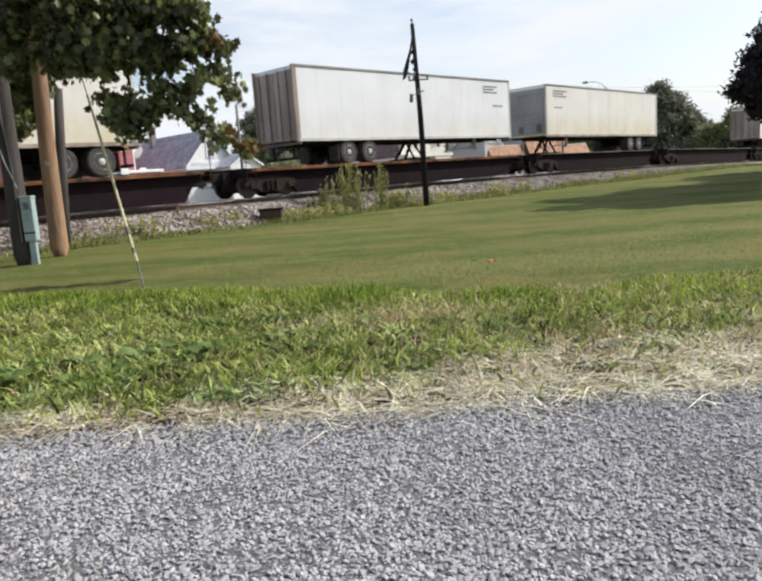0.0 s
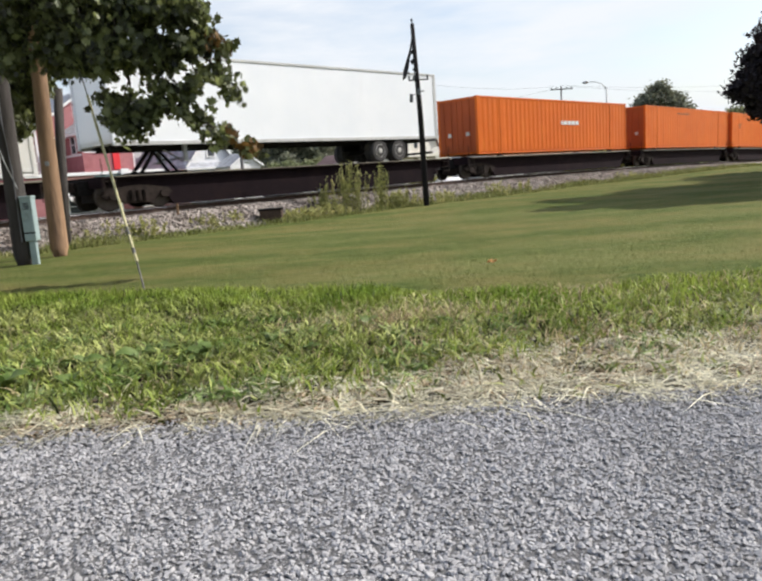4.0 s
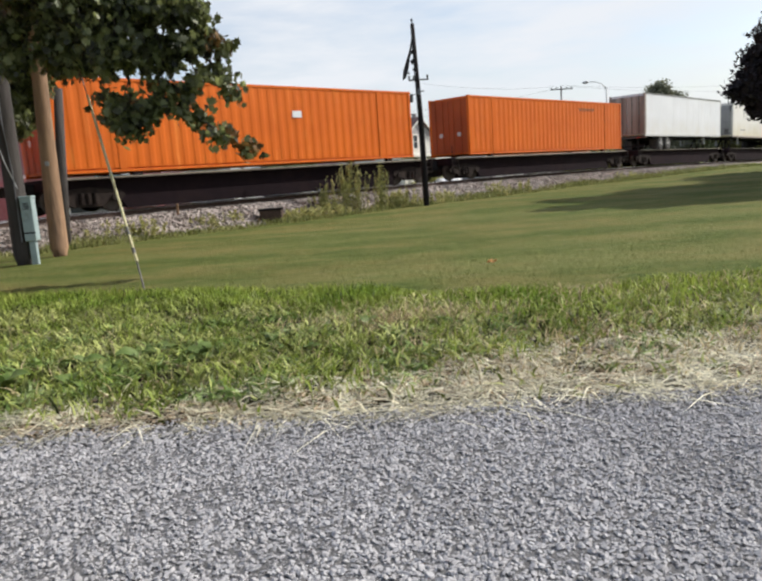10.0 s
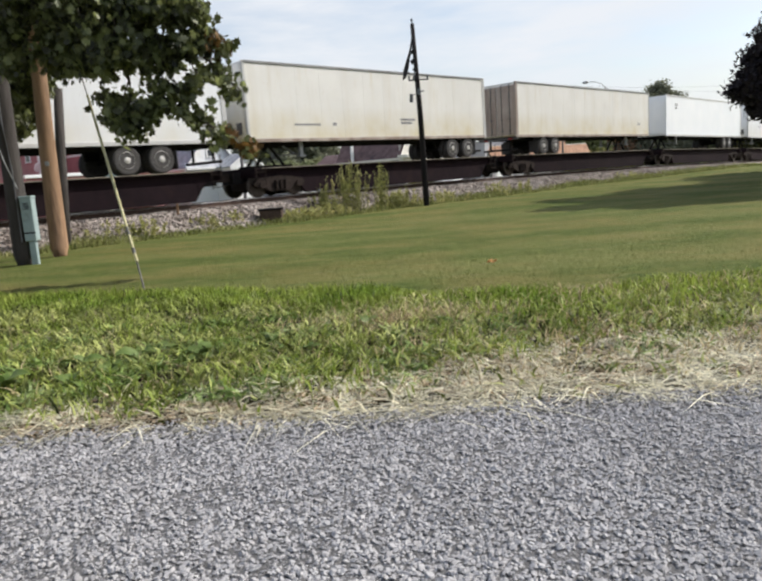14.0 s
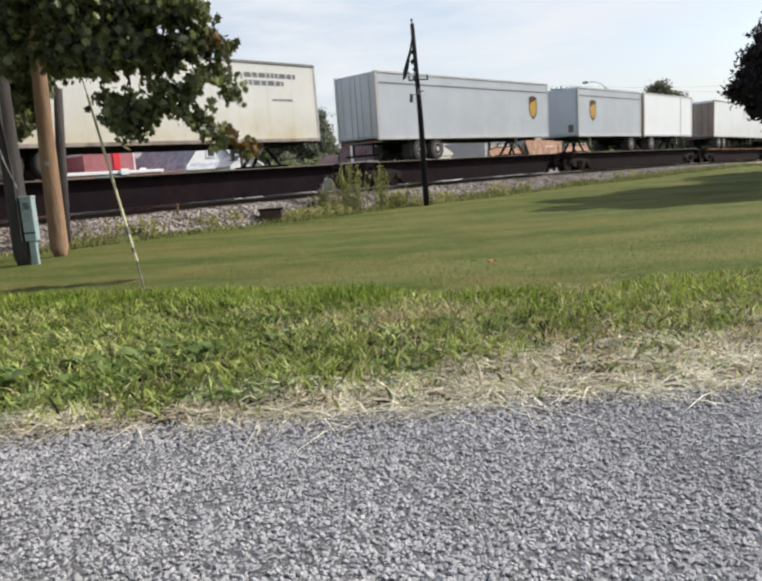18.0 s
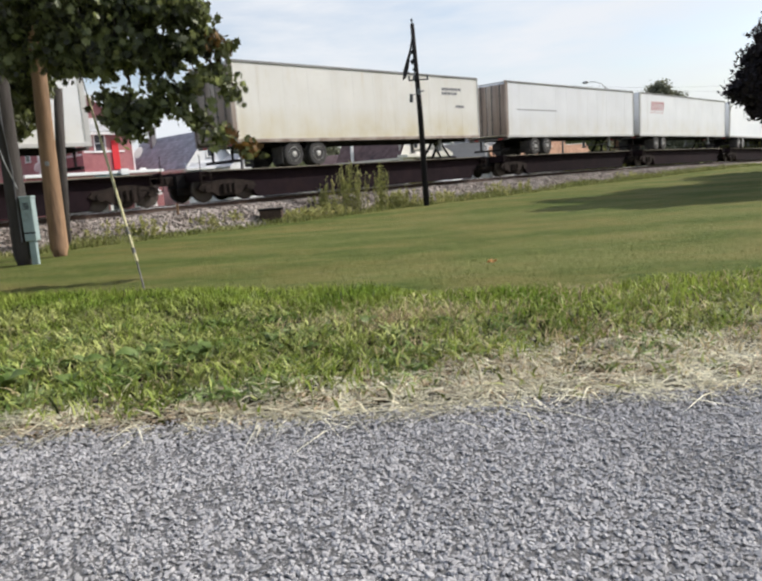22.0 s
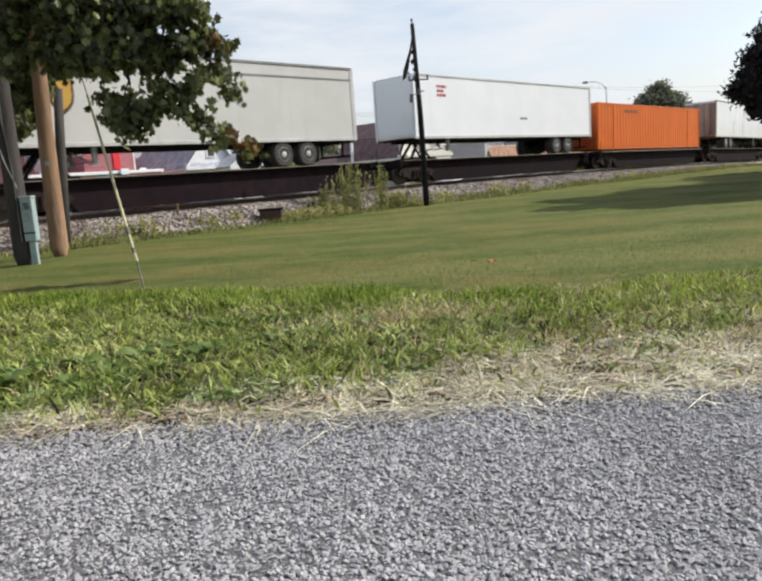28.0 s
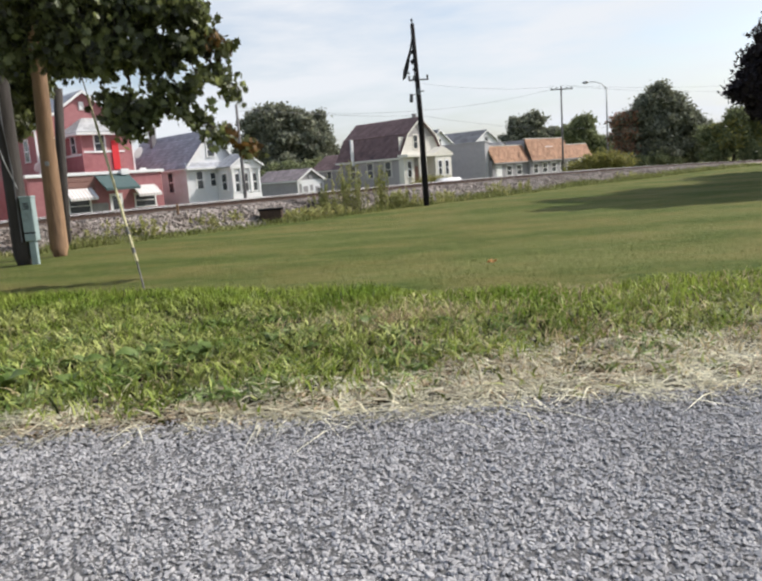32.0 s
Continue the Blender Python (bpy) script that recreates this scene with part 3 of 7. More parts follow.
def tyre_mesh(r, w):
    bm = bmesh.new()
    pts = [(-w / 2, r * 0.62), (-w / 2, r * 0.9), (-w * 0.38, r), (w * 0.38, r), (w / 2, r * 0.9), (w / 2, r * 0.62)]
    seg = 20
    rings = [[bm.verts.new((math.cos(2 * math.pi * i / seg) * q, y, math.sin(2 * math.pi * i / seg) * q)) for i in range(seg)] for y, q in pts]
    for a, b in zip(rings, rings[1:]):
        for i in range(seg):
            bm.faces.new((a[i], a[(i + 1) % seg], b[(i + 1) % seg], b[i]))
    bm.faces.new(rings[0])
    bm.faces.new(rings[-1][::-1])
    bmesh.ops.recalc_face_normals(bm, faces=bm.faces[:])
    return bm


def rim_mesh(r, side):
    bm = bmesh.new()
    seg = 16
    pts = [(0.0, r), (-0.03, r * 0.92), (0.05, r * 0.8), (0.06, r * 0.42), (-0.03, r * 0.36), (-0.05, r * 0.12)]
    rings = [[bm.verts.new((math.cos(2 * math.pi * i / seg) * q, y * side, math.sin(2 * math.pi * i / seg) * q)) for i in range(seg)] for y, q in pts]
    for a, b in zip(rings, rings[1:]):
        for i in range(seg):
            bm.faces.new((a[i], a[(i + 1) % seg], b[(i + 1) % seg], b[i]))
    bm.faces.new(rings[-1])
    for k in range(8):
        a = 2 * math.pi * k / 8
        rod(bm, (math.cos(a) * r * 0.6, 0.055 * side, math.sin(a) * r * 0.6), (math.cos(a) * r * 0.6, -0.0 * side, math.sin(a) * r * 0.6), 0.018, seg=5)
    bmesh.ops.recalc_face_normals(bm, faces=bm.faces[:])
    return bm


FLOOR, TOP, DECK = 2.03, 4.97, 1.10     # trailer's body and the car's deck, over the rail


def shield_mark(parent, x, y, mirrored=False):
    """A delivery firm's shield, as plain shapes in its colours."""
    zc, k = 3.62, 0.86
    bm = bmesh.new()
    out = [(-0.46, 0.62), (-0.25, 0.7), (0, 0.72), (0.25, 0.7), (0.46, 0.62), (0.46, -0.1), (0.40, -0.36), (0.22, -0.6), (0, -0.75), (-0.22, -0.6), (-0.40, -0.36), (-0.46, -0.1)]
    prism(bm, [(x + a * k, zc + b * k) for a, b in out], y - 0.006, y - 0.001)
    sh = part("shield_mark", bm, PAINT["shield"], parent, "brown and gold shield mark")
    bm = bmesh.new()
    prism(bm, [(x + a * k, zc + b * k) for a, b in ((-0.37, 0.20), (-0.1, 0.36), (0.37, 0.46), (0.37, -0.10), (0.31, -0.31), (0.17, -0.48), (0, -0.59), (-0.17, -0.48), (-0.31, -0.31), (-0.37, -0.10))], y - 0.011, y - 0.006)
    part("shield_band", bm, PAINT["gold"], sh, "gold field")


def trailer(u0, u1, colour="white", rear="right", doors="plain", marks=(), label="", band=False, axle=2.65, rims="rim_dark"):
    """A road semi-trailer riding on a railcar. u0, u1: its ends along the train."""
    length = u1 - u0
    h = length / 2
    t = empty("semi_trailer")
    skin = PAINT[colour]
    w = 1.295
    lab = label or {"white": "weathered white box semi-trailer riding on a railcar", "bright": "clean bright white box semi-trailer riding on a railcar",
                    "cream": "stained cream box semi-trailer riding on a railcar", "grey": "grey delivery semi-trailer with a shield mark on a railcar",
                    "beige": "beige-grey delivery semi-trailer with a shield mark on a railcar"}[colour]
    tagged(t, lab, "semi-trailer", "semi-trailers on the train")
    back = 1 if rear == "right" else -1
    bm = bmesh.new()
    box(bm, -h + 0.02, h - 0.02, -w + 0.012, w - 0.012, FLOOR + 0.09, TOP - 0.05, bevel=0.03)
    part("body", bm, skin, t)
    if colour in ("cream", "white"):
        # riveted seams between the side sheets
        bm = bmesh.new()
        x = -h + 1.2
        while x < h - 0.6:
            box(bm, x - 0.03, x + 0.03, -w + 0.009, -w + 0.0135, FLOOR + 0.16, TOP - 0.16)
            x += 1.22
        part("side_seams", bm, skin, t)
    for y in (-1, 1):
        part("bottom_rail", boxes((-h, h, y * w - 0.02, y * w + 0.02, FLOOR, FLOOR + 0.13), bevel=0.012), PAINT["rail_alu"] if colour != "cream" else PAINT["door_brown"], t)
        part("top_rail", boxes((-h, h, y * w - 0.015, y * w + 0.015, TOP - 0.1, TOP), bevel=0.012), PAINT["rail_dark"] if colour not in ("bright", "grey") else PAINT["rail_alu"], t)
    if band:
        part("roof_band", boxes((-h + 0.05, h - 0.05, -w - 0.004, -w + 0.02, TOP - 0.53, TOP - 0.47)), PAINT["rail_dark"], t, "dark trim line along the side")
    part("roof", boxes((-h + 0.03, h - 0.03, -w + 0.03, w - 0.03, TOP - 0.06, TOP - 0.02), bevel=0.01), PAINT["rail_alu"], t)
    xe = back * h
    xf = -back * h
    # rear frame, doors with their lock rods and hinges
    for y in (-1, 1):
        part("corner_post", boxes((xe - 0.1, xe + 0.1, y * w - 0.09, y * w + 0.006, FLOOR, TOP) if y > 0 else (xe - 0.1, xe + 0.1, -w - 0.006, -w + 0.09, FLOOR, TOP), bevel=0.01), PAINT["rail_alu"] if doors != "brown" else PAINT["door_brown"], t)
        part("front_corner", boxes((xf - 0.06, xf + 0.06, y * (w - 0.04) - 0.045, y * (w - 0.04) + 0.045, FLOOR, TOP), bevel=0.02), PAINT["rail_alu"] if colour != "bright" else skin, t)
    skin_d = PAINT["door_brown"] if doors == "brown" else skin
    for y in (-1, 1):
        y0, y1 = (0.02, w - 0.1) if y > 0 else (-w + 0.1, -0.02)
        x0, x1 = sorted((xe + back * 0.0, xe + back * 0.045))
        d = part("door", boxes((x0, x1, y0, y1, FLOOR + 0.16, TOP - 0.18), bevel=0.008), skin_d, t)
        for k in (0.28, 0.72):
            yy = y0 + (y1 - y0) * k
            bm = rods(((xe + back * 0.075, yy, FLOOR + 0.1), (xe + back * 0.075, yy, TOP - 0.12), 0.02), seg=6)
            for z in (FLOOR + 0.35, 3.0, 4.2):
                box(bm, min(xe, xe + back * 0.09), max(xe, xe + back * 0.09), yy - 0.05, yy + 0.05, z, z + 0.06)
            part("lock_rod", bm, PAINT["dark_trim"] if doors == "brown" else PAINT["rail_alu"], d, "upright steel locking rod")
    part("rear_sill", boxes((min(xe, xe - back * 0.12), max(xe, xe - back * 0.12), -w, w, FLOOR - 0.1, FLOOR + 0.0), bevel=0.01), PAINT["dark_trim"], t)
    bm = boxes((xe - back * 0.2 - 0.03, xe - back * 0.2 + 0.03, -0.7, -0.6, 1.4, FLOOR + 0.02), (xe - back * 0.2 - 0.03, xe - back * 0.2 + 0.03, 0.6, 0.7, 1.4, FLOOR + 0.02), (xe - back * 0.2 - 0.05, xe - back * 0.2 + 0.05, -1.1, 1.1, 1.36, 1.46))
    part("underride_guard", bm, M["under"], t)
    for y in (-0.8, 0.8):
        part("tail_lamp", boxes((min(xe, xe + back * 0.02), max(xe, xe + back * 0.02), y - 0.12, y + 0.12, FLOOR - 0.08, FLOOR - 0.02)), M["lamp_red"], t, "red tail lamp")
    # front wall panel with a connection box
    x0, x1 = sorted((xf, xf - back * 0.03))
    part("front_panel", boxes((x0, x1, -w + 0.15, w - 0.15, FLOOR + 0.2, TOP - 0.2), bevel=0.01), PAINT["front_metal_shaded"] if doors == "lettered" and colour == "cream" else skin, t, "dull bare metal front wall, darkened for shade" if doors == "lettered" and colour == "cream" else "")
    if doors != "front_plain":
        part("document_box", boxes((x0 - 0.02, x1 + 0.02, -0.95, -0.6, FLOOR + 0.3, FLOOR + 0.75), bevel=0.01), PAINT["dark_trim"], t, "dark box on the front wall")
    if doors == "lettered":
        for za, zb, n in ((4.2, 4.55, 1), (3.3, 3.42, 1), (2.75, 2.9, 2)):
            bm = bar_rows(-0.95, 0.75, za, zb, n, 0.0)
            for v in bm.verts:
                v.co = (xf - back * (0.031 - v.co.y), v.co.x, v.co.z)
            bmesh.ops.recalc_face_normals(bm, faces=bm.faces[:])
            part("front_lettering", bm, PAINT["ink"], t, "dark lettering on the front wall")
        part("connector_box", boxes((x0 - 0.02, x1 + 0.02, 0.25, 0.6, FLOOR + 0.3, FLOOR + 0.7), bevel=0.01), PAINT["dark_trim"], t)
    # underside: cross members, tandem axles, landing legs, flaps
    bm = bmesh.new()
    box(bm, -h + 0.2, h - 0.2, -0.55, -0.42, FLOOR - 0.12, FLOOR + 0.08)
    box(bm, -h + 0.2, h - 0.2, 0.42, 0.55, FLOOR - 0.12, FLOOR + 0.08)
    x = -h + 0.4
    while x < h - 0.3:
        box(bm, x, x + 0.06, -w + 0.06, w - 0.06, FLOOR, FLOOR + 0.08)
        x += 0.6
    part("floor_frame", bm, M["under"], t)
    first = xe - back * (axle if length > 9 else 1.3)
    axles = [first - back * 1.24 * k for k in range(2 if length > 9 else 1)]
    mid = sum(axles) / len(axles)
    part("axle_slider", boxes((mid - 1.15, mid + 1.15, -0.62, -0.5, 1.66, FLOOR - 0.1), (mid - 1.15, mid + 1.15, 0.5, 0.62, 1.66, FLOOR - 0.1), (mid - 0.15, mid + 0.15, -0.6, 0.6, 1.62, 1.8)), M["under"], t)
    for x in axles:
        part("axle", rods(((x, -1.1, DECK + 0.47), (x, 1.1, DECK + 0.47), 0.07)), M["under"], t)
        for y in (-1, 1):
            for inner in (0, 1):
                wh = put("wheel", "tyre_dual", lambda: tyre_mesh(0.47, 0.26), M["tyre"], t, (x, y * (1.13 - 0.31 * inner), DECK + 0.47), smooth=False)
                if not inner:
                    put("rim", "rim_out%d" % y, lambda: rim_mesh(0.29, -y), M[rims], wh, (0, y * 0.115, 0))
    fl = mid + back * (1.2 if length > 9 else 0.6)
    for y in (-0.95, 0.95):
        part("mud_flap", boxes((fl - 0.012, fl + 0.012, y - 0.3, y + 0.3, DECK + 0.12, DECK + 0.75)), M["tyre"], t)
    leg = xf + back * (2.7 if length > 9 else 2.0)
    for y in (-0.9, 0.9):
        part("landing_leg", boxes((leg - 0.07, leg + 0.07, y - 0.06, y + 0.06, DECK + 0.42, FLOOR + 0.05), (leg - 0.16, leg + 0.16, y - 0.12, y + 0.12, DECK + 0.38, DECK + 0.43)), M["galv"], t)
    part("leg_brace", rods(((leg, -0.9, 1.6), (leg, 0.9, 1.6), 0.03), ((leg, -0.5, 1.6), (leg - back * 0.8, -0.5, FLOOR), 0.03), ((leg, 0.5, 1.6), (leg - back * 0.8, 0.5, FLOOR), 0.03), seg=6), M["galv"], t)
    for m in marks:
        kind = m[0]
        if kind == "shield_left":
            shield_mark(t, -h + 1.75, -w + 0.012)
        elif kind == "post":
            part("side_post", boxes((-h + m[1], -h + m[2], -w + 0.0, -w + 0.014, FLOOR + 0.13, TOP - 0.1)), PAINT["beige"], t, "grey upright band")
        elif kind == "blocks":
            bm = bmesh.new()
            step = (m[2] - m[1]) / 4
            for k in range(4):
                a = -h + m[1] + k * step
                for o in (0.05, 0.55):
                    prism(bm, [(a + step * o, m[3]), (a + step * (o + 0.2), m[3]), (a + step * (o + 0.33), m[4]), (a + step * (o + 0.13), m[4])], -w + 0.006, -w + 0.012)
                prism(bm, [(a + step * 0.38, m[4] - 0.1), (a + step * 0.58, m[4] - 0.1), (a + step * 0.6, m[4]), (a + step * 0.4, m[4])], -w + 0.006, -w + 0.012)
                prism(bm, [(a, m[3] - 0.17), (a + step * 0.5, m[3] - 0.17), (a + step * 0.52, m[3] - 0.11), (a, m[3] - 0.11)], -w + 0.006, -w + 0.012)
            part("marking", bm, PAINT["red"], t, "red slanted block marking")
        elif kind == "side_door":
            d = part("side_door", boxes((-h + m[1], -h + m[2], -w + 0.0, -w + 0.01, m[3], m[4]), bevel=0.004), skin, t, "small hinged side door")
            for q in ((m[1] - 0.03, m[1], m[3], m[4]), (m[2], m[2] + 0.03, m[3], m[4]), (m[1] - 0.03, m[2] + 0.03, m[4], m[4] + 0.03), (m[1] - 0.03, m[2] + 0.03, m[3] - 0.03, m[3])):
                part("door_frame", boxes((-h + q[0], -h + q[1], -w - 0.002, -w + 0.014, q[2], q[3])), PAINT["rail_alu"], d)
        elif kind == "shield_right":
            shield_mark(t, h - 1.5, -w + 0.012)
        else:
            _, x0, x1, z0, z1, rows = m[:6]
            part("marking", bar_rows(-h + x0, -h + x1, z0, z1, rows, -w + 0.012), PAINT["red" if kind == "red" else "ink"], t, "red lettering" if kind == "red" else "faded dark lettering")
    return send(t, (u0 + u1) / 2)


def corrugated(bm, x0, x1, y, z0, z1, pitch, depth, out):
    """A side of pressed steel with upright flutes; out: the way it faces in y."""
    prof, x = [], x0
    while x < x1 - 1e-6:
        e = min(x1, x + pitch)
        q = (e - x)
        prof += [(x, 0.0), (x + q * 0.36, 0.0), (x + q * 0.5, depth), (x + q * 0.86, depth)]
        x = e
    prof.append((x1, 0.0))
    a = [bm.verts.new((px, y - out * d, z0)) for px, d in prof]
    b = [bm.verts.new((px, y - out * d, z1)) for px, d in prof]
    for i in range(len(prof) - 1):
        q = (a[i], a[i + 1], b[i + 1], b[i])
        bm.faces.new(q if out < 0 else q[::-1])


def container(u0, u1, colour="orange", ribs="fine", marks=(), label=""):
    """A freight container on its pedestals. Base at BASE over the rail."""
    length = u1 - u0
    h, w, z0, z1 = length / 2, 1.295, 1.22, 4.12
    c = empty("freight_container")
    tagged(c, label or "orange corrugated steel freight container on a railcar", "freight container", "containers on the train")
    skin = PAINT[colour]
    frame_skin = skin
    pitch, depth = {"fine": (0.285, 0.022), "soft": (0.42, 0.015), "posts": (0.61, 0.0)}[ribs]
    bm = bmesh.new()
    for y in (-1, 1):
        corrugated(bm, -h + 0.12, h - 0.12, y * (w - 0.015), z0 + 0.14, z1 - 0.09, pitch, max(depth, 0.004), y)
    for x in (-1, 1):
        box(bm, x * (h - 0.06) - 0.02, x * (h - 0.06) + 0.02, -w + 0.1, w - 0.1, z0 + 0.1, z1 - 0.06)
    box(bm, -h + 0.05, h - 0.05, -w + 0.06, w - 0.06, z0 + 0.05, z0 + 0.16)
    part("body", bm, skin, c)
    part("roof", boxes((-h + 0.03, h - 0.03, -w + 0.03, w - 0.03, z1 - 0.05, z1 - 0.012), bevel=0.008), skin, c)
    for y in (-1, 1):
        part("bottom_rail", boxes((-h, h, min(y * w, y * (w - 0.07)), max(y * w, y * (w - 0.07)), z0, z0 + 0.08), bevel=0.01), frame_skin, c)
        part("top_rail", boxes((-h, h, min(y * w, y * (w - 0.07)), max(y * w, y * (w - 0.07)), z1 - 0.1, z1), bevel=0.01), frame_skin, c)
        for x in (-1, 1):
            xa, xb = sorted((x * h, x * (h - 0.14)))
            part("corner_post", boxes((xa - 0.004 * (x < 0), xb + 0.004 * (x > 0), min(y * (w + 0.004), y * (w - 0.14)), max(y * (w + 0.004), y * (w - 0.14)), z0, z1 + 0.004), bevel=0.01), frame_skin, c)
            for z in (z0 - 0.002, z1 - 0.1):
                part("corner_casting", boxes((xa - 0.008 * (x < 0), xb - 0.02 + 0.028 * (x > 0) + 0.0, min(y * (w + 0.008), y * (w - 0.12)), max(y * (w + 0.008), y * (w - 0.12)), z, z + 0.11)), frame_skin, c)
    # lifting posts 40 feet apart
    for x in (-6.0, 6.0):
        for y in (-1, 1):
            part("lifting_post", boxes((x - 0.12, x + 0.12, min(y * (w - 0.05), y * (w + 0.003)), max(y * (w - 0.05), y * (w + 0.003)), z0 + 0.05, z1 - 0.02), bevel=0.008), frame_skin, c)
    if ribs == "posts":
        x = -h + 0.6
        while x < h - 0.3:
            part("side_post", boxes((x - 0.035, x + 0.035, -w - 0.02, -w + 0.02, z0 + 0.14, z1 - 0.09)), PAINT["rail_alu"], c)
            x += 0.61
    # doors on the end nearest the locomotive's far side
    xe = -h
    for y in (-1, 1):
        ya, yb = (0.015, w - 0.14) if y > 0 else (-w + 0.14, -0.015)
        d = part("door", boxes((xe - 0.0, xe + 0.05, ya, yb, z0 + 0.14, z1 - 0.11), bevel=0.01), PAINT["door_brown"] if colour == "white" else PAINT["container_end"], c)
        for k in (0.3, 0.72):
            yy = ya + (yb - ya) * k
            bm = rods(((xe - 0.03, yy, z0 + 0.1), (xe - 0.03, yy, z1 - 0.1), 0.018), seg=6)
            for z in (z0 + 0.5, z0 + 1.2, z0 + 2.2):
                box(bm, xe - 0.05, xe, yy - 0.05, yy + 0.05, z, z + 0.05)
            part("lock_rod", bm, PAINT["container_end"] if colour != "white" else PAINT["rail_alu"], d, "upright steel locking rod")
        part("door_sign", boxes((xe - 0.006, xe, ya + 0.4, ya + 0.62, z0 + 0.95, z0 + 1.15)), PAINT["beige"], d, "small pale sign")
    for m in marks:
        kind, x0, x1, za, zb, rows = m[:6]
        mat = {"ink": PAINT["ink_brown"], "red": PAINT["red"], "pale": PAINT["white"]}[kind]
        part("marking", bar_rows(-h + x0, -h + x1, za, zb, rows, -w - 0.004), mat, c, "faded lettering")
    return send(c, (u0 + u1) / 2)


def bogie_frame():
    """Cast side frames with spring nests and a bolster; wheels are separate."""
    bm = bmesh.new()
    for y in (-1, 1):
        out = [(-1.25, 0.5), (-1.1, 0.66), (-0.75, 0.7), (-0.35, 0.78), (0.35, 0.78), (0.75, 0.7), (1.1, 0.66), (1.25, 0.5), (1.05, 0.34), (0.72, 0.36), (0.45, 0.2), (-0.45, 0.2), (-0.72, 0.36), (-1.05, 0.34)]
        prism(bm, out, y * 1.0 - 0.07, y * 1.0 + 0.07)
        for x in (-0.22, 0.0, 0.22):
            rod(bm, (x, y * 1.1, 0.28), (x, y * 1.1, 0.62), 0.075, seg=8)
        for x in (-0.89, 0.89):
            rod(bm, (x, y * 1.04, 0.46), (x, y * 1.15, 0.46), 0.13, seg=10)
    box(bm, -0.2, 0.2, -1.05, 1.05, 0.55, 0.8)
    box(bm, -1.2, 1.2, -0.5, 0.5, 0.3, 0.62)
    return bm


def railcar(u0, u1, kind="spine", skin="car_frame", front_bogie=True, rear_bogie=False, hitch=None, loads="trailer"):
    """A flat railcar between two couplings. Bogies stand at the coupled ends."""
    length = u1 - u0
    h = length / 2
    c = empty("railcar")
    rusty = skin == "car_rust"
    mat = M["car_frame"]
    lab = {"spine": "low dark steel intermodal railcar with deep side sills", "flat": "long steel flatcar with a worn yellowish deck"}[kind]
    if rusty:
        lab = "low dark steel intermodal railcar with a rusty deck edge"
    tagged(c, lab, "railcar", "railcars of the train")
    e = 1.05                      # the side sills stop short of the coupled ends
    lo = 0.06 if kind == "spine" else 0.26
    cut = 3.3 if rear_bogie else 1.75
    for y in (-1, 1):
        ys = sorted((y * 1.02, y * 0.92))
        bm = bmesh.new()
        # fish-bellied sill: shallower above the bogies
        out = [(-h + e, DECK), (h - e, DECK), (h - e, 0.72), (h - cut + 0.4, 0.66), (h - cut, lo), (-h + 3.3, lo), (-h + 2.9, 0.66), (-h + e, 0.72)]
        prism(bm, out[::-1], ys[0], ys[1])
        sill = part("side_sill", bm, mat, c)
        yo = y * 1.02
        ya, yb = sorted((yo, yo + y * 0.09))
        fa, fb = sorted((yo, y * (1.32 if loads == "container" else 1.24)))
        if kind == "flat":
            # the stretch under the trailer is dull brown-grey, the empty end shows its yellow paint
            part("sill_flange", boxes((-h + e, 0.3, fa, fb, DECK - 0.2, DECK), bevel=0.008), M["walkway"], sill)
        part("sill_flange", boxes((0.304 if kind == "flat" else -h + e, h - e, fa, fb, DECK - (0.30 if kind == "flat" else 0.12 if rusty else 0.06 if loads == "container" else 0.035), DECK), bevel=0.008), M["car_yellow"] if kind == "flat" else M["car_rust"] if rusty else M["walkway"], sill)
        part("lower_flange", boxes((-h + 3.35, h - cut - 0.05, ya, yb, lo, lo + 0.04)), mat, sill)
    part("deck", boxes((-h + e - 0.3, h - e + 0.3, -1.3 if kind == "flat" else -1.2, 1.3 if kind == "flat" else 1.2, DECK - 0.09, DECK - 0.004), bevel=0.01), M["car_yellow"] if kind == "flat" else mat, c)
    part("centre_sill", boxes((-h + 0.35, h - 0.35, -0.35, 0.35, 0.55, DECK - 0.09), bevel=0.01), M["under"], c)
    for x in (-1, 1):
        xa, xb = sorted((x * (h - 0.05), x * (h - 0.6)))
        part("coupler", boxes((xa, xb, -0.12, 0.12, 0.68, 0.94), (x * (h - 0.16) - 0.16, x * (h - 0.16) + 0.16, -0.2, 0.2, 0.66, 0.98), bevel=0.02), M["bogie"], c)
        xe = x * (h - e + 0.28)
        part("end_beam", boxes((xe - 0.06, xe + 0.06, -1.25, 1.25, 0.74, DECK + 0.002), bevel=0.01), mat, c)
        bm = rods(((xe, -1.28, 0.45), (xe, -1.28, DECK + 0.55), 0.018), ((xe - x * 0.42, -1.28, 0.45), (xe - x * 0.42, -1.28, DECK), 0.018), *[((xe, -1.28, z), (xe - x * 0.42, -1.28, z), 0.014) for z in (0.5, 0.72, 0.94)], seg=6)
        part("end_ladder", bm, M["bogie"], c, "dark steel grab irons")
    for k, on in ((-1, front_bogie), (1, rear_bogie)):
        if not on:
            continue
        x = k * h + (0.0 if kind == "joint" else -k * 2.0)
        b = put("bogie", "bogie_frame", bogie_frame, M["bogie"], c, (x, 0, 0))
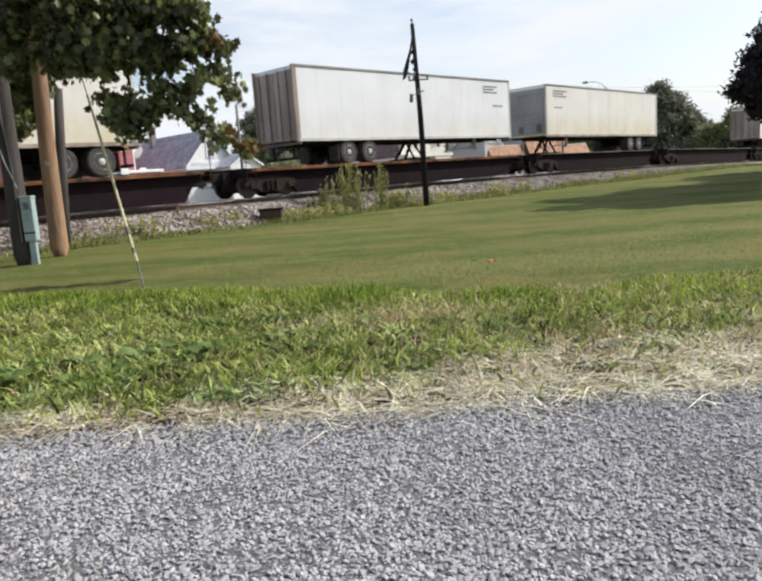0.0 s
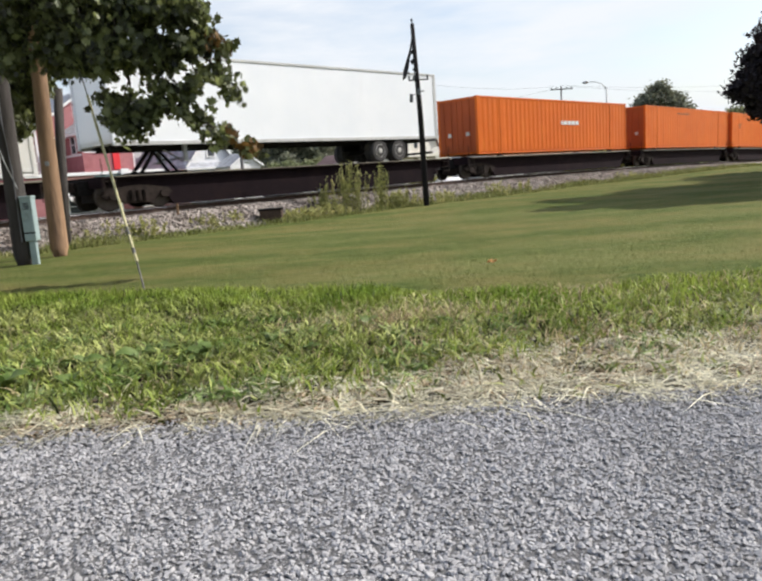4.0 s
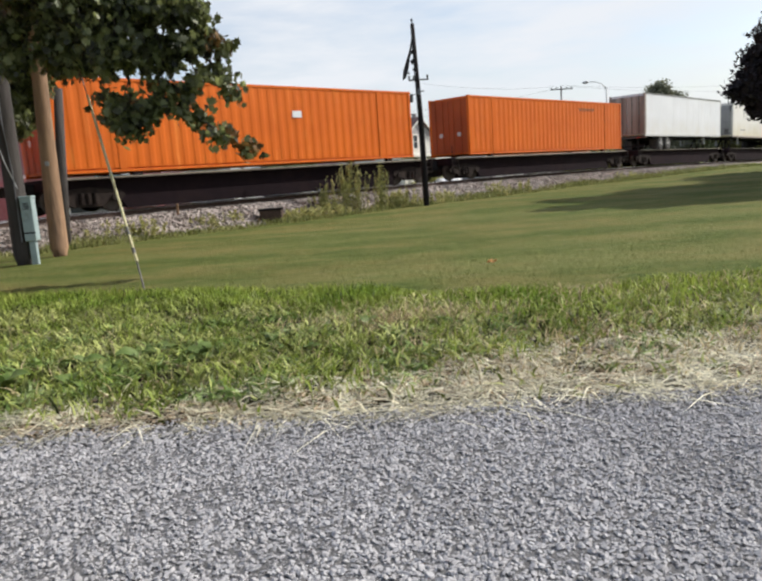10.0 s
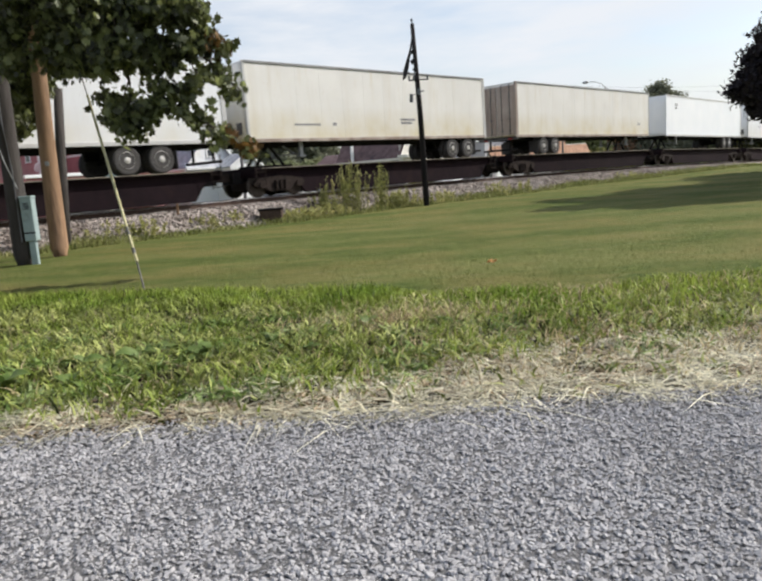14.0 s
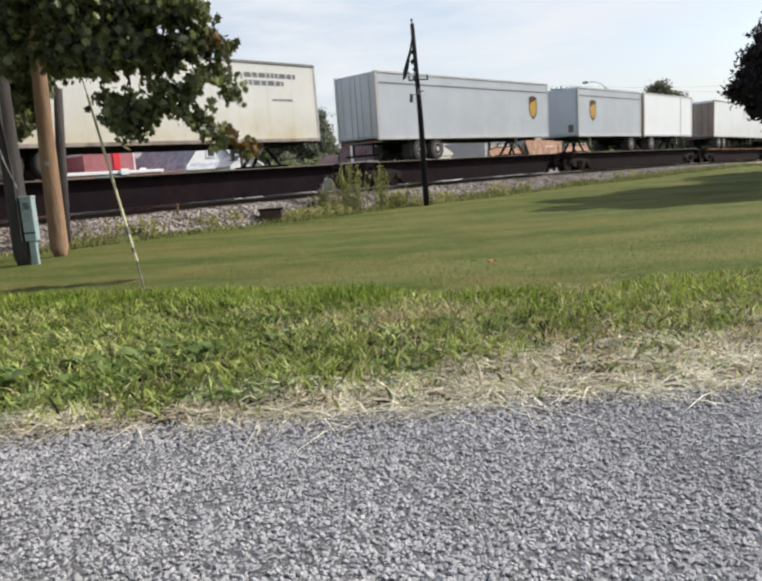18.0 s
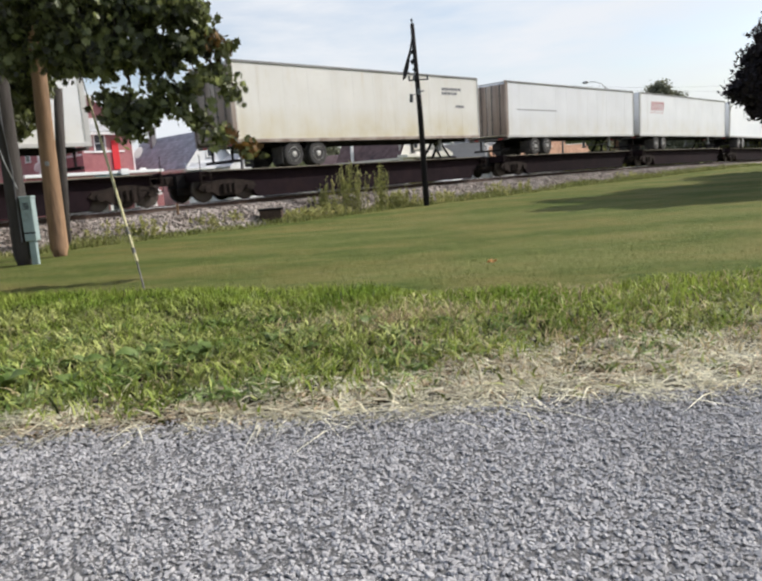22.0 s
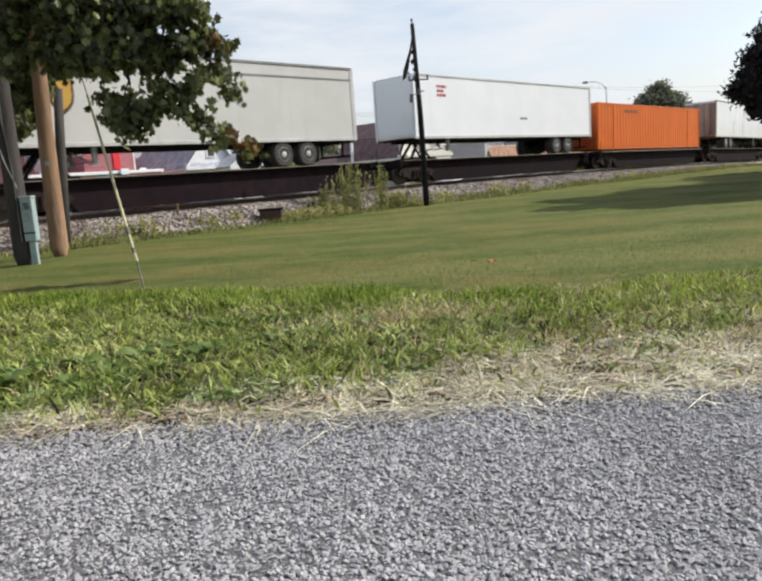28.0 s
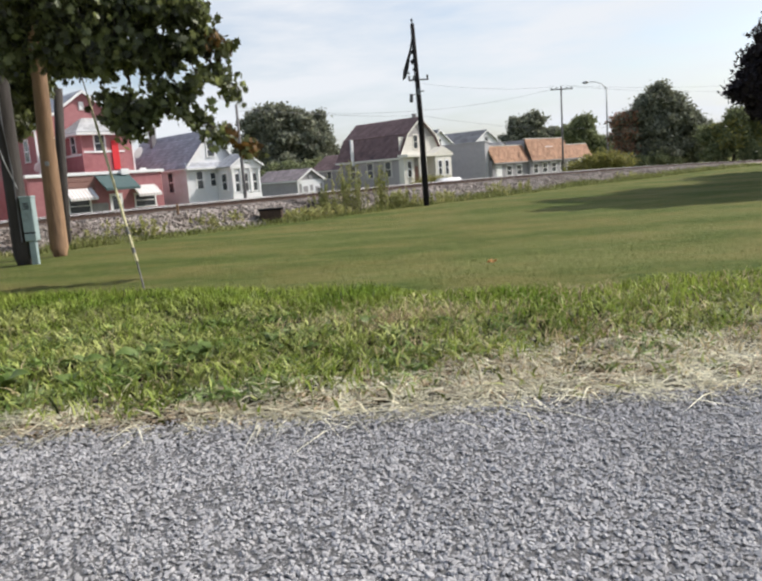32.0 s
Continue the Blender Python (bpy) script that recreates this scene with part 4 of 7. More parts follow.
        for wx in (-0.89, 0.89):
            put("axle", "bogie_axle", lambda: rods(((0, -1.0, 0.46), (0, 1.0, 0.46), 0.09)), M["bogie"], b, (wx, 0, 0))
            for y in (-0.755, 0.755):
                put("wheel", "rail_wheel", lambda: tyre_mesh(0.455, 0.13), M["steel_wheel"], b, (wx, y, 0.457))
    # brake gear under the floor, and the stand that holds a trailer's front
    part("air_tank", rods(((h * 0.2, -0.75, 0.66), (h * 0.2 + 1.1, -0.75, 0.66), 0.2), seg=12), M["bogie"], c)
    part("brake_box", boxes((-h * 0.35, -h * 0.35 + 0.7, -0.9, -0.45, 0.42, 0.8), bevel=0.02), M["bogie"], c)
    if hitch is not None:
        for hx in hitch:
            bm = boxes((hx - 0.42, hx + 0.42, -0.4, 0.4, FLOOR - 0.1, FLOOR - 0.03))
            rod(bm, (hx - 0.75, -0.32, DECK), (hx - 0.05, -0.2, FLOOR - 0.06), 0.07)
            rod(bm, (hx - 0.75, 0.32, DECK), (hx - 0.05, 0.2, FLOOR - 0.06), 0.07)
            rod(bm, (hx + 0.75, -0.3, DECK), (hx + 0.05, -0.2, FLOOR - 0.06), 0.055)
            rod(bm, (hx + 0.75, 0.3, DECK), (hx + 0.05, 0.2, FLOOR - 0.06), 0.055)
            box(bm, hx - 0.95, hx + 0.95, -0.5, 0.5, DECK - 0.003, DECK + 0.1)
            part("trailer_hitch", bm, M["under"], c, "dark steel stand that holds a trailer")
    if loads == "container":
        for x in (-6.0, 6.0):
            for y in (-1, 1):
                part("pedestal", boxes((x - 0.16, x + 0.16, y * 1.18 - 0.1, y * 1.18 + 0.1, DECK - 0.004, 1.222)), mat, c)
    return send(c, (u0 + u1) / 2)


INK, RED = "ink", "red"


def train():
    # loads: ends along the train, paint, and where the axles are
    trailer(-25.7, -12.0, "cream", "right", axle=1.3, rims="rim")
    trailer(-5.2, 9.3, "white", "left", "brown", [(INK, 12.2, 13.4, 4.2, 4.62, 3), (INK, 13.0, 13.9, 3.55, 3.68, 1)], "white semi-trailer with rust-brown rear doors on a railcar")
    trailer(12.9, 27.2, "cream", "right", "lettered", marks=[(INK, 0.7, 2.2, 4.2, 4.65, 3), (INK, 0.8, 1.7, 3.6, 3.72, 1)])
    trailer(51.0, 67.1, "white", "left", "brown", [("blocks", 1.7, 3.9, 3.85, 4.45)], "white semi-trailer with red lettering and brown doors on a railcar")
    container(69.9, 85.9, "white", "posts", label="white container with dark side posts on a railcar")
    trailer(88.4, 104.4, "bright", "right", "front_plain")
    for u0, ribs, colour, marks in (
            (107.6, "soft", "orange", [("pale", 8.0, 10.0, 2.6, 2.95, 1)]), (126.6, "soft", "orange", [(INK, 5.5, 7.8, 3.55, 3.75, 1)]),
            (143.8, "soft", "orange", [(INK, 11.5, 13.4, 3.4, 3.65, 1), (INK, 1.8, 2.6, 2.7, 3.2, 2)]), (162.4, "soft", "orange_dark", [(INK, 3.2, 4.9, 3.45, 3.75, 1)]),
            (180.9, "soft", "orange_dark", [(INK, 3.2, 5.4, 3.5, 3.7, 1)]), (201.2, "soft", "orange", [("pale", 7.0, 7.5, 2.7, 3.0, 1), (INK, 12.2, 13.6, 2.9, 3.2, 1)]),
            (220.0, "fine", "orange", [(INK, 3.2, 5.4, 2.95, 3.3, 1), ("pale", 9.4, 9.9, 2.7, 3.1, 1)]), (238.3, "soft", "orange", [(INK, 2.8, 5.0, 3.1, 3.45, 1), ("pale", 9.2, 9.7, 2.8, 3.2, 1)]),
            (258.7, "soft", "orange", [(INK, 10.8, 12.6, 3.45, 3.7, 1)])):
        container(u0, u0 + 16.15, colour, ribs, marks)
    trailer(278.4, 292.8, "white", "left", "brown", label="white semi-trailer with streaked brown rear doors on a railcar")
    trailer(295.8, 310.4, "cream", "right", "lettered", marks=[(INK, 2.2, 3.6, 2.6, 2.72, 1)], axle=1.35)
    trailer(312.4, 325.8, "grey", "right", marks=[("shield_left",)], band=True)
    trailer(329.5, 345.6, "white", "right", "front_plain", [(INK, 0.8, 1.7, 2.6, 2.7, 1)])
    trailer(346.6, 361.2, "cream", "right", marks=[(INK, 2.2, 3.5, 2.6, 2.72, 1), (INK, 4.2, 4.4, 2.58, 2.75, 1), (INK, 8.3, 9.3, 2.65, 2.95, 2)], axle=1.4)
    trailer(364.1, 380.2, "cream", "left", "brown", [(INK, 14.4, 14.7, 2.7, 2.9, 1)], "cream semi-trailer with brown streaked doors on a railcar")
    trailer(383.0, 399.1, "bright", "right", "front_plain", [(INK, 1.6, 2.1, 3.9, 4.4, 2)])
    trailer(401.2, 417.1, "white", "right", marks=[(INK, 3.2, 4.5, 3.0, 3.1, 1)])
    trailer(418.2, 434.1, "beige", "left", marks=[("shield_right",)], band=True)
    trailer(436.6, 451.2, "cream", "left", "brown", [(INK, 11.2, 13.6, 4.0, 4.55, 2), (INK, 12.4, 13.4, 3.5, 3.62, 1)], "cream semi-trailer with brown doors and faded lettering on a railcar")
    trailer(454.7, 468.4, "grey", "left", marks=[("shield_right",)], band=True)
    trailer(471.8, 480.1, "grey", "right", marks=[("shield_left",)], band=True, label="short grey delivery trailer with a shield mark on a railcar")
    trailer(480.6, 489.0, "bright", "left", "brown", label="short white semi-trailer with dark corner posts on a railcar", marks=[("post", 6.2, 6.36), ("post", 8.22, 8.38)])
    trailer(493.6, 507.5, "white", "left", "brown", [(INK, 11.5, 13.2, 4.0, 4.3, 1), (INK, 12.8, 13.4, 2.55, 2.68, 1)], "white semi-trailer with dark lettering near its front on a railcar", axle=1.4)
    trailer(510.1, 526.1, "cream", "left", "brown", marks=[(INK, 14.6, 15.6, 2.6, 2.72, 1)], axle=1.4)
    trailer(529.4, 542.9, "white", "right", "lettered", marks=[(INK, 1.1, 3.4, 4.1, 4.55, 1), (INK, 5.5, 6.0, 4.1, 4.5, 2), (INK, 1.2, 2.4, 2.55, 2.68, 1)], label="white semi-trailer with a lettered front wall on a railcar", axle=4.0)
    trailer(548.4, 563.1, "cream", "left", "brown", [(INK, 11.9, 13.4, 4.0, 4.4, 2), (INK, 12.9, 13.6, 3.4, 3.6, 1)], "cream semi-trailer streaked with rust on a railcar")
    trailer(565.6, 580.2, "white", "left", "brown", [(INK, 0.9, 4.9, 3.45, 3.52, 1)], "white semi-trailer with a long dark stripe on a railcar")
    trailer(581.2, 597.4, "white", "left", "plain", [("blocks", 1.7, 3.9, 3.8, 4.4)], "white semi-trailer with red lettering on a railcar")
    trailer(598.6, 614.7, "bright", "left", "plain", [(INK, 9.6, 9.9, 3.0, 3.2, 1)], rims="rim")
    trailer(617.9, 631.4, "grey", "right", marks=[("shield_left",)], band=True)
    trailer(645.0, 653.7, "grey", "left", marks=[("shield_right",)], band=True, label="short grey delivery trailer with a shield mark on a railcar")
    trailer(657.0, 668.6, "white", "left", "brown", label="white semi-trailer with grey side bands on a railcar", marks=[("post", 3.9, 4.9)])
    trailer(675.2, 689.6, "white", "right", marks=[(INK, 12.2, 13.2, 4.0, 4.4, 2)])
    trailer(692.3, 706.2, "beige", "right", marks=[("shield_left",)], band=True)
    trailer(710.1, 726.2, "bright", "right", "front_plain", [(RED, 1.6, 2.3, 3.9, 4.5, 3), (INK, 8.5, 9.2, 2.9, 3.1, 1)], "bright white semi-trailer with a small red mark on a railcar")
    container(727.1, 743.45, "orange", "soft", [(INK, 3.6, 5.6, 3.45, 3.75, 1)])
    trailer(747.1, 761.4, "white", "left", "brown", [(INK, 11.0, 12.7, 4.05, 4.55, 3), (INK, 12.4, 13.2, 3.5, 3.62, 1), ("side_door", 4.45, 4.87, 2.32, 3.35), ("side_door", 6.89, 7.47, 2.32, 3.35)], "white semi-trailer with rusty doors and faded lettering on a railcar")
    trailer(763.6, 777.3, "grey", "right", marks=[("shield_left",)], band=True)
    # railcars: joints along the train, kind, skin, whether the rear end has its own bogie too, and trailer stands
    J = [-28.0, -8.6, 11.1, 28.2, 49.3, 68.5, 87.1, 106.0, 125.2, 143.3, 161.2, 179.7, 199.2, 218.6, 237.2, 256.5, 276.6, 294.3, 311.8, 328.0, 346.0, 362.8,
         381.6, 400.2, 417.6, 435.3, 453.0, 470.2, 491.3, 508.8, 527.7, 546.0, 564.4, 580.8, 598.1, 616.3, 644.6, 673.2, 690.9, 708.2, 726.6, 744.9, 762.4, 791.3]
    ends = {68.5, 161.2, 199.2, 256.5, 276.6, 294.3, 400.2, 491.3, 546.0, 616.3, 644.6, 673.2, 708.2, 762.4, 791.3}
    stands = {-8.6: [11.2], 11.1: [3.6], 49.3: [14.6], 87.1: [3.3], 276.6: [14.6], 294.3: [3.3], 311.8: [2.6], 328.0: [3.0], 346.0: [2.2], 362.8: [15.0], 381.6: [3.0], 400.2: [2.6],
              417.6: [14.5], 435.3: [13.9], 453.0: [13.6], 470.2: [3.2, 17.2], 491.3: [14.2], 508.8: [14.6], 527.7: [3.2], 546.0: [15.2], 564.4: [13.8], 580.8: [14.6], 598.1: [14.6],
              616.3: [3.2, 17.5], 644.6: [7.2, 22.0], 673.2: [3.3], 690.9: [2.8], 708.2: [3.2], 744.9: [14.6], 762.4: [2.8, 16.5], -28.0: [4.0], 28.2: [3.0, 17.0]}
    boxed = {68.5, 106.0, 125.2, 143.3, 161.2, 179.7, 199.2, 218.6, 237.2, 256.5, 726.6}
    for a, b in zip(J, J[1:]):
        flat = b == 791.3
        st = stands.get(a)
        railcar(a, b, "flat" if flat else "spine", "car_rust" if a in (-28.0, -8.6, 417.6, 491.3) else "car_frame", True, b in ends, [q - (b - a) / 2 for q in st] if st else None, "container" if a in boxed else "trailer")


train()


# ---- verge and lawn ----
def blades(name, x, y, hgt, width, lean, material, rng, droop=0.35, z_off=0.0, parent=None, flat=1.0):
    """Grass blades as bent tapering strips, in one mesh."""
    k = len(x)
    a = rng.uniform(0, 2 * np.pi, k)
    face = rng.uniform(0, 2 * np.pi, k)
    z0 = ground_z(x, y) - 0.004 + z_off
    dx, dy = np.cos(a), np.sin(a)
    wx, wy = np.cos(face) * width / 2, np.sin(face) * width / 2
    mid_o, tip_o = hgt * lean * 0.4, hgt * lean * (1.0 + droop)
    mz, tz = hgt * (0.62 - 0.35 * np.clip(lean - 0.6, 0, 1)), hgt * np.clip(1.0 - 0.55 * np.clip(lean - 0.5, 0, 1.6), 0.08, 1)
    mz, tz = mz * flat, tz * flat
    v = np.empty((k, 5, 3))
    v[:, 0] = np.stack([x - wx, y - wy, z0], 1)
    v[:, 1] = np.stack([x + wx, y + wy, z0], 1)
    v[:, 2] = np.stack([x + dx * mid_o + wx * 0.8, y + dy * mid_o + wy * 0.8, z0 + mz], 1)
    v[:, 3] = np.stack([x + dx * mid_o - wx * 0.8, y + dy * mid_o - wy * 0.8, z0 + mz], 1)
    v[:, 4] = np.stack([x + dx * tip_o, y + dy * tip_o, z0 + tz], 1)
    b = (np.arange(k) * 5)[:, None]
    quads = (b + np.array([[0, 1, 2, 3]])).tolist()
    tris = (b + np.array([[3, 2, 4]])).tolist()
    return soup(name, v.reshape(-1, 3), quads + tris, material, parent)


def straw_line(x):
    """How far from the road the dry, cut grass reaches."""
    return EDGE + 0.22 + 0.32 * np.clip((x + 2.2) / 1.4, 0, 1) + 0.42 * np.clip((x + 0.1) / 1.4, 0, 2.0) + 0.1 * np.sin(x * 2.3) + 0.07 * np.sin(x * 5.9)


def verge():
    rng = np.random.default_rng(11)

    def spread(k, y0, y1, wide=0.9, power=0.85):
        y = y0 + (y1 - y0) * rng.random(k) ** power
        return rng.uniform(-1, 1, k) * (wide + 0.585 * y), y
    # upright green blades along the top of the bank
    x, y = spread(60000, 4.6, 8.8)
    keep = (y < bank_line(x) + 0.45) & (rng.random(len(x)) < np.clip((y - bank_line(x) + 0.95) / 0.5, 0.0, 1) * (0.35 + 0.65 * patchy(x, y, 5.0, 3)))
    x, y = x[keep], y[keep]
    hgt = rng.uniform(0.05, 0.135, len(x)) * (0.6 + 0.6 * patchy(x, y, 3.4, 4))
    tagged(blades("bank_grass", x, y, hgt, rng.uniform(0.009, 0.019, len(x)), np.abs(rng.normal(0.3, 0.32, len(x))), M["blade"], rng), "upright green grass along the top of the bank", "grass", kind="stuff")
    # broad matted blades, flattened every way, in tufts with dark gaps between them
    x, y = spread(52000, EDGE + 0.02, 7.3, 0.7, 0.8)
    dry = straw_line(x)
    tuft = patchy(x, y, 16.0, 5) * 0.6 + patchy(x, y, 6.0, 25) * 0.4
    keep = rng.random(len(x)) < np.clip((y - dry + 0.28) / 0.4, 0.10, 1) * np.clip((bank_line(x) - 0.1 - y) / 0.6, 0, 1) * np.clip((tuft - 0.34) / 0.16, 0.06, 1)
    x, y = x[keep], y[keep]
    tagged(blades("verge_grass", x, y, rng.uniform(0.045, 0.125, len(x)), rng.uniform(0.010, 0.025, len(x)), rng.uniform(0.5, 1.7, len(x)), M["mat_blade"], rng, 0.05), "long matted green grass on the roadside verge", "grass", kind="stuff")
    # thinner standing blades among them
    x, y = spread(15000, EDGE + 0.1, 7.0, 0.7)
    keep = rng.random(len(x)) < np.clip((y - straw_line(x) + 0.4) / 0.5, 0.08, 1) * np.clip((bank_line(x) - y) / 0.7, 0, 1) * np.clip((patchy(x, y, 9.0, 6) - 0.35) * 4, 0.05, 1)
    x, y = x[keep], y[keep]
    tagged(blades("thin_grass", x, y, rng.uniform(0.05, 0.13, len(x)), rng.uniform(0.006, 0.014, len(x)), np.abs(rng.normal(0.7, 0.4, len(x))), M["blade"], rng), "thin green blades in the verge", "grass", kind="stuff")
    # the verge goes on along the road to both sides
    x, y = rng.uniform(-16, 16, 30000), rng.uniform(EDGE, 9.5, 30000)
    keep = (np.abs(x) > 0.9 + 0.585 * y) & (y < bank_line(x) + 0.9)
    x, y = x[keep], y[keep]
    tagged(blades("roadside_grass", x, y, rng.uniform(0.07, 0.18, len(x)), rng.uniform(0.014, 0.03, len(x)), rng.uniform(0.2, 1.3, len(x)), M["mat_blade"], rng, 0.1), "long green grass further along the road", "grass", kind="stuff")
    # dead blades among the green, thick in one worn patch
    x, y = spread(8000, EDGE + 0.2, 6.3)
    keep = rng.random(len(x)) < np.clip(0.6 + 0.25 * x, 0.25, 1)
    x, y = x[keep], y[keep]
    px, py = rng.normal(0.15, 0.42, 1500), rng.normal(5.35, 0.13, 1500)
    x, y = np.concatenate([x, px]), np.concatenate([y, py])
    tagged(blades("dead_grass", x, y, rng.uniform(0.05, 0.14, len(x)), rng.uniform(0.005, 0.013, len(x)), np.abs(rng.normal(1.0, 0.4, len(x))), M["dead"], rng), "dead tan blades among the verge grass", "grass", kind="stuff")
    # brown thatch under the straw
    x, y = spread(30000, EDGE - 0.05, 5.7, 0.6)
    keep = rng.random(len(x)) < np.clip(1.35 - (y - EDGE) / (straw_line(x) - EDGE + 0.35), 0, 1) * np.clip((patchy(x, y, 11.0, 14) - 0.30) * 5, 0.04, 1)
    x, y = x[keep], y[keep]
    tagged(blades("brown_thatch", x, y, rng.uniform(0.04, 0.11, len(x)), rng.uniform(0.007, 0.016, len(x)), rng.uniform(0.9, 1.8, len(x)), M["thatch"], rng, 0.1, 0.008, None, 0.5), "brown dead thatch at the edge of the road", "straw", kind="stuff")
    # cut straw lying in tufts along the road's edge
    x, y = spread(95000, EDGE - 0.10, 5.8, 0.6, 1.0)
    far = (y - EDGE) / (straw_line(x) - EDGE + 0.25)
    tuft = patchy(x, y, 15.0, 15) * 0.65 + patchy(x, y, 5.0, 35) * 0.35
    keep = rng.random(len(x)) < np.clip(1.25 - far, 0, 1) * np.clip((y - EDGE + 0.14) / 0.1, 0.2, 1) * np.clip((tuft - 0.36) / 0.2, 0.05, 1) * (1 - 0.55 * np.clip(far, 0, 1)) * np.clip(0.85 + 0.2 * x, 0.5, 1)
    x, y = x[keep], y[keep]
    long = rng.random(len(x)) < 0.12
    tagged(blades("cut_straw", x, y, np.where(long, rng.uniform(0.14, 0.26, len(x)), rng.uniform(0.035, 0.12, len(x))), rng.uniform(0.005, 0.012, len(x)), np.where(long, rng.uniform(1.55, 1.95, len(x)), rng.uniform(0.8, 1.8, len(x))), M["straw"], rng, 0.1, 0.010, None, 0.5), "pale cut straw lying along the edge of the road", "straw", kind="stuff")
    # single stalks blown onto the chippings
    x, y = spread(110, 2.0, EDGE, 0.2, 0.5)
    tagged(blades("straw_on_road", x, y, rng.uniform(0.04, 0.16, len(x)), rng.uniform(0.003, 0.006, len(x)), rng.uniform(1.7, 2.0, len(x)), M["straw"], rng, 0.1, 0.014, None, 0.3), "loose straw stalks on the road", "straw", kind="stuff")
    # plantain and dandelion leaves where the verge is greener
    x, y = spread(3600, EDGE + 0.3, 5.8, 0.6)
    keep = rng.random(len(x)) < np.clip(0.7 - x * 0.3, 0.12, 1) * (patchy(x, y, 5.5, 9) > 0.48)
    x, y = x[keep], y[keep]
    xx, yy = np.repeat(x, 4) + rng.normal(0, 0.03, len(x) * 4), np.repeat(y, 4) + rng.normal(0, 0.03, len(x) * 4)
    tagged(blades("broad_leaves", xx, yy, rng.uniform(0.05, 0.1, len(xx)), rng.uniform(0.018, 0.042, len(xx)), rng.uniform(0.7, 1.5, len(xx)), M["broad"], rng), "broad-leaved weeds growing in the verge", "weeds", kind="stuff")
    # short tufts on the mown lawn beyond the bank
    y = 7.6 + 5.0 * rng.random(9000) ** 1.6
    x = rng.uniform(-1, 1, len(y)) * (0.6 + 0.57 * y)
    keep = (y > bank_line(x) + 0.6) & (rng.random(len(x)) < 0.25 + 0.75 * patchy(x, y, 2.6, 17))
    x, y = x[keep], y[keep]
    tagged(blades("lawn_grass", x, y, rng.uniform(0.010, 0.022, len(x)), rng.uniform(0.012, 0.020, len(x)), np.abs(rng.normal(0.9, 0.3, len(x))), M["short_blade"], rng), "short mown blades on the lawn", "grass", kind="stuff")


verge()


def fallen_leaf():
    bm = bmesh.new()
    pts = [(0, -0.06), (0.05, -0.03), (0.075, 0.02), (0.03, 0.03), (0.01, 0.09), (-0.03, 0.04), (-0.07, 0.03), (-0.05, -0.03)]
    c = bm.verts.new((0, 0, 0.05))
    ring = [bm.verts.new((px, py, 0.03 + 0.05 * ((i * 5) % 3) / 2)) for i, (px, py) in enumerate(pts)]
    for i in range(len(ring)):
        bm.faces.new((c, ring[i], ring[(i + 1) % len(ring)]))
    ob = part("fallen_leaf", bm, M["orange_leaf"])
    ob.location = (1.62, 10.15, float(ground_z(1.62, 10.15)))
    return tagged(ob, "curled brown leaf fallen on the lawn", "leaf")


fallen_leaf()


def dock_leaf(length, seed):
    """One broad crinkled leaf, rising and then drooping, along +x."""
    r = random.Random(seed)
    bm = bmesh.new()
    rows = []
    for i in range(6):
        t = i / 5
        w = length * 0.30 * math.sin(math.pi * min(1, 0.06 + t * 0.92)) ** 0.8
        z = length * (0.75 * t - 0.62 * t * t) + r.uniform(-0.004, 0.004)
        rows.append([bm.verts.new((length * t * 0.95, s * w * r.uniform(0.85, 1.15), z + (0.22 * w if s else 0.0))) for s in (-1, 0, 1)])
    for a, b in zip(rows, rows[1:]):
        for k in (0, 1):
            bm.faces.new((a[k], b[k], b[k + 1], a[k + 1]))
    return bm


def dock_plants():
    rng = random.Random(77)
    forms = []
    for k in range(3):
        bm = dock_leaf(0.15, 60 + k)
        me = bpy.data.meshes.new("dock_leaf")
        bm.normal_update()
        bm.to_mesh(me)
        bm.free()
        forms.append(me)
    for x, y, count, size in ((-2.32, 4.2, 8, 1.25), (-2.02, 4.6, 7, 1.0), (-1.66, 4.72, 7, 1.05), (-1.5, 4.85, 5, 0.8), (-1.24, 4.62, 7, 0.95), (-0.78, 4.9, 5, 0.75), (-1.9, 4.15, 6, 0.9), (0.42, 5.1, 5, 0.7), (-1.75, 4.4, 6, 0.8), (-0.5, 4.55, 5, 0.75), (0.1, 4.75, 5, 0.7), (-0.1, 5.2, 5, 0.7)):
        t = tagged(empty("dock_plant", Matrix.Translation((x, y, float(ground_z(x, y))))), "broad-leaved green dock plant in the verge grass", "weed", "dock plants in the verge")
        for k in range(count):
            leaf = part_of("leaf", forms[k % 3], M["broad"], t, smooth=True)
            q = size * rng.uniform(0.7, 1.15)
            leaf.matrix_basis = Matrix.Translation((0, 0, 0.02)) @ Matrix.Rotation(k * 2.4 + rng.uniform(-0.4, 0.4), 4, "Z") @ Matrix.Rotation(rng.uniform(-0.5, 0.15), 4, "Y") @ Matrix.Rotation(rng.uniform(-0.4, 0.4), 4, "X") @ Matrix.Scale(q, 4)


dock_plants()


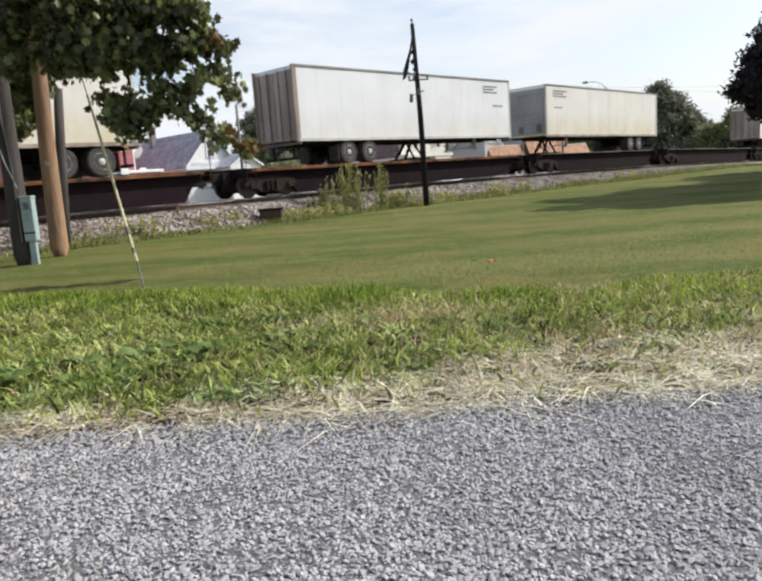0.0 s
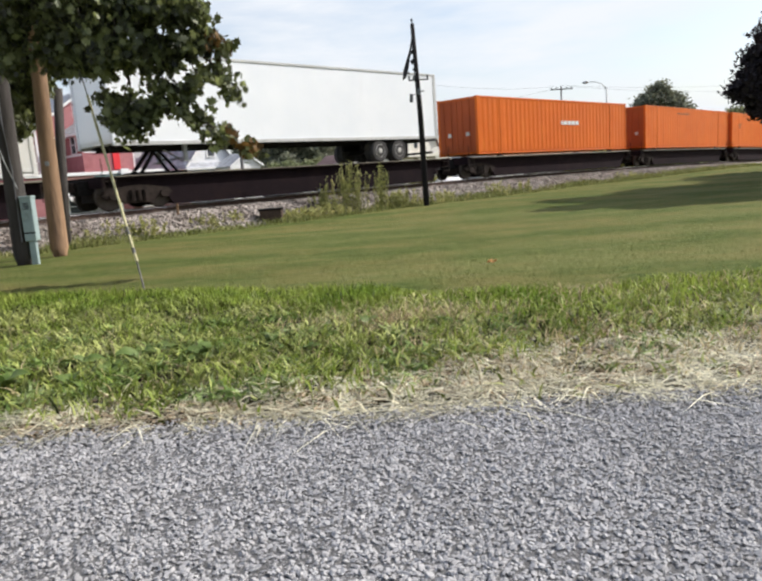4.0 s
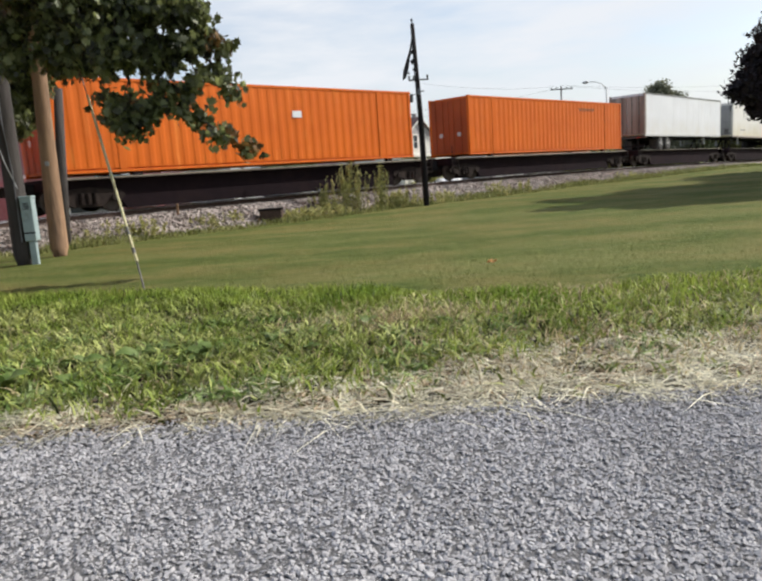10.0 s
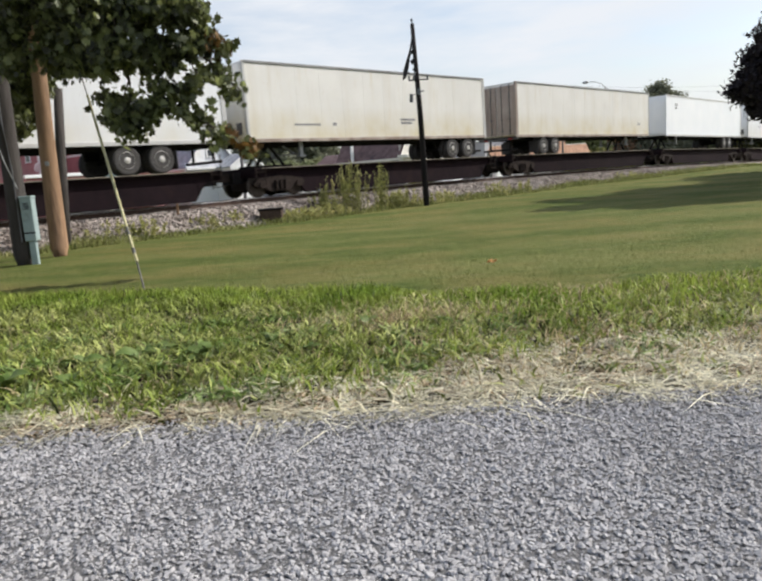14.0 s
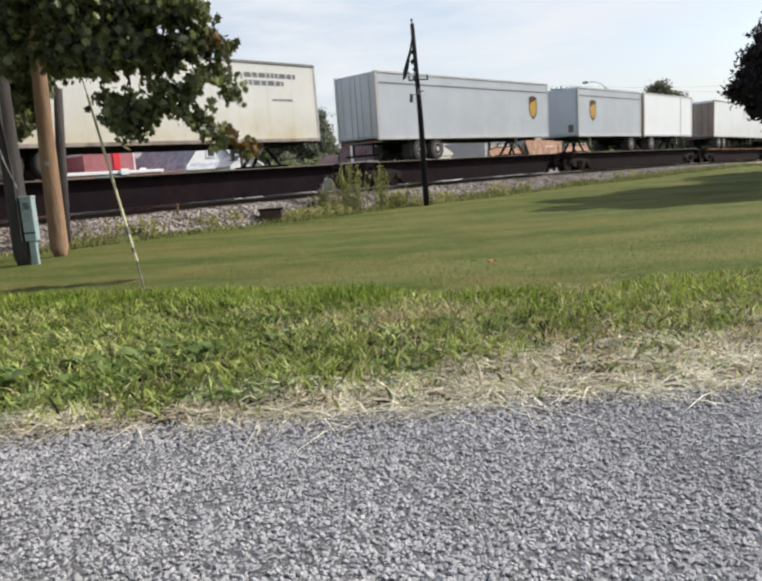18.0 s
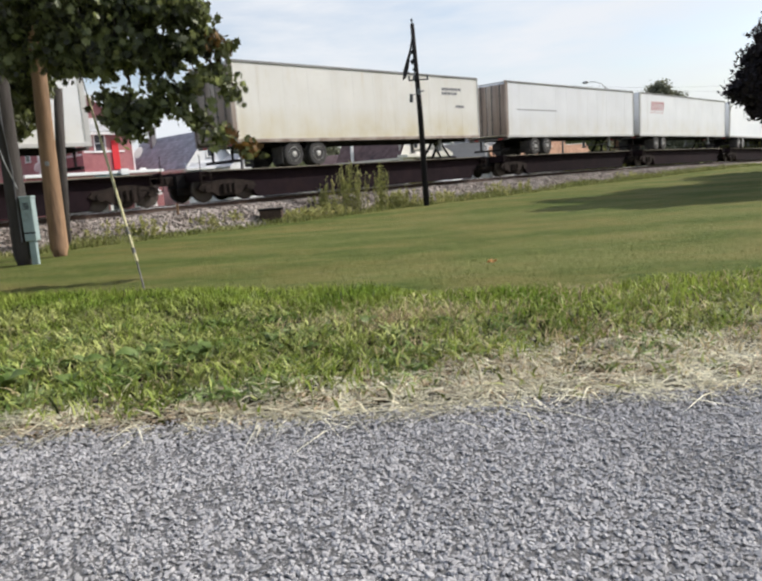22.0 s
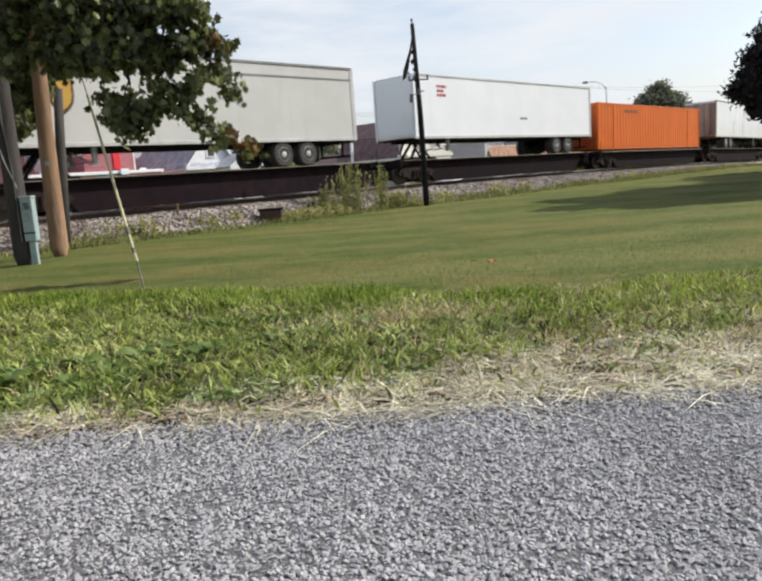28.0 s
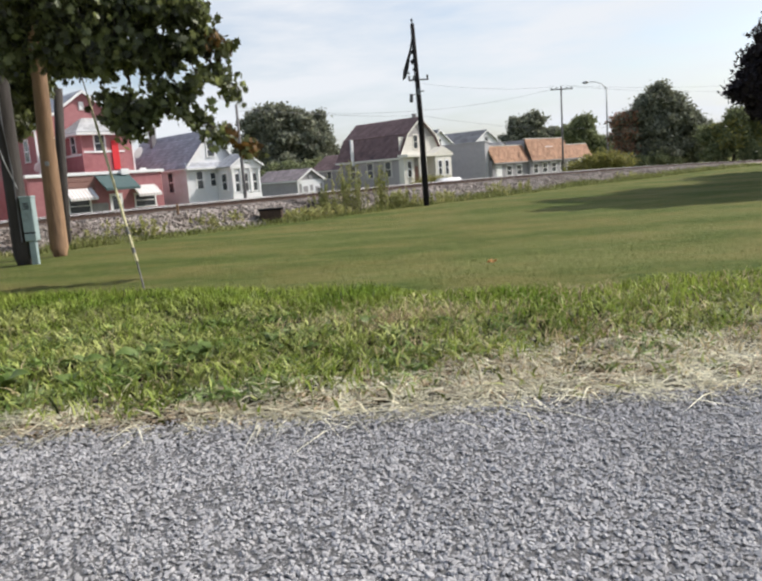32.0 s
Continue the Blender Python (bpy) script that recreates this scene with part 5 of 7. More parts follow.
# ---- plants ----
def leaf_shapes(kind):
    if kind == "maple":
        return np.array([(0, -0.5), (0.3, -0.42), (0.22, -0.18), (0.52, 0.0), (0.3, 0.14), (0.3, 0.4), (0.1, 0.3), (0, 0.62), (-0.12, 0.3), (-0.3, 0.38), (-0.28, 0.12), (-0.52, 0.0), (-0.22, -0.18), (-0.3, -0.42)])
    return np.array([(0, -0.55), (0.3, -0.15), (0.26, 0.25), (0, 0.6), (-0.28, 0.2), (-0.3, -0.2)])


def leaves(name, places, sizes, material, rng, parent, kind="plain", droop=0.5, rise=0.9):
    """Leaves as small bent polygons, in one mesh."""
    shape = leaf_shapes(kind)
    k, w = len(places), len(shape)
    nrm = rng.normal(0, 1, (k, 3))
    nrm[:, 2] = np.abs(nrm[:, 2]) * rise + 0.28 * rise
    nrm /= np.linalg.norm(nrm, axis=1)[:, None]
    ref = rng.normal(0, 1, (k, 3))
    ax = np.cross(nrm, ref)
    ax /= np.linalg.norm(ax, axis=1)[:, None] + 1e-9
    ay = np.cross(nrm, ax)
    p = places[:, None, :] + sizes[:, None, None] * (shape[None, :, :1] * ax[:, None, :] + shape[None, :, 1:] * ay[:, None, :] - (np.abs(shape[None, :, :1]) * 0.35 + np.abs(shape[None, :, 1:]) * 0.15) * droop * 2 * nrm[:, None, :])
    faces = (np.arange(k) * w)[:, None] + np.arange(w)[None, :]
    return soup(name, p.reshape(-1, 3), faces, material, parent)


def crown_places(blobs, per_m3, cluster, spread, rng, hollow=0.25, thick=None):
    """Places of leaves: clusters scattered through uneven blobs (x, y, z, radius)."""
    out = []
    for bx, by, bz, r in blobs:
        n = max(3, int(per_m3 * r ** 2.4 * (thick(bx) if thick else 1.0)))
        d = rng.normal(0, 1, (n, 3))
        d /= np.linalg.norm(d, axis=1)[:, None]
        rad = r * rng.uniform(hollow, 1.0, n) ** 0.6 * (0.8 + 0.35 * np.sin(d[:, 0] * 5 + bx) * np.sin(d[:, 2] * 6 + bz))
        c = np.array([bx, by, bz]) + d * rad[:, None] * np.array([1.0, 1.0, 0.8])
        m = rng.integers(max(2, cluster // 2), cluster + cluster // 2, n)
        cc = np.repeat(c, m, 0)
        out.append(cc + rng.normal(0, spread, cc.shape) * np.array([1, 1, 0.75]))
    return np.concatenate(out)


def tree(label, base, fork, blobs, leaf, count, cluster, spread, trunk_r, material, seed, kind="plain", accents=None, category="tree", name="tree", hollow=0.25, thick=None):
    """A tapered trunk, a limb to each part of the crown, and a crown of leaves in clumps."""
    rng = np.random.default_rng(seed)
    t = tagged(empty(name, Matrix.Translation(base)), label, category)
    b = Vector(base)
    rel = [(x - b.x, y - b.y, z - b.z, r) for x, y, z, r in blobs]
    bm = bmesh.new()
    f = fork_at = Vector((0.05, 0, fork))
    tube(bm, [(0, 0, -0.15), (0, 0, 0.25), (0.04, 0.02, fork * 0.5), f], [trunk_r * 1.5, trunk_r * 1.08, trunk_r * 0.92, trunk_r * 0.75], 12)
    for x, y, z, r in rel:
        tip = Vector((x, y, z))
        big = [Vector(q[:3]) for q in rel if q[3] > r * 1.12]
        f = min(big, key=lambda q: (q - tip).length) if big else fork_at
        mid = f.lerp(tip, 0.5) + Vector((rng.uniform(-0.2, 0.2), rng.uniform(-0.2, 0.2), 0.18 * (tip - f).length * rng.uniform(0.2, 0.8)))
        lr = trunk_r * 0.3 * min(1.0, 0.25 + 0.5 * r)
        tube(bm, [f, mid, tip], [lr, lr * 0.6, lr * 0.2], 7)
        for _ in range(3 if r > 0.3 else 1):
            d = Vector(rng.normal(0, 1, 3)).normalized() * r * 0.8
            rod(bm, mid.lerp(tip, rng.uniform(0.3, 0.95)), tip + d, lr * 0.25, lr * 0.06, 5)
    part("trunk", bm, M["bark"], t, smooth=True)
    pl = crown_places(rel, count, cluster, spread, rng, hollow, thick)
    sz = leaf * rng.uniform(0.65, 1.3, len(pl))
    mask = np.zeros(len(pl), bool)
    if accents:
        amat, where = accents
        mask = where(pl + np.array(base)) & (rng.random(len(pl)) < 0.5)
        leaves("turning_leaves", pl[mask], sz[mask], amat, rng, t, kind, rise=0.4)
    leaves("crown", pl[~mask], sz[~mask], material, rng, t, kind, rise=0.4 if kind == "maple" else 0.9)
    return t


# the maple over the utility poles: (x, y, z, radius) of the parts of its crown
MAPLE = [(-8.3, 18.0, 5.4, 1.1), (-8.7, 18.2, 4.3, 0.8), (-7.3, 18.2, 5.5, 0.9), (-8.9, 18.2, 3.7, 0.6), (-8.25, 18.2, 4.0, 0.6), (-8.5, 18.3, 3.35, 0.42), (-8.75, 18.3, 2.95, 0.36), (-5.6, 12.8, 4.7, 0.7), (-5.85, 12.2, 3.75, 0.35), (-5.78, 12.2, 3.4, 0.28), (-8.9, 17.4, 4.3, 0.7), (-7.7, 17.9, 4.55, 0.55), (-8.7, 17.6, 3.6, 0.45), (-8.55, 17.8, 3.1, 0.4), (-5.0, 12.3, 3.65, 0.42),
         (-4.6, 12.2, 4.05, 0.75), (-3.9, 12.3, 4.15, 0.7), (-3.2, 12.0, 4.05, 0.55), (-2.95, 12.6, 4.3, 0.42), (-2.72, 12.0, 3.86, 0.3), (-2.62, 12.0, 3.55, 0.26), (-5.0, 12.6, 3.5, 0.42), (-4.5, 12.0, 3.4, 0.42), (-3.95, 11.8, 3.35, 0.45), (-3.35, 12.1, 3.3, 0.42), (-2.8, 12.0, 3.4, 0.32), (-2.3, 12.1, 3.32, 0.2),
         (-2.42, 12.2, 2.98, 0.17), (-2.12, 12.1, 2.68, 0.2), (-2.75, 12.0, 2.95, 0.16), (-4.1, 12.1, 2.72, 0.22), (-3.9, 12.1, 2.42, 0.26), (-3.5, 12.0, 2.45, 0.24), (-3.1, 12.0, 2.48, 0.22), (-2.78, 12.0, 2.25, 0.22), (-2.4, 12.0, 1.98, 0.17), (-2.05, 12.0, 1.76, 0.15), (-4.05, 12.0, 2.5, 0.24), (-3.92, 12.0, 2.2, 0.2), (-3.72, 12.0, 2.3, 0.2), (-2.9, 12.0, 2.75, 0.16), (-3.3, 12.0, 2.8, 0.2)]
# upper crown out of view, added to keep sun and sky off the leaves below
UNSEEN_CROWN = [(-3.5, 12.75, 5.45, 0.55), (-5.0, 10.6, 5.9, 1.2), (-6.5, 9.0, 5.8, 1.4), (-8.5, 9.5, 5.7, 1.6), (-6.6, 11.6, 5.6, 0.9), (-3.9, 12.8, 6.1, 0.9), (-3.6, 12.6, 6.9, 1.0), (-5.2, 12.2, 5.6, 0.7), (-4.9, 13.1, 5.8, 0.8), (-5.6, 12.9, 6.3, 1.1), (-5.9, 12.2, 5.4, 0.7), (-6.2, 18.6, 7.3, 1.3), (-7.0, 18.4, 6.9, 1.2), (-6.4, 17.0, 6.6, 1.2), (-7.2, 14.2, 6.2, 1.7), (-9.4, 15.0, 6.6, 1.9), (-5.4, 13.4, 5.9, 1.4), (-4.6, 13.6, 6.4, 1.3), (-6.4, 14.2, 7.6, 1.8), (-8.0, 16.5, 7.2, 1.9), (-6.9, 10.2, 6.4, 1.8), (-8.8, 11.5, 6.2, 2.0), (-7.4, 12.0, 5.6, 1.2)]
tree("spreading maple with dark green leaves, some turning brown", (-9.9, 16.2, float(ground_z(-9.9, 16.2))), 5.4, MAPLE + UNSEEN_CROWN, 0.135, 170, 26, 0.105, 0.26, M["maple"], 21, "maple",
     (M["maple_dry"], lambda p: ((p[:, 0] > -2.35) & (p[:, 2] < 2.1)) | ((p[:, 0] > -2.5) & (p[:, 2] > 3.2) & (p[:, 2] < 3.6))), thick=lambda bx: 1.9 if bx < 4.7 else 1.1)
DARK = [(17.6, 27.0, 7.2, 1.9), (15.6, 27.0, 4.7, 1.0), (14.5, 27.1, 3.6, 0.9), (13.9, 27.0, 3.2, 0.6), (14.6, 26.8, 2.6, 0.7), (14.6, 27.2, 4.4, 0.6), (15.4, 27.0, 5.5, 0.6), (17.2, 27.3, 4.8, 2.0), (18.4, 27, 7.8, 2.2), (17.6, 28.6, 8.6, 1.9),
        (18.8, 26.0, 5.4, 2.0), (16.0, 27.0, 3.0, 1.1), (18.6, 30.0, 6.0, 2.0), (17.0, 24.6, 6.4, 1.8), (18.5, 31.5, 5.5, 2.0), (18.6, 22.6, 6.6, 1.9), (16.9, 22.4, 5.4, 1.4), (15.9, 24.6, 8.4, 1.3), (15.6, 22.5, 6.5, 1.4), (21.5, 31.0, 6.5, 2.1)]
tree("dark-leaved purplish shade tree on the lawn", (17.4, 27.2, float(ground_z(17.4, 27.2))), 2.0, DARK, 0.15, 210, 24, 0.16, 0.26, M["dark_leaf"], 33, hollow=0.15)
SHADE = [(25.8, 39.5, 6.0, 2.3), (28.0, 41.5, 6.4, 2.6), (27.2, 38.5, 8.2, 2.3), (29.6, 38.6, 6.2, 2.4), (25.6, 36.0, 5.2, 2.0), (27.4, 35.0, 6.6, 2.2), (26.6, 42.5, 4.6, 2.0), (24.0, 34.2, 6.2, 2.0)]
tree("dark-leaved shade tree at the far end of the lawn", (27.4, 39.2, float(ground_z(27.4, 39.2))), 2.6, SHADE, 0.22, 90, 20, 0.2, 0.28, M["dark_leaf"], 34, hollow=0.15)


def weed_clump(base, height, wide, stems, seed, label):
    rng = np.random.default_rng(seed)
    z = float(ground_z(base[0], base[1]))
    t = tagged(empty("weed_clump", Matrix.Translation((base[0], base[1], z))), label, "weeds", "weeds along the ballast")
    bm, pts = bmesh.new(), []
    for _ in range(stems):
        x, y = rng.normal(0, wide * 0.42), rng.normal(0, wide * 0.25)
        h = height * rng.uniform(0.5, 1.08) * (1 - 0.35 * min(1, abs(x) / wide))
        tip = Vector((x + rng.normal(0, 0.08), y + rng.normal(0, 0.08), h))
        rod(bm, (x * 0.85, y * 0.85, -0.03), tip, 0.008, 0.004, 5)
        k = int(26 * h / height) + 8
        tt = rng.uniform(0.1, 1.0, k)
        pts.append(np.stack([x * 0.85 + (tip.x - x * 0.85) * tt, y * 0.85 + (tip.y - y * 0.85) * tt, tip.z * tt], 1) + rng.normal(0, 0.03, (k, 3)) * np.array([1, 1, 1.4]))
    part("stalk", bm, M["weed"], t)
    pl = np.concatenate(pts)
    pl[:, 2] = np.maximum(pl[:, 2], 0.02)
    leaves("foliage", pl, rng.uniform(0.045, 0.10, len(pl)), M["weed"], rng, t, rise=0.4)
    return t


def rough_grass():
    """Uncut grass where the lawn meets the ballast."""
    rng = np.random.default_rng(61)
    k = 34000
    s = rng.uniform(-24, 62, k)
    o = -rng.triangular(2.3, 3.3, 4.6, k)
    keep = rng.random(k) < np.clip(0.4 + 0.6 * (patchy(s, o, 0.9, 62) > 0.35) - 0.5 * np.clip(o + 2.9, 0, 1), 0.05, 1)
    s, o = s[keep], o[keep]
    x, y, h = np.interp(s, _S, _X), np.interp(s, _S, _Y), np.interp(s, _S, _head)
    x, y = x - np.sin(h) * o, y + np.cos(h) * o
    up = np.interp(-o, [2.3, 2.75, 3.4, 4.6], [0.22, 0.06, 0.0, 0.0])
    hgt = rng.uniform(0.08, 0.26, len(x)) * (0.4 + 0.9 * patchy(x, y, 1.2, 63))
    tagged(blades("rough_grass", x, y, hgt, rng.uniform(0.018, 0.038, len(x)), np.abs(rng.normal(0.5, 0.35, len(x))), M["rough_blade"], rng, 0.35, up), "uncut yellow-green grass along the foot of the ballast", "grass", kind="stuff")


def weeds():
    rough_grass()
    weed_clump((-0.95, 28.0), 1.95, 0.95, 58, 41, "tall yellow-green weeds growing beside the track")
    weed_clump((-1.95, 27.6), 1.15, 0.6, 40, 42, "yellow-green weeds growing beside the track")
    weed_clump((0.3, 28.2), 1.75, 0.45, 26, 43, "tall yellow-green weeds growing beside the track")
    weed_clump((1.3, 29.4), 0.75, 1.1, 40, 44, "low weeds round the foot of a utility pole")
    weed_clump((-4.9, 24.6), 0.6, 0.7, 24, 45, "low green weeds at the foot of the ballast")
    weed_clump((-2.6, 25.9), 0.4, 0.9, 34, 46, "low green weeds at the foot of the ballast")
    weed_clump((-6.9, 21.6), 0.6, 0.9, 20, 47, "low green weeds at the foot of the ballast")
    weed_clump((-8.1, 21.4), 0.7, 0.8, 14, 48, "low green weeds at the foot of the ballast")
    weed_clump((-2.5, 26.6), 0.4, 0.9, 30, 52, "low green weeds at the foot of the ballast")
    weed_clump((-3.0, 25.6), 0.4, 0.9, 34, 55, "low yellow-green weeds beside a dark metal box")
    weed_clump((-1.7, 26.9), 0.45, 0.9, 34, 56, "low yellow-green weeds at the foot of the ballast")
    weed_clump((-5.6, 23.6), 0.5, 0.9, 26, 57, "low green weeds at the foot of the ballast")
    weed_clump((1.0, 28.6), 0.7, 0.7, 30, 58, "low weeds round the foot of a utility pole")
    weed_clump((2.9, 30.8), 0.5, 1.2, 26, 53, "low weeds at the foot of the ballast")
    weed_clump((-9.0, 20.6), 0.6, 0.9, 18, 54, "low green weeds at the foot of the ballast")
    weed_clump((5.9, 34.2), 0.8, 0.9, 18, 49, "dry weeds at the foot of the ballast")
    weed_clump((7.6, 36.4), 0.6, 0.9, 14, 50, "dry weeds at the foot of the ballast")
    weed_clump((15.6, 44.8), 0.6, 1.5, 22, 51, "dark weeds at the foot of the ballast")


weeds()


# ---- poles and boxes on the lawn ----
def low(x, y):
    return float(ground_z(x, y))


def new_pole():
    x, y = -7.49, 16.83
    t = tagged(empty("utility_pole", Matrix.Translation((x, y, low(x, y)))), "new brown timber utility pole standing in the lawn", "utility pole")
    bm = bmesh.new()
    tube(bm, [(0, 0, -0.4), (0, 0, 0.2), (0.05, 0, 2.6), (0.13, 0, 5.0), (0.24, 0, 8.6)], [0.215, 0.205, 0.18, 0.15, 0.12], 16)
    part("shaft", bm, M["new_pole"], t, smooth=True)
    part("number_tag", boxes((0.02, 0.12, -0.185, -0.175, 2.1, 2.2)), M["galv"], t)
    part("crossarm", boxes((-1.2, 1.2, -0.22, -0.12, 7.7, 7.82), bevel=0.01), M["old_pole"], t)


def old_pole():
    x, y = -7.58, 15.29
    t = tagged(empty("utility_pole", Matrix.Translation((x, y, low(x, y)))), "weathered grey timber utility pole with cables down its side", "utility pole")
    bm = bmesh.new()
    tube(bm, [(0, 0, -0.4), (0, 0, 0.2), (0.02, 0, 3), (0.1, 0, 7.5)], [0.22, 0.21, 0.185, 0.15], 16)
    part("shaft", bm, M["old_pole"], t, smooth=True)
    bm = bmesh.new()
    tube(bm, [(0.1, -0.2, 0.5), (0.11, -0.19, 2.0), (0.05, -0.2, 3.0), (0.12, -0.16, 5.5)], [0.016] * 4, 6)
    part("cable", bm, M["wire"], t)
    bm = bmesh.new()
    tube(bm, [(0.2, -0.05, 1.3), (0.02, -0.3, 2.2), (-0.12, -0.3, 3.0), (-0.05, -0.2, 4.4)], [0.011] * 4, 6)
    part("cable", bm, M["galv"], t)


def utility_box():
    x, y = -7.3, 15.2
    t = tagged(empty("utility_cabinet", Matrix.Translation((x, y, low(x, y)))), "pale green metal utility cabinet beside the weathered pole", "utility cabinet")
    part("post", boxes((-0.07, 0.07, -0.05, 0.05, -0.1, 0.62), bevel=0.01), M["utility_green"], t)
    part("case", boxes((-0.125, 0.125, -0.1, 0.1, 0.5, 1.42), bevel=0.015), M["utility_green"], t)
    part("lid", boxes((-0.135, 0.135, -0.115, 0.11, 1.40, 1.45), bevel=0.012), M["utility_green"], t)
    part("seam", boxes((-0.127, 0.127, -0.106, -0.1, 0.66, 0.69)), M["under"], t)
    bm = bmesh.new()
    for k in range(5):
        box(bm, -0.06, 0.06, -0.108, -0.1, 1.17 + 0.03 * k, 1.185 + 0.03 * k)
    part("label_plate", bm, M["under"], t, "small dark printed plate")


def short_post():
    x, y = -8.5, 19.4
    t = tagged(empty("timber_post", Matrix.Translation((x, y, low(x, y)))), "thin grey timber post behind the utility poles", "post")
    bm = bmesh.new()
    tube(bm, [(0, 0, -0.3), (0.16, 0, 1.5), (0.42, 0, 4.2)], [0.16, 0.14, 0.11], 10)
    part("shaft", bm, M["old_pole"], t, smooth=True)


def line_pole():
    x, y = 2.07, 28.75
    t = tagged(empty("utility_pole", Matrix.Translation((x, y, low(x, y)))), "dark creosoted utility pole with a ragged dark flag at its top", "utility pole")
    bm = bmesh.new()
    tube(bm, [(0, 0, -0.4), (0, 0, 0.2), (-0.03, 0, 3.5), (-0.14, 0, 7.0)], [0.14, 0.125, 0.105, 0.075], 14)
    part("shaft", bm, M["black_pole"], t, smooth=True)
    part("finial", rods(((-0.14, 0, 6.95), (-0.15, 0, 7.2), 0.02), ((-0.15, 0, 7.1), (-0.15, 0, 7.16), 0.05), seg=8), M["glass_cap"], t)
    # a torn strip of cloth hanging from the top, with rags between it and the shaft
    fl = bmesh.new()
    prism(fl, [(-0.13, 6.8), (-0.2, 6.5), (-0.3, 6.05), (-0.45, 5.65), (-0.6, 5.25), (-0.64, 4.9), (-0.5, 5.0), (-0.38, 5.35), (-0.27, 5.85), (-0.19, 6.2), (-0.13, 6.5)], -0.05, -0.01)
    flag = part("flag", fl, M["cloth"], t, "ragged dark cloth")
    for z, x0, x1, hh in ((6.28, -0.22, -0.08, 0.13), (5.95, -0.3, -0.1, 0.16), (5.6, -0.3, -0.09, 0.2), (5.3, -0.24, -0.07, 0.09), (5.18, -0.44, -0.36, 0.12)):
        fl = bmesh.new()
        prism(fl, [(x0, z), (x0 + 0.05, z - hh * 0.6), (x1, z - hh * 0.3), (x1, z + hh * 0.5), (x0 + 0.06, z + hh * 0.35)], -0.03, 0.01)
        part("rag", fl, M["cloth"], flag)
    arm = part("crossarm", boxes((-0.42, 0.36, -0.2, -0.13, 4.85, 4.9), bevel=0.01), M["black_pole"], t)
    for xx in (-0.39, -0.2, 0.32):
        part("insulator", rods(((xx, -0.16, 4.9), (xx, -0.16, 5.04), 0.03, 0.045), seg=8), M["glass_cap"], arm)
    part("brace", rods(((-0.3, -0.14, 4.86), (-0.1, -0.14, 5.2), 0.012), seg=6), M["galv"], t)
    part("splice_case", rods(((-0.36, -0.12, 4.05), (-0.34, -0.12, 4.36), 0.07), ((-0.35, -0.12, 4.3), (-0.05, -0.1, 4.42), 0.012), seg=10), M["glass_cap"], t)
    part("bracket", boxes((-0.1, 0.02, -0.2, -0.1, 4.3, 4.55), (-0.12, 0.14, -0.17, -0.13, 4.42, 4.46)), M["glass_cap"], t)


def guy_wire():
    a, top = Vector((-3.4, 10.22, low(-3.4, 10.22))), Vector((-7.12, 16.66, 8.3))
    t = tagged(empty("guy_wire", Matrix.Translation(a)), "steel guy wire with a yellow guard anchored in the lawn", "guy wire")
    d = top - a
    low_end, guard_end = d * 0.045, d * 0.36
    part("anchor_rod", rods(((0, 0, -0.1), tuple(low_end * 1.4), 0.014), seg=8), M["guy_steel"], t)
    bm = rods((tuple(low_end), tuple(low_end * 2.2), 0.014, 0.018), (tuple(low_end * 1.3), tuple(low_end * 1.5), 0.026), (tuple(low_end * 2.0), tuple(low_end * 2.3), 0.024), seg=8)
    part("clamp", bm, M["guy_steel"], t)
    part("guard", rods((tuple(low_end * 1.0), tuple(guard_end), 0.022), seg=10), M["guy_yellow"], t, "faded yellow plastic guard")
    part("strand", rods((tuple(low_end), tuple(d), 0.007), seg=6), M["guy_steel"], t)
    part("strand", rods((tuple(d * 0.33), tuple(d + Vector((-0.2, 0, 0.45))), 0.005), seg=6), M["guy_steel"], t)


def relay_box():
    x, y = -3.62, 25.0
    t = tagged(empty("relay_box", Matrix.Translation((x, y, low(x, y)))), "low dark metal box beside the ballast", "box")
    part("case", boxes((-0.38, 0.38, -0.22, 0.22, -0.1, 0.46), bevel=0.02), M["rail"], t)
    part("lid", boxes((-0.42, 0.42, -0.26, 0.26, 0.46, 0.52), bevel=0.015), M["black_pole"], t)


def marker_post():
    x, y = -2.15, 28.6
    t = tagged(empty("marker_post", Matrix.Translation((x, y, low(x, y)))), "pale weathered marker post in the weeds", "post")
    part("shaft", boxes((-0.05, 0.05, -0.04, 0.04, -0.2, 1.05), bevel=0.01), M["old_pole"], t)
    part("tip", boxes((-0.052, 0.052, -0.042, 0.042, 0.9, 1.0)), M["galv"], t)


def marker_stake():
    x, y = -6.47, 23.60
    t = tagged(empty("marker_stake", Matrix.Translation((x, y, low(x, y)))), "thin tan wooden stake in the ballast", "stake")
    part("shaft", boxes((-0.035, 0.035, -0.02, 0.02, -0.1, 0.95), bevel=0.008), M["new_pole"], t)


for make in (marker_stake, new_pole, old_pole, utility_box, short_post, line_pole, guy_wire, relay_box, marker_post):
    make()


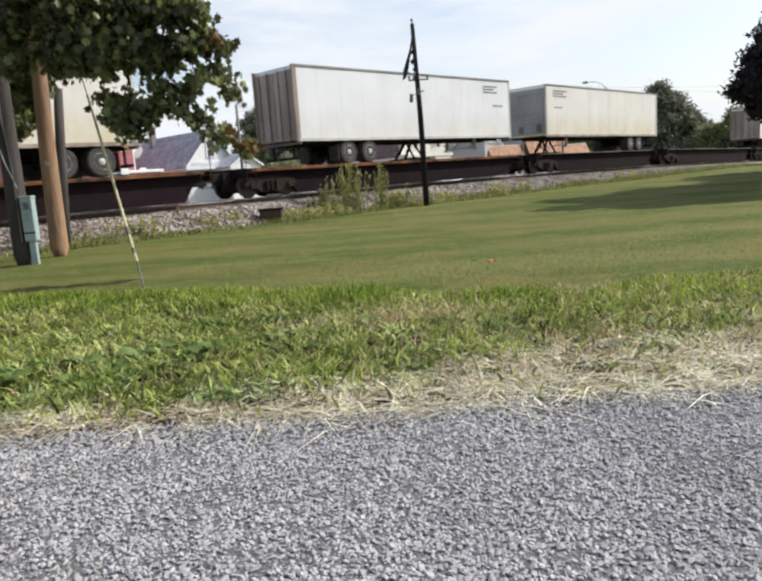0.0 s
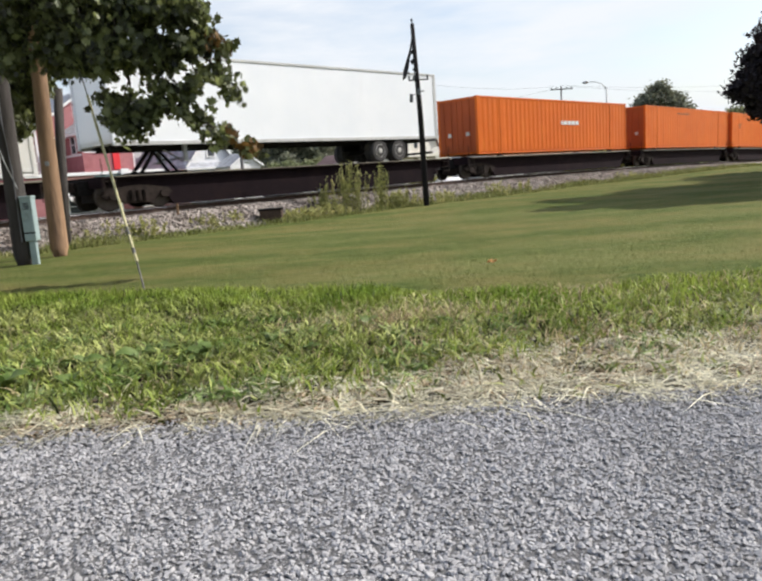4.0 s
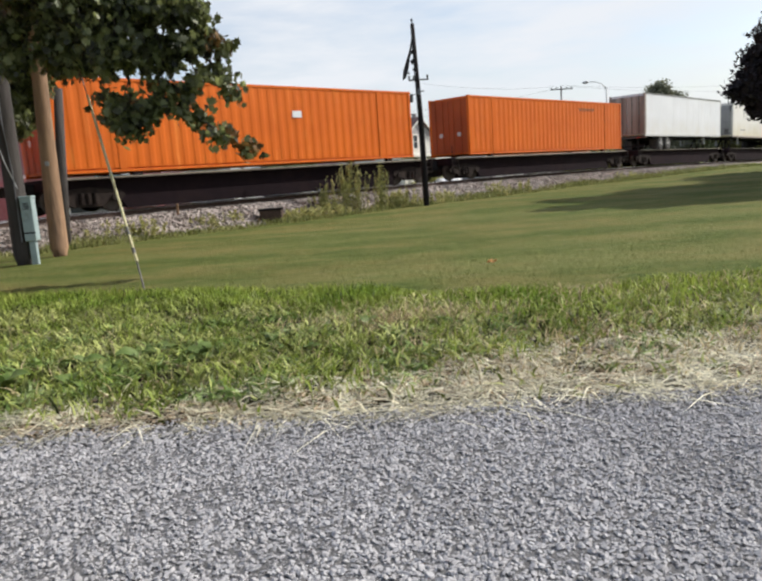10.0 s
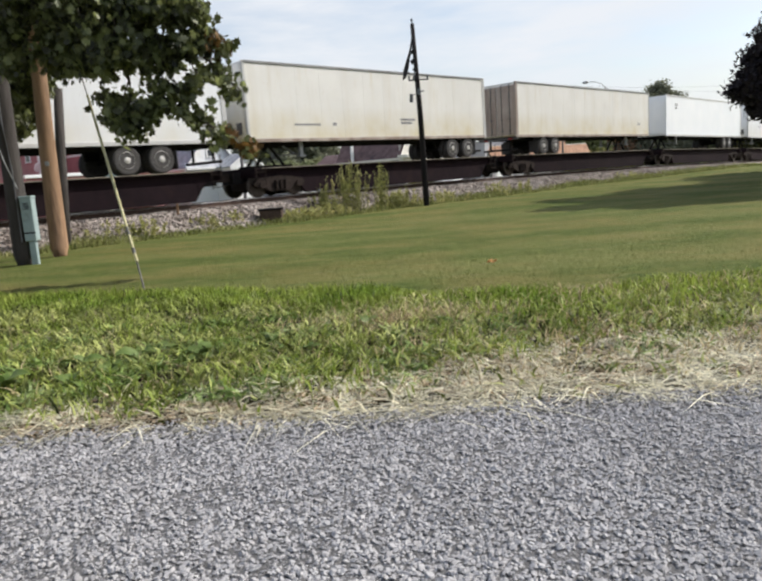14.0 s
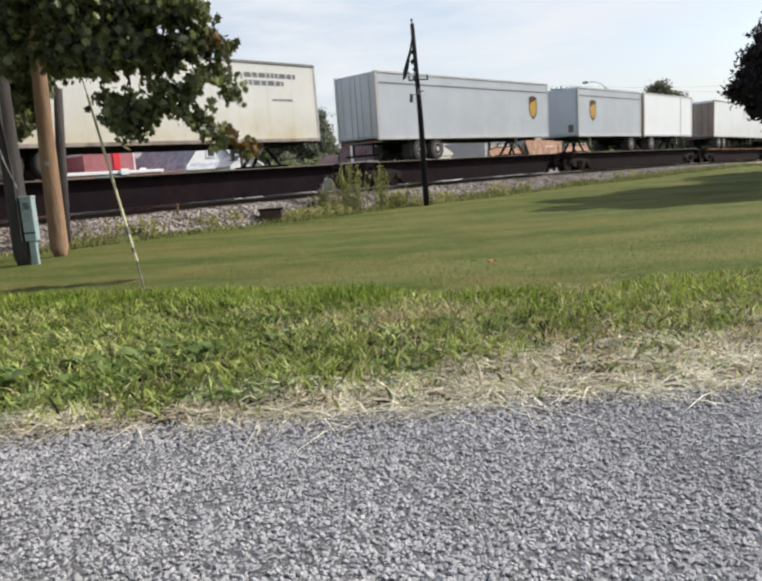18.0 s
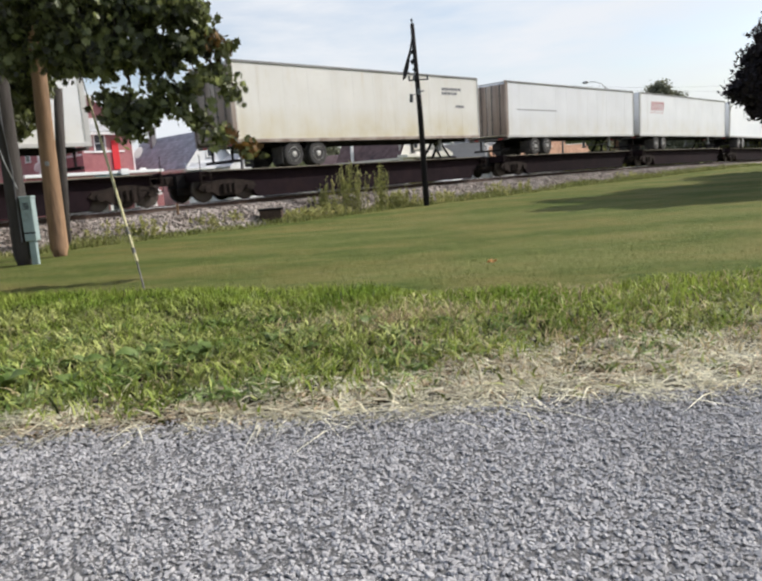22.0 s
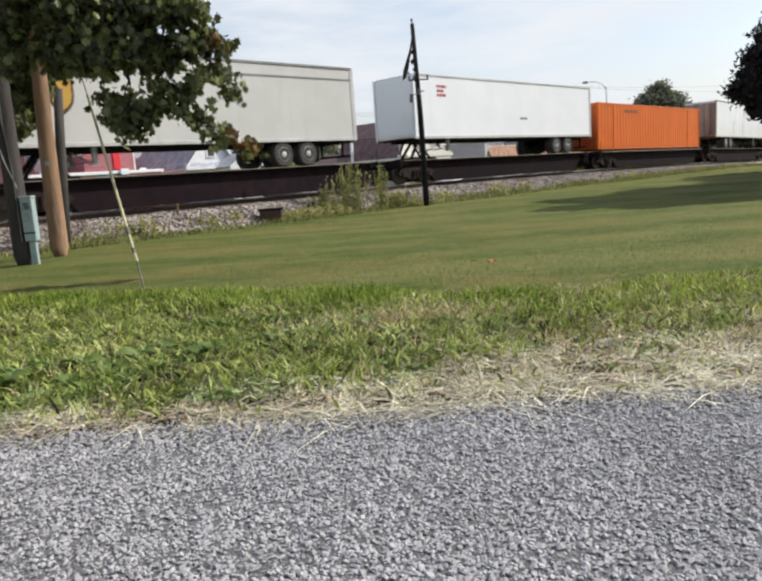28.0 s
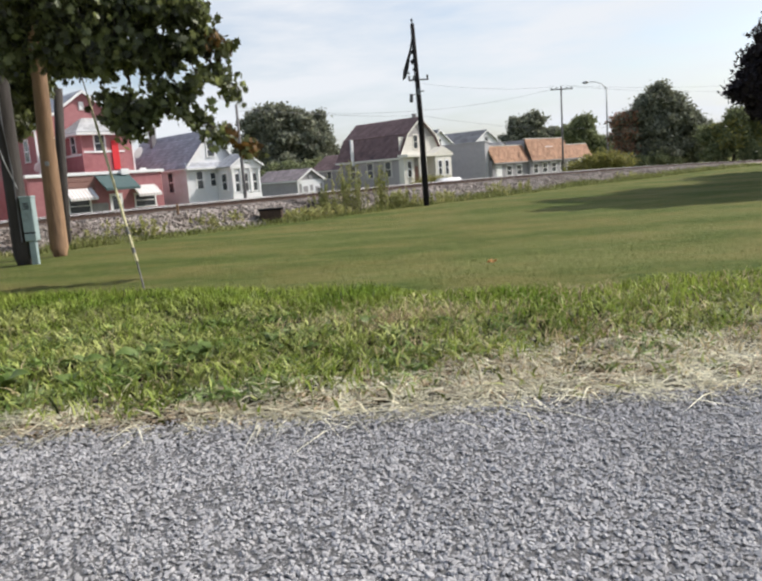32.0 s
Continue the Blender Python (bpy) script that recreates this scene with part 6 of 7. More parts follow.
# ---- the street beyond the railway ----
PAINTS = {
    "white_siding": surface("white_siding", (0.74, 0.75, 0.76), (0.80, 0.81, 0.82), 3, 0.6, stain=(0.62, 0.62, 0.6), stain_scale=0.6, bump=0.1),
    "red_siding": surface("red_siding", (0.35, 0.135, 0.145), (0.43, 0.185, 0.19), 3, 0.7, stain=(0.29, 0.10, 0.105), stain_scale=0.6, bump=0.1),
    "red_banner": surface("red_cloth", (0.62, 0.02, 0.03), (0.68, 0.03, 0.04), 3, 0.6, bump=0.05),
    "taupe": surface("taupe_siding", (0.33, 0.31, 0.31), (0.39, 0.37, 0.37), 3, 0.7, stain=(0.28, 0.26, 0.26), stain_scale=0.5, bump=0.1),
    "grey_wall": surface("grey_wall", (0.30, 0.29, 0.30), (0.36, 0.35, 0.36), 3, 0.7, stain=(0.25, 0.24, 0.25), stain_scale=0.5, bump=0.1),
    "pale_wall": surface("pale_grey_wall", (0.44, 0.435, 0.455), (0.52, 0.515, 0.53), 3, 0.7, stain=(0.38, 0.375, 0.39), stain_scale=0.5, bump=0.1),
    "grey_brick": surface("grey_chimney", (0.17, 0.16, 0.165), (0.24, 0.23, 0.235), 9, 0.9, bump=0.4),
    "cream_trim": surface("cream_trim", (0.66, 0.64, 0.57), (0.72, 0.70, 0.63), 3, 0.6, bump=0.05),
    "white_trim": surface("white_trim", (0.78, 0.78, 0.77), (0.82, 0.82, 0.81), 3, 0.55, bump=0.03),
    "grey_shingle": surface("grey_shingle", (0.36, 0.375, 0.41), (0.46, 0.475, 0.51), 8, 0.9, stain=(0.27, 0.28, 0.31), stain_scale=0.8, bump=0.4, island=0.2),
    "slate_shingle": surface("slate_shingle", (0.13, 0.135, 0.145), (0.19, 0.195, 0.205), 8, 0.9, stain=(0.10, 0.10, 0.11), stain_scale=0.8, bump=0.4, island=0.2),
    "mauve_shingle": surface("mauve_shingle", (0.27, 0.225, 0.225), (0.35, 0.295, 0.295), 8, 0.9, stain=(0.21, 0.175, 0.175), stain_scale=0.8, bump=0.4, island=0.2),
    "brown_shingle": surface("brown_shingle", (0.15, 0.095, 0.095), (0.20, 0.13, 0.125), 8, 0.9, stain=(0.11, 0.075, 0.075), stain_scale=0.8, bump=0.4, island=0.2),
    "rust_shingle": surface("rust_shingle", (0.34, 0.19, 0.12), (0.42, 0.25, 0.16), 6, 0.9, stain=(0.27, 0.15, 0.10), stain_scale=0.8, bump=0.4, island=0.25),
    "pane": surface("dark_pane", (0.03, 0.035, 0.04), (0.06, 0.065, 0.075), 2, 0.12, bump=0, gloss=0.6),
    "green_awning": surface("green_awning", (0.055, 0.095, 0.095), (0.075, 0.12, 0.115), 5, 0.8, bump=0.1),
    "awning_white": surface("awning_white", (0.66, 0.66, 0.64), (0.74, 0.74, 0.72), 5, 0.7, bump=0.05),
    "awning_red": surface("awning_stripe", (0.5, 0.42, 0.39), (0.54, 0.46, 0.42), 5, 0.7, bump=0.05),
    "brick": surface("chimney_brick", (0.22, 0.12, 0.10), (0.30, 0.17, 0.14), 9, 0.9, bump=0.4),
    "bay_shingle": surface("pale_roof_shingle", (0.42, 0.42, 0.42), (0.52, 0.52, 0.51), 6, 0.8, stain=(0.33, 0.33, 0.33), stain_scale=1.2, bump=0.3, island=0.15),
    "stone": surface("foundation", (0.24, 0.23, 0.22), (0.32, 0.31, 0.30), 4, 0.9, bump=0.4),
    "tarmac": surface("street_tarmac", (0.07, 0.07, 0.072), (0.11, 0.11, 0.112), 4, 0.9, bump=0.2),
    "concrete": surface("kerb_concrete", (0.36, 0.35, 0.33), (0.44, 0.43, 0.41), 4, 0.9, bump=0.2),
    "car_white": surface("car_white", (0.75, 0.76, 0.78), (0.8, 0.81, 0.82), 2, 0.25, bump=0),
    "car_glass": surface("car_glass", (0.02, 0.022, 0.025), (0.035, 0.037, 0.04), 2, 0.08, bump=0),
}
STREET = Matrix.Translation((0, 33, 0)) @ Matrix.Rotation(0.78, 4, "Z")


def at_street(u, off, z=None):
    """A pose on the street side: u metres along, off metres beyond the track, facing the track with -y."""
    p = STREET @ Vector((u, off, 0))
    return Matrix.Translation((p.x, p.y, low(p.x, p.y) if z is None else z)) @ Matrix.Rotation(0.78, 4, "Z")


def window(parent, x, z, w, h, y, face="front", trim="white_trim", name="window"):
    """A sash window: frame, sill, meeting rail and two panes, a little proud of the wall."""
    def turned(dims):
        x0, x1, y0, y1, z0, z1 = dims
        return dims if face == "front" else (y0, y1, x0, x1, z0, z1)
    d = 0.05
    s = 1
    f = 0.11
    fr = part(name, boxes(*[turned(q) for q in ((x - w / 2 - f, x - w / 2, y - d, y + 0.02, z, z + h), (x + w / 2, x + w / 2 + f, y - d, y + 0.02, z, z + h), (x - w / 2 - f, x + w / 2 + f, y - d - 0.01, y + 0.02, z + h, z + h + f * 1.3), (x - w / 2, x + w / 2, y - d + 0.01, y + 0.02, z + h * 0.48, z + h * 0.53))]), PAINTS[trim], parent)
    part("sill", boxes(turned((x - w / 2 - f - 0.04, x + w / 2 + f + 0.04, y - d - 0.05, y + 0.02, z - 0.07, z))), PAINTS[trim], fr)
    for z0, z1 in ((z, z + h * 0.48), (z + h * 0.53, z + h)):
        part("pane", boxes(turned((x - w / 2, x + w / 2, y - 0.036, y + 0.01, z0, z1))), PAINTS["pane"], fr)
    return fr


def siding(parent, x0, x1, z0, z1, y, material, face="front", step=0.2):
    """Horizontal boards as thin laps."""
    bm = bmesh.new()
    z = z0
    while z < z1 - 0.02:
        t = min(z + step, z1)
        q = (x0, x1, y - 0.022, y - 0.002, z, t - 0.03)
        box(bm, *(q if face == "front" else (q[2], q[3], q[0], q[1], q[4], q[5])))
        z = t
    return part("siding", bm, material, parent)


def shingle_slope(parent, a, b, c, d, material, rows, cols, name="roof", thick=0.07):
    """A roof slope with corners a, b (eave) and d, c (ridge), laid in overlapping courses of shingles."""
    a, b, c, d = (Vector(v) for v in (a, b, c, d))
    n = (b - a).cross(d - a).normalized()
    if n.z < 0:
        n = -n
    bm = bmesh.new()
    corners = [bm.verts.new(v + n * o) for o in (-thick, 0.0) for v in (a, b, c, d)]
    for q in ((0, 1, 2, 3), (7, 6, 5, 4), (0, 4, 5, 1), (1, 5, 6, 2), (2, 6, 7, 3), (3, 7, 4, 0)):
        bm.faces.new([corners[i] for i in q])
    for r in range(rows):
        t0, t1 = r / rows, min(1.0, (r + 1.12) / rows)
        for k in range(cols):
            shift = (r % 2) * 0.5 / cols
            u0, u1 = max(0, k / cols + shift), min(1, (k + 0.94) / cols + shift)
            if u1 - u0 < 0.2 / cols:
                continue
            p = [a.lerp(b, u0).lerp(d.lerp(c, u0), t0), a.lerp(b, u1).lerp(d.lerp(c, u1), t0), a.lerp(b, u1).lerp(d.lerp(c, u1), t1), a.lerp(b, u0).lerp(d.lerp(c, u0), t1)]
            lift = (0.035, 0.035, 0.012, 0.012)
            top = [bm.verts.new(v + n * l) for v, l in zip(p, lift)]
            bm.faces.new(top)
            base = [bm.verts.new(v + n * 0.002) for v in p[:2]]
            bm.faces.new((base[0], base[1], top[1], top[0]))
    bmesh.ops.recalc_face_normals(bm, faces=bm.faces[:])
    return part(name, bm, material, parent)


def gable_block(t, x0, x1, y0, y1, z0, eave, ridge, wall, roof, trim="white_trim", over=0.3, courses=10, cols=18, name="wall"):
    """A block with its gable to the street: ridge runs back. Walls are one solid shell with a pointed front and back."""
    xm = (x0 + x1) / 2
    bm = bmesh.new()
    prism(bm, [(x0, z0), (x1, z0), (x1, eave), (xm, ridge), (x0, eave)], y0, y1)
    part(name, bm, PAINTS[wall], t)
    k = (ridge - eave) / (xm - x0)
    e = eave - k * over
    ya, yb = y0 - over, y1 + over
    up = 0.10
    shingle_slope(t, (x0 - over, yb, e + up), (x0 - over, ya, e + up), (xm, ya, ridge + up), (xm, yb, ridge + up), PAINTS[roof], courses, cols)
    shingle_slope(t, (x1 + over, ya, e + up), (x1 + over, yb, e + up), (xm, yb, ridge + up), (xm, ya, ridge + up), PAINTS[roof], courses, cols)
    for xa, xb in ((x0 - over, xm), (x1 + over, xm)):
        bm = bmesh.new()
        s = 1 if xb > xa else -1
        pts = [(xa, e - 0.12), (xb, ridge - 0.12), (xb, ridge + up), (xa, e + up)]
        prism(bm, pts, ya - 0.03, ya)
        part("barge_board", bm, PAINTS[trim], t)
    for x in (x0 - over, x1 + over):
        part("gutter", boxes((x - 0.06, x + 0.06, ya, yb, e - 0.06, e + 0.06)), PAINTS[trim], t)
    siding(t, x0 + 0.06, x1 - 0.06, z0 + 0.5, eave, y0, PAINTS[wall])
    siding(t, y0 + 0.06, y1 - 0.06, z0 + 0.5, eave, x0, PAINTS[wall], "side")
    for x in (x0, x1):
        part("corner_board", boxes((x - 0.07, x + 0.07, y0 - 0.03, y0 + 0.07, z0, eave)), PAINTS[trim], t)


BASE = -1.1      # the street's ground


def white_house():
    t = tagged(empty("house", at_street(0, 26.0, 0)), "small white clapboard house with a grey shingle roof", "house", "houses along the street")
    gable_block(t, 5.75, 10.3, 0, 10.5, BASE, 2.9, 5.45, "white_siding", "grey_shingle", courses=12, cols=22)
    window(t, 8.02, 3.5, 0.6, 1.05, 0)
    window(t, 6.8, 1.05, 0.5, 1.3, 0)
    window(t, 8.0, 1.2, 0.45, 1.0, 0)
    window(t, 2.5, 0.9, 0.7, 1.5, 5.75, "side")
    window(t, 6.0, 0.9, 0.7, 1.5, 5.75, "side")
    # a shingled skirt between the storeys
    shingle_slope(t, (5.5, -0.45, 2.62), (10.5, -0.45, 2.62), (10.4, 0.02, 3.05), (5.6, 0.02, 3.05), PAINTS["grey_shingle"], 3, 22, "skirt_roof")
    part("skirt_fascia", boxes((5.5, 10.5, -0.47, -0.42, 2.5, 2.64)), PAINTS["white_trim"], t)
    # closed-in porch with columns and a pediment
    part("porch_wall", boxes((8.35, 10.9, -2.1, 0.0, BASE, 2.5)), PAINTS["white_siding"], t)
    part("porch_base", boxes((8.25, 11.0, -2.2, -2.06, BASE, 0.45), bevel=0.02), PAINTS["white_trim"], t)
    for x in (8.4, 9.2, 10.05, 10.85):
        part("porch_post", boxes((x - 0.09, x + 0.09, -2.22, -2.06, 0.45, 2.35), (x - 0.14, x + 0.14, -2.25, -2.04, 2.1, 2.35), bevel=0.015), PAINTS["white_trim"], t)
    for x in (8.8, 9.62, 10.45):
        window(t, x, 0.62, 0.36, 1.35, -2.1, name="porch_window")
    window(t, -1.1, 0.8, 0.6, 1.2, 8.35, "side", name="porch_window")
    part("porch_beam", boxes((8.2, 11.05, -2.28, 0.0, 2.35, 2.62), bevel=0.015), PAINTS["white_trim"], t)
    bm = bmesh.new()
    prism(bm, [(8.2, 2.62), (11.05, 2.62), (9.62, 3.5)], -2.25, -0.2)
    part("porch_gable", bm, PAINTS["white_siding"], t)
    for a, b, c, d in (((8.05, -0.2, 2.55), (8.05, -2.45, 2.55), (9.62, -2.45, 3.56), (9.62, -0.2, 3.56)), ((11.2, -2.45, 2.55), (11.2, -0.2, 2.55), (9.62, -0.2, 3.56), (9.62, -2.45, 3.56))):
        shingle_slope(t, a, b, c, d, PAINTS["grey_shingle"], 4, 8, "porch_roof")
    for xa in (8.05, 11.2):
        bm = bmesh.new()
        prism(bm, [(xa, 2.45), (9.62, 3.44), (9.62, 3.58), (xa, 2.6)], -2.5, -2.45)
        part("porch_rake", bm, PAINTS["white_trim"], t)
    part("porch_step", boxes((8.9, 10.3, -2.9, -2.2, BASE, -0.6), bevel=0.02), PAINTS["concrete"], t)
    part("chimney", boxes((7.2, 7.65, 7.6, 8.05, 4.2, 6.4), (7.15, 7.7, 7.55, 8.1, 6.3, 6.45), bevel=0.02), PAINTS["grey_brick"], t)


def red_house():
    t = tagged(empty("house", at_street(0, 26.0, 0)), "red two-storey house with a shop front and awnings", "house", "houses along the street")
    part("shop_wall", boxes((-6.0, 3.6, 0, 8, BASE, 2.6)), PAINTS["red_siding"], t)
    siding(t, -5.9, 3.5, BASE + 0.4, 2.45, 0, PAINTS["red_siding"])
    part("shop_cornice", boxes((-6.15, 3.75, -0.18, 0.1, 2.5, 2.72), bevel=0.02), PAINTS["white_trim"], t)
    gable_block(t, -3.2, 4.1, 5, 14, 2.6, 6.2, 8.85, "red_siding", "grey_shingle", courses=9, cols=18, over=0.35, name="upper_wall")
    part("gable_vent", boxes((0.22, 0.6, 4.93, 5.0, 7.5, 8.1), bevel=0.02), PAINTS["white_trim"], t)
    # jutting upper room with a shed roof
    bm = bmesh.new()
    prism(bm, [(-1.2, 2.6), (2.65, 2.6), (1.5, 5.6), (-1.2, 5.6)], 2, 5)
    part("bay_wall", bm, PAINTS["red_siding"], t)
    siding(t, -1.1, 1.45, 2.7, 5.5, 2, PAINTS["red_siding"])
    siding(t, 2.05, 4.95, 2.7, 5.5, -1.2, PAINTS["red_siding"], "side")
    part("bay_belt", boxes((-1.25, 1.95, 1.95, 2.0, 4.15, 4.28)), PAINTS["white_trim"], t)
    part("bay_belt", boxes((-1.26, -1.2, 1.95, 5, 3.98, 4.12)), PAINTS["white_trim"], t)
    for x in (-1.2, 1.35):
        part("corner_board", boxes((x - 0.06, x + 0.06, 1.94, 2.06, 2.6, 5.5)), PAINTS["red_siding"], t)
    # hipped roof of the jutting room, over a boxed eave
    shingle_slope(t, (-1.7, 1.5, 5.6), (2.3, 1.5, 5.6), (2.3, 5.0, 6.9), (0.3, 5.0, 6.9), PAINTS["bay_shingle"], 6, 12, "bay_roof")
    shingle_slope(t, (-1.7, 5.0, 5.6), (-1.7, 1.5, 5.6), (0.3, 4.9, 6.9), (0.3, 5.0, 6.9), PAINTS["bay_shingle"], 6, 8, "bay_roof")
    part("bay_eave", boxes((-1.7, 2.3, 1.5, 5.0, 5.38, 5.58), bevel=0.02), PAINTS["white_trim"], t)
    # stone footing under the shop window, and the long white sign board over the canopy
    part("shop_footing", boxes((-3.4, -0.75, -0.12, 0.0, BASE, 0.55), bevel=0.02), PAINTS["stone"], t)
    # brown brick courses, also standing in for the shade left of the canopy
    for k in range(5):
        part("brick_shade_course", boxes((-4.6, -1.55, -0.10 - 0.004 * (k % 2), 0.0, 0.58 + 0.38 * k, 0.93 + 0.38 * k), bevel=0.01), PAINTS["brick"], t, "brown brick facing that stands in for shade")
    part("shop_sign", boxes((0.35, 0.95, -0.35, -0.25, 2.42, 2.85), bevel=0.01), PAINTS["white_trim"], t, "small white sign board")
    window(t, 3.4, 4.2, 0.7, 1.2, -1.2, "side")
    window(t, 0.1, 4.2, 0.7, 1.2, 2)
    window(t, -2.2, 3.9, 0.7, 1.5, 5)
    window(t, 7.0, 3.9, 0.8, 1.5, -3.2, "side")
    part("banner", boxes((0.95, 1.45, 1.9, 1.97, 2.9, 5.0)), PAINTS["red_banner"], t, "bright red hanging banner")
    # shop awnings and door
    for x0, x1, mat, top, drop in ((-1.5, 1.0, "green_awning", 2.5, 0.95), (-3.7, -1.8, "awning_white", 1.7, 0.7), (1.2, 2.95, "awning_white", 1.65, 0.65)):
        bm = bmesh.new()
        out = 1.7 if mat == "green_awning" else 1.0
        vs = [bm.verts.new(p) for p in ((x0, 0, top), (x1, 0, top), (x1, -out, top - drop), (x0, -out, top - drop), (x0, 0, top - 0.05), (x1, 0, top - 0.05), (x1, -out, top - drop - 0.18), (x0, -out, top - drop - 0.18))]
        for q in ((0, 3, 2, 1), (3, 7, 6, 2), (4, 5, 6, 7), (0, 4, 7, 3), (1, 2, 6, 5)):
            bm.faces.new([vs[i] for i in q])
        aw = part("awning", bm, PAINTS[mat], t, "green cloth awning" if mat == "green_awning" else "white awning with red stripes")
        if mat == "awning_white":
            k = x0 + 0.12
            while k < x1 - 0.1:
                bm = bmesh.new()
                vs = [bm.verts.new(p) for p in ((k, 0.0, top + 0.006), (k + 0.09, 0.0, top + 0.006), (k + 0.09, -1.0, top - drop + 0.006), (k, -1.0, top - drop + 0.006), (k, -1.006, top - drop - 0.17), (k + 0.09, -1.006, top - drop - 0.17))]
                bm.faces.new((vs[0], vs[3], vs[2], vs[1]))
                bm.faces.new((vs[3], vs[4], vs[5], vs[2]))
                part("stripe", bm, PAINTS["awning_red"], aw)
                k += 0.24
    part("door", boxes((-0.6, 0.35, -0.05, 0.02, BASE, 1.15)), PAINTS["white_trim"], t)
    part("door_pane", boxes((-0.4, 0.15, -0.06, -0.04, 0.0, 0.95)), PAINTS["pane"], t)
    window(t, 2.1, 0.1, 1.5, 0.85, 0)
    window(t, -2.8, 0.0, 1.4, 0.9, -0.11)
    part("wall_lamp_box", boxes((1.9, 2.4, -0.1, 0, 2.55, 2.85)), PAINTS["white_trim"], t)
    for x, y, z in ((4.75, 5.9, 4.25), (-3.55, 4.8, 3.4)):
        bm = bmesh.new()
        disc(bm, (0, 0, 0), "y", 0.5 if x > 0 else 0.4, 0.06, 16, 0.4)
        rod(bm, (0, 0.03, 0), (-0.6 if x > 0 else 0.35, 0.35, -0.15), 0.03, seg=6)
        dish = part("satellite_dish", bm, PAINTS["white_trim"], t, "white satellite dish")
        dish.location, dish.rotation_euler = (x, y - 0.5, z), (0.5, 0, 0.5)
    part("chimney", boxes((2.2, 2.7, 9.5, 10.0, 7.0, 8.6), bevel=0.02), PAINTS["brick"], t)


def taupe_house():
    """A gambrel-roofed house, its gable to the street."""
    t = tagged(empty("house", at_street(0, 26.0, 0)), "taupe house with a brown gambrel roof and cream trim", "house", "houses along the street")
    x0, x1, xm, back = 29.6, 36.0, 32.8, 8.9
    wall = [(x0, BASE), (x1, BASE), (x1, 2.95), (34.95, 4.8), (xm, 6.55), (30.65, 4.8), (x0, 2.95)]
    bm = bmesh.new()
    prism(bm, wall, 0, back)
    part("wall", bm, PAINTS["taupe"], t)
    siding(t, 0.06, back - 0.06, BASE + 0.4, 2.85, x0, PAINTS["taupe"], "side")
    siding(t, x0 + 0.06, x1 - 0.06, 2.95, 4.7, 0, PAINTS["cream_trim"], "front", 0.22)
    for side in (-1, 1):
        e, k = xm + side * 3.5, xm + side * 2.15
        for (xa, za), (xb, zb), rows in (((e, 2.62), (k, 4.92), 7), ((k, 4.92), (xm, 6.68), 7)):
            ya, yb = (-0.35, back + 0.3) if side > 0 else (back + 0.3, -0.35)
            shingle_slope(t, (xa, ya, za), (xa, yb, za), (xb, yb, zb), (xb, ya, zb), PAINTS["brown_shingle"], rows, 20)
            bm = bmesh.new()
            prism(bm, [(xa, za - 0.2), (xb, zb - 0.2), (xb, zb), (xa, za)], -0.4, -0.36)
            part("barge_board", bm, PAINTS["cream_trim"], t)
        part("eave_board", boxes((e - 0.06, e + 0.06, -0.35, back + 0.3, 2.45, 2.64)), PAINTS["cream_trim"], t)
        part("break_trim", boxes((k - 0.05, k + 0.05, -0.35, back + 0.3, 4.9, 4.99)), PAINTS["brown_shingle"], t)
    gable_block(t, 30.4, 35.2, back, 14.4, BASE, 2.1, 3.6, "taupe", "brown_shingle", "cream_trim", courses=5, cols=10, name="rear_wall")
    # two front bays with the porch between them
    part("front_bay", boxes((29.45, 31.0, -0.7, 0.0, BASE, 2.75), bevel=0.02), PAINTS["cream_trim"], t)
    part("front_bay", boxes((33.6, 36.2, -1.3, 0.0, BASE, 2.6), bevel=0.02), PAINTS["cream_trim"], t)
    window(t, 30.25, 0.7, 0.55, 1.5, -0.7, trim="white_trim")
    window(t, 34.3, 0.7, 0.5, 1.4, -1.3, trim="white_trim")
    window(t, 35.4, 0.7, 0.5, 1.4, -1.3, trim="white_trim")
    window(t, 32.15, 3.5, 0.6, 1.3, 0, trim="cream_trim")
    window(t, 33.35, 3.5, 0.6, 1.3, 0, trim="cream_trim")
    for y in (1.6, 4.2, 6.8):
        window(t, y, 0.85, 0.75, 1.45, 29.6, "side", "cream_trim")
    window(t, 11.6, 1.1, 0.6, 0.7, 30.4, "side", "cream_trim")
    part("porch_floor", boxes((31.0, 33.6, -1.3, 0, BASE, -0.4)), PAINTS["taupe"], t)
    part("porch_beam", boxes((29.3, 36.4, -1.4, 0.0, 2.6, 2.9), bevel=0.02), PAINTS["cream_trim"], t)
    for x in (31.2, 32.2):
        part("porch_post", boxes((x - 0.09, x + 0.09, -1.3, -1.12, -0.4, 2.6), bevel=0.02), PAINTS["cream_trim"], t)
    part("door", boxes((31.6, 32.5, -0.05, 0.0, -0.4, 1.7)), PAINTS["brick"], t)
    window(t, 33.1, 0.7, 0.5, 1.3, 0, trim="cream_trim")
    bm = bmesh.new()
    prism(bm, [(33.5, 2.9), (36.3, 2.9), (34.9, 3.55)], -1.42, -0.1)
    part("porch_gable", bm, PAINTS["cream_trim"], t)
    part("vent_pipe", boxes((29.15, 29.4, 6.3, 6.55, 2.2, 4.9)), PAINTS["white_trim"], t)
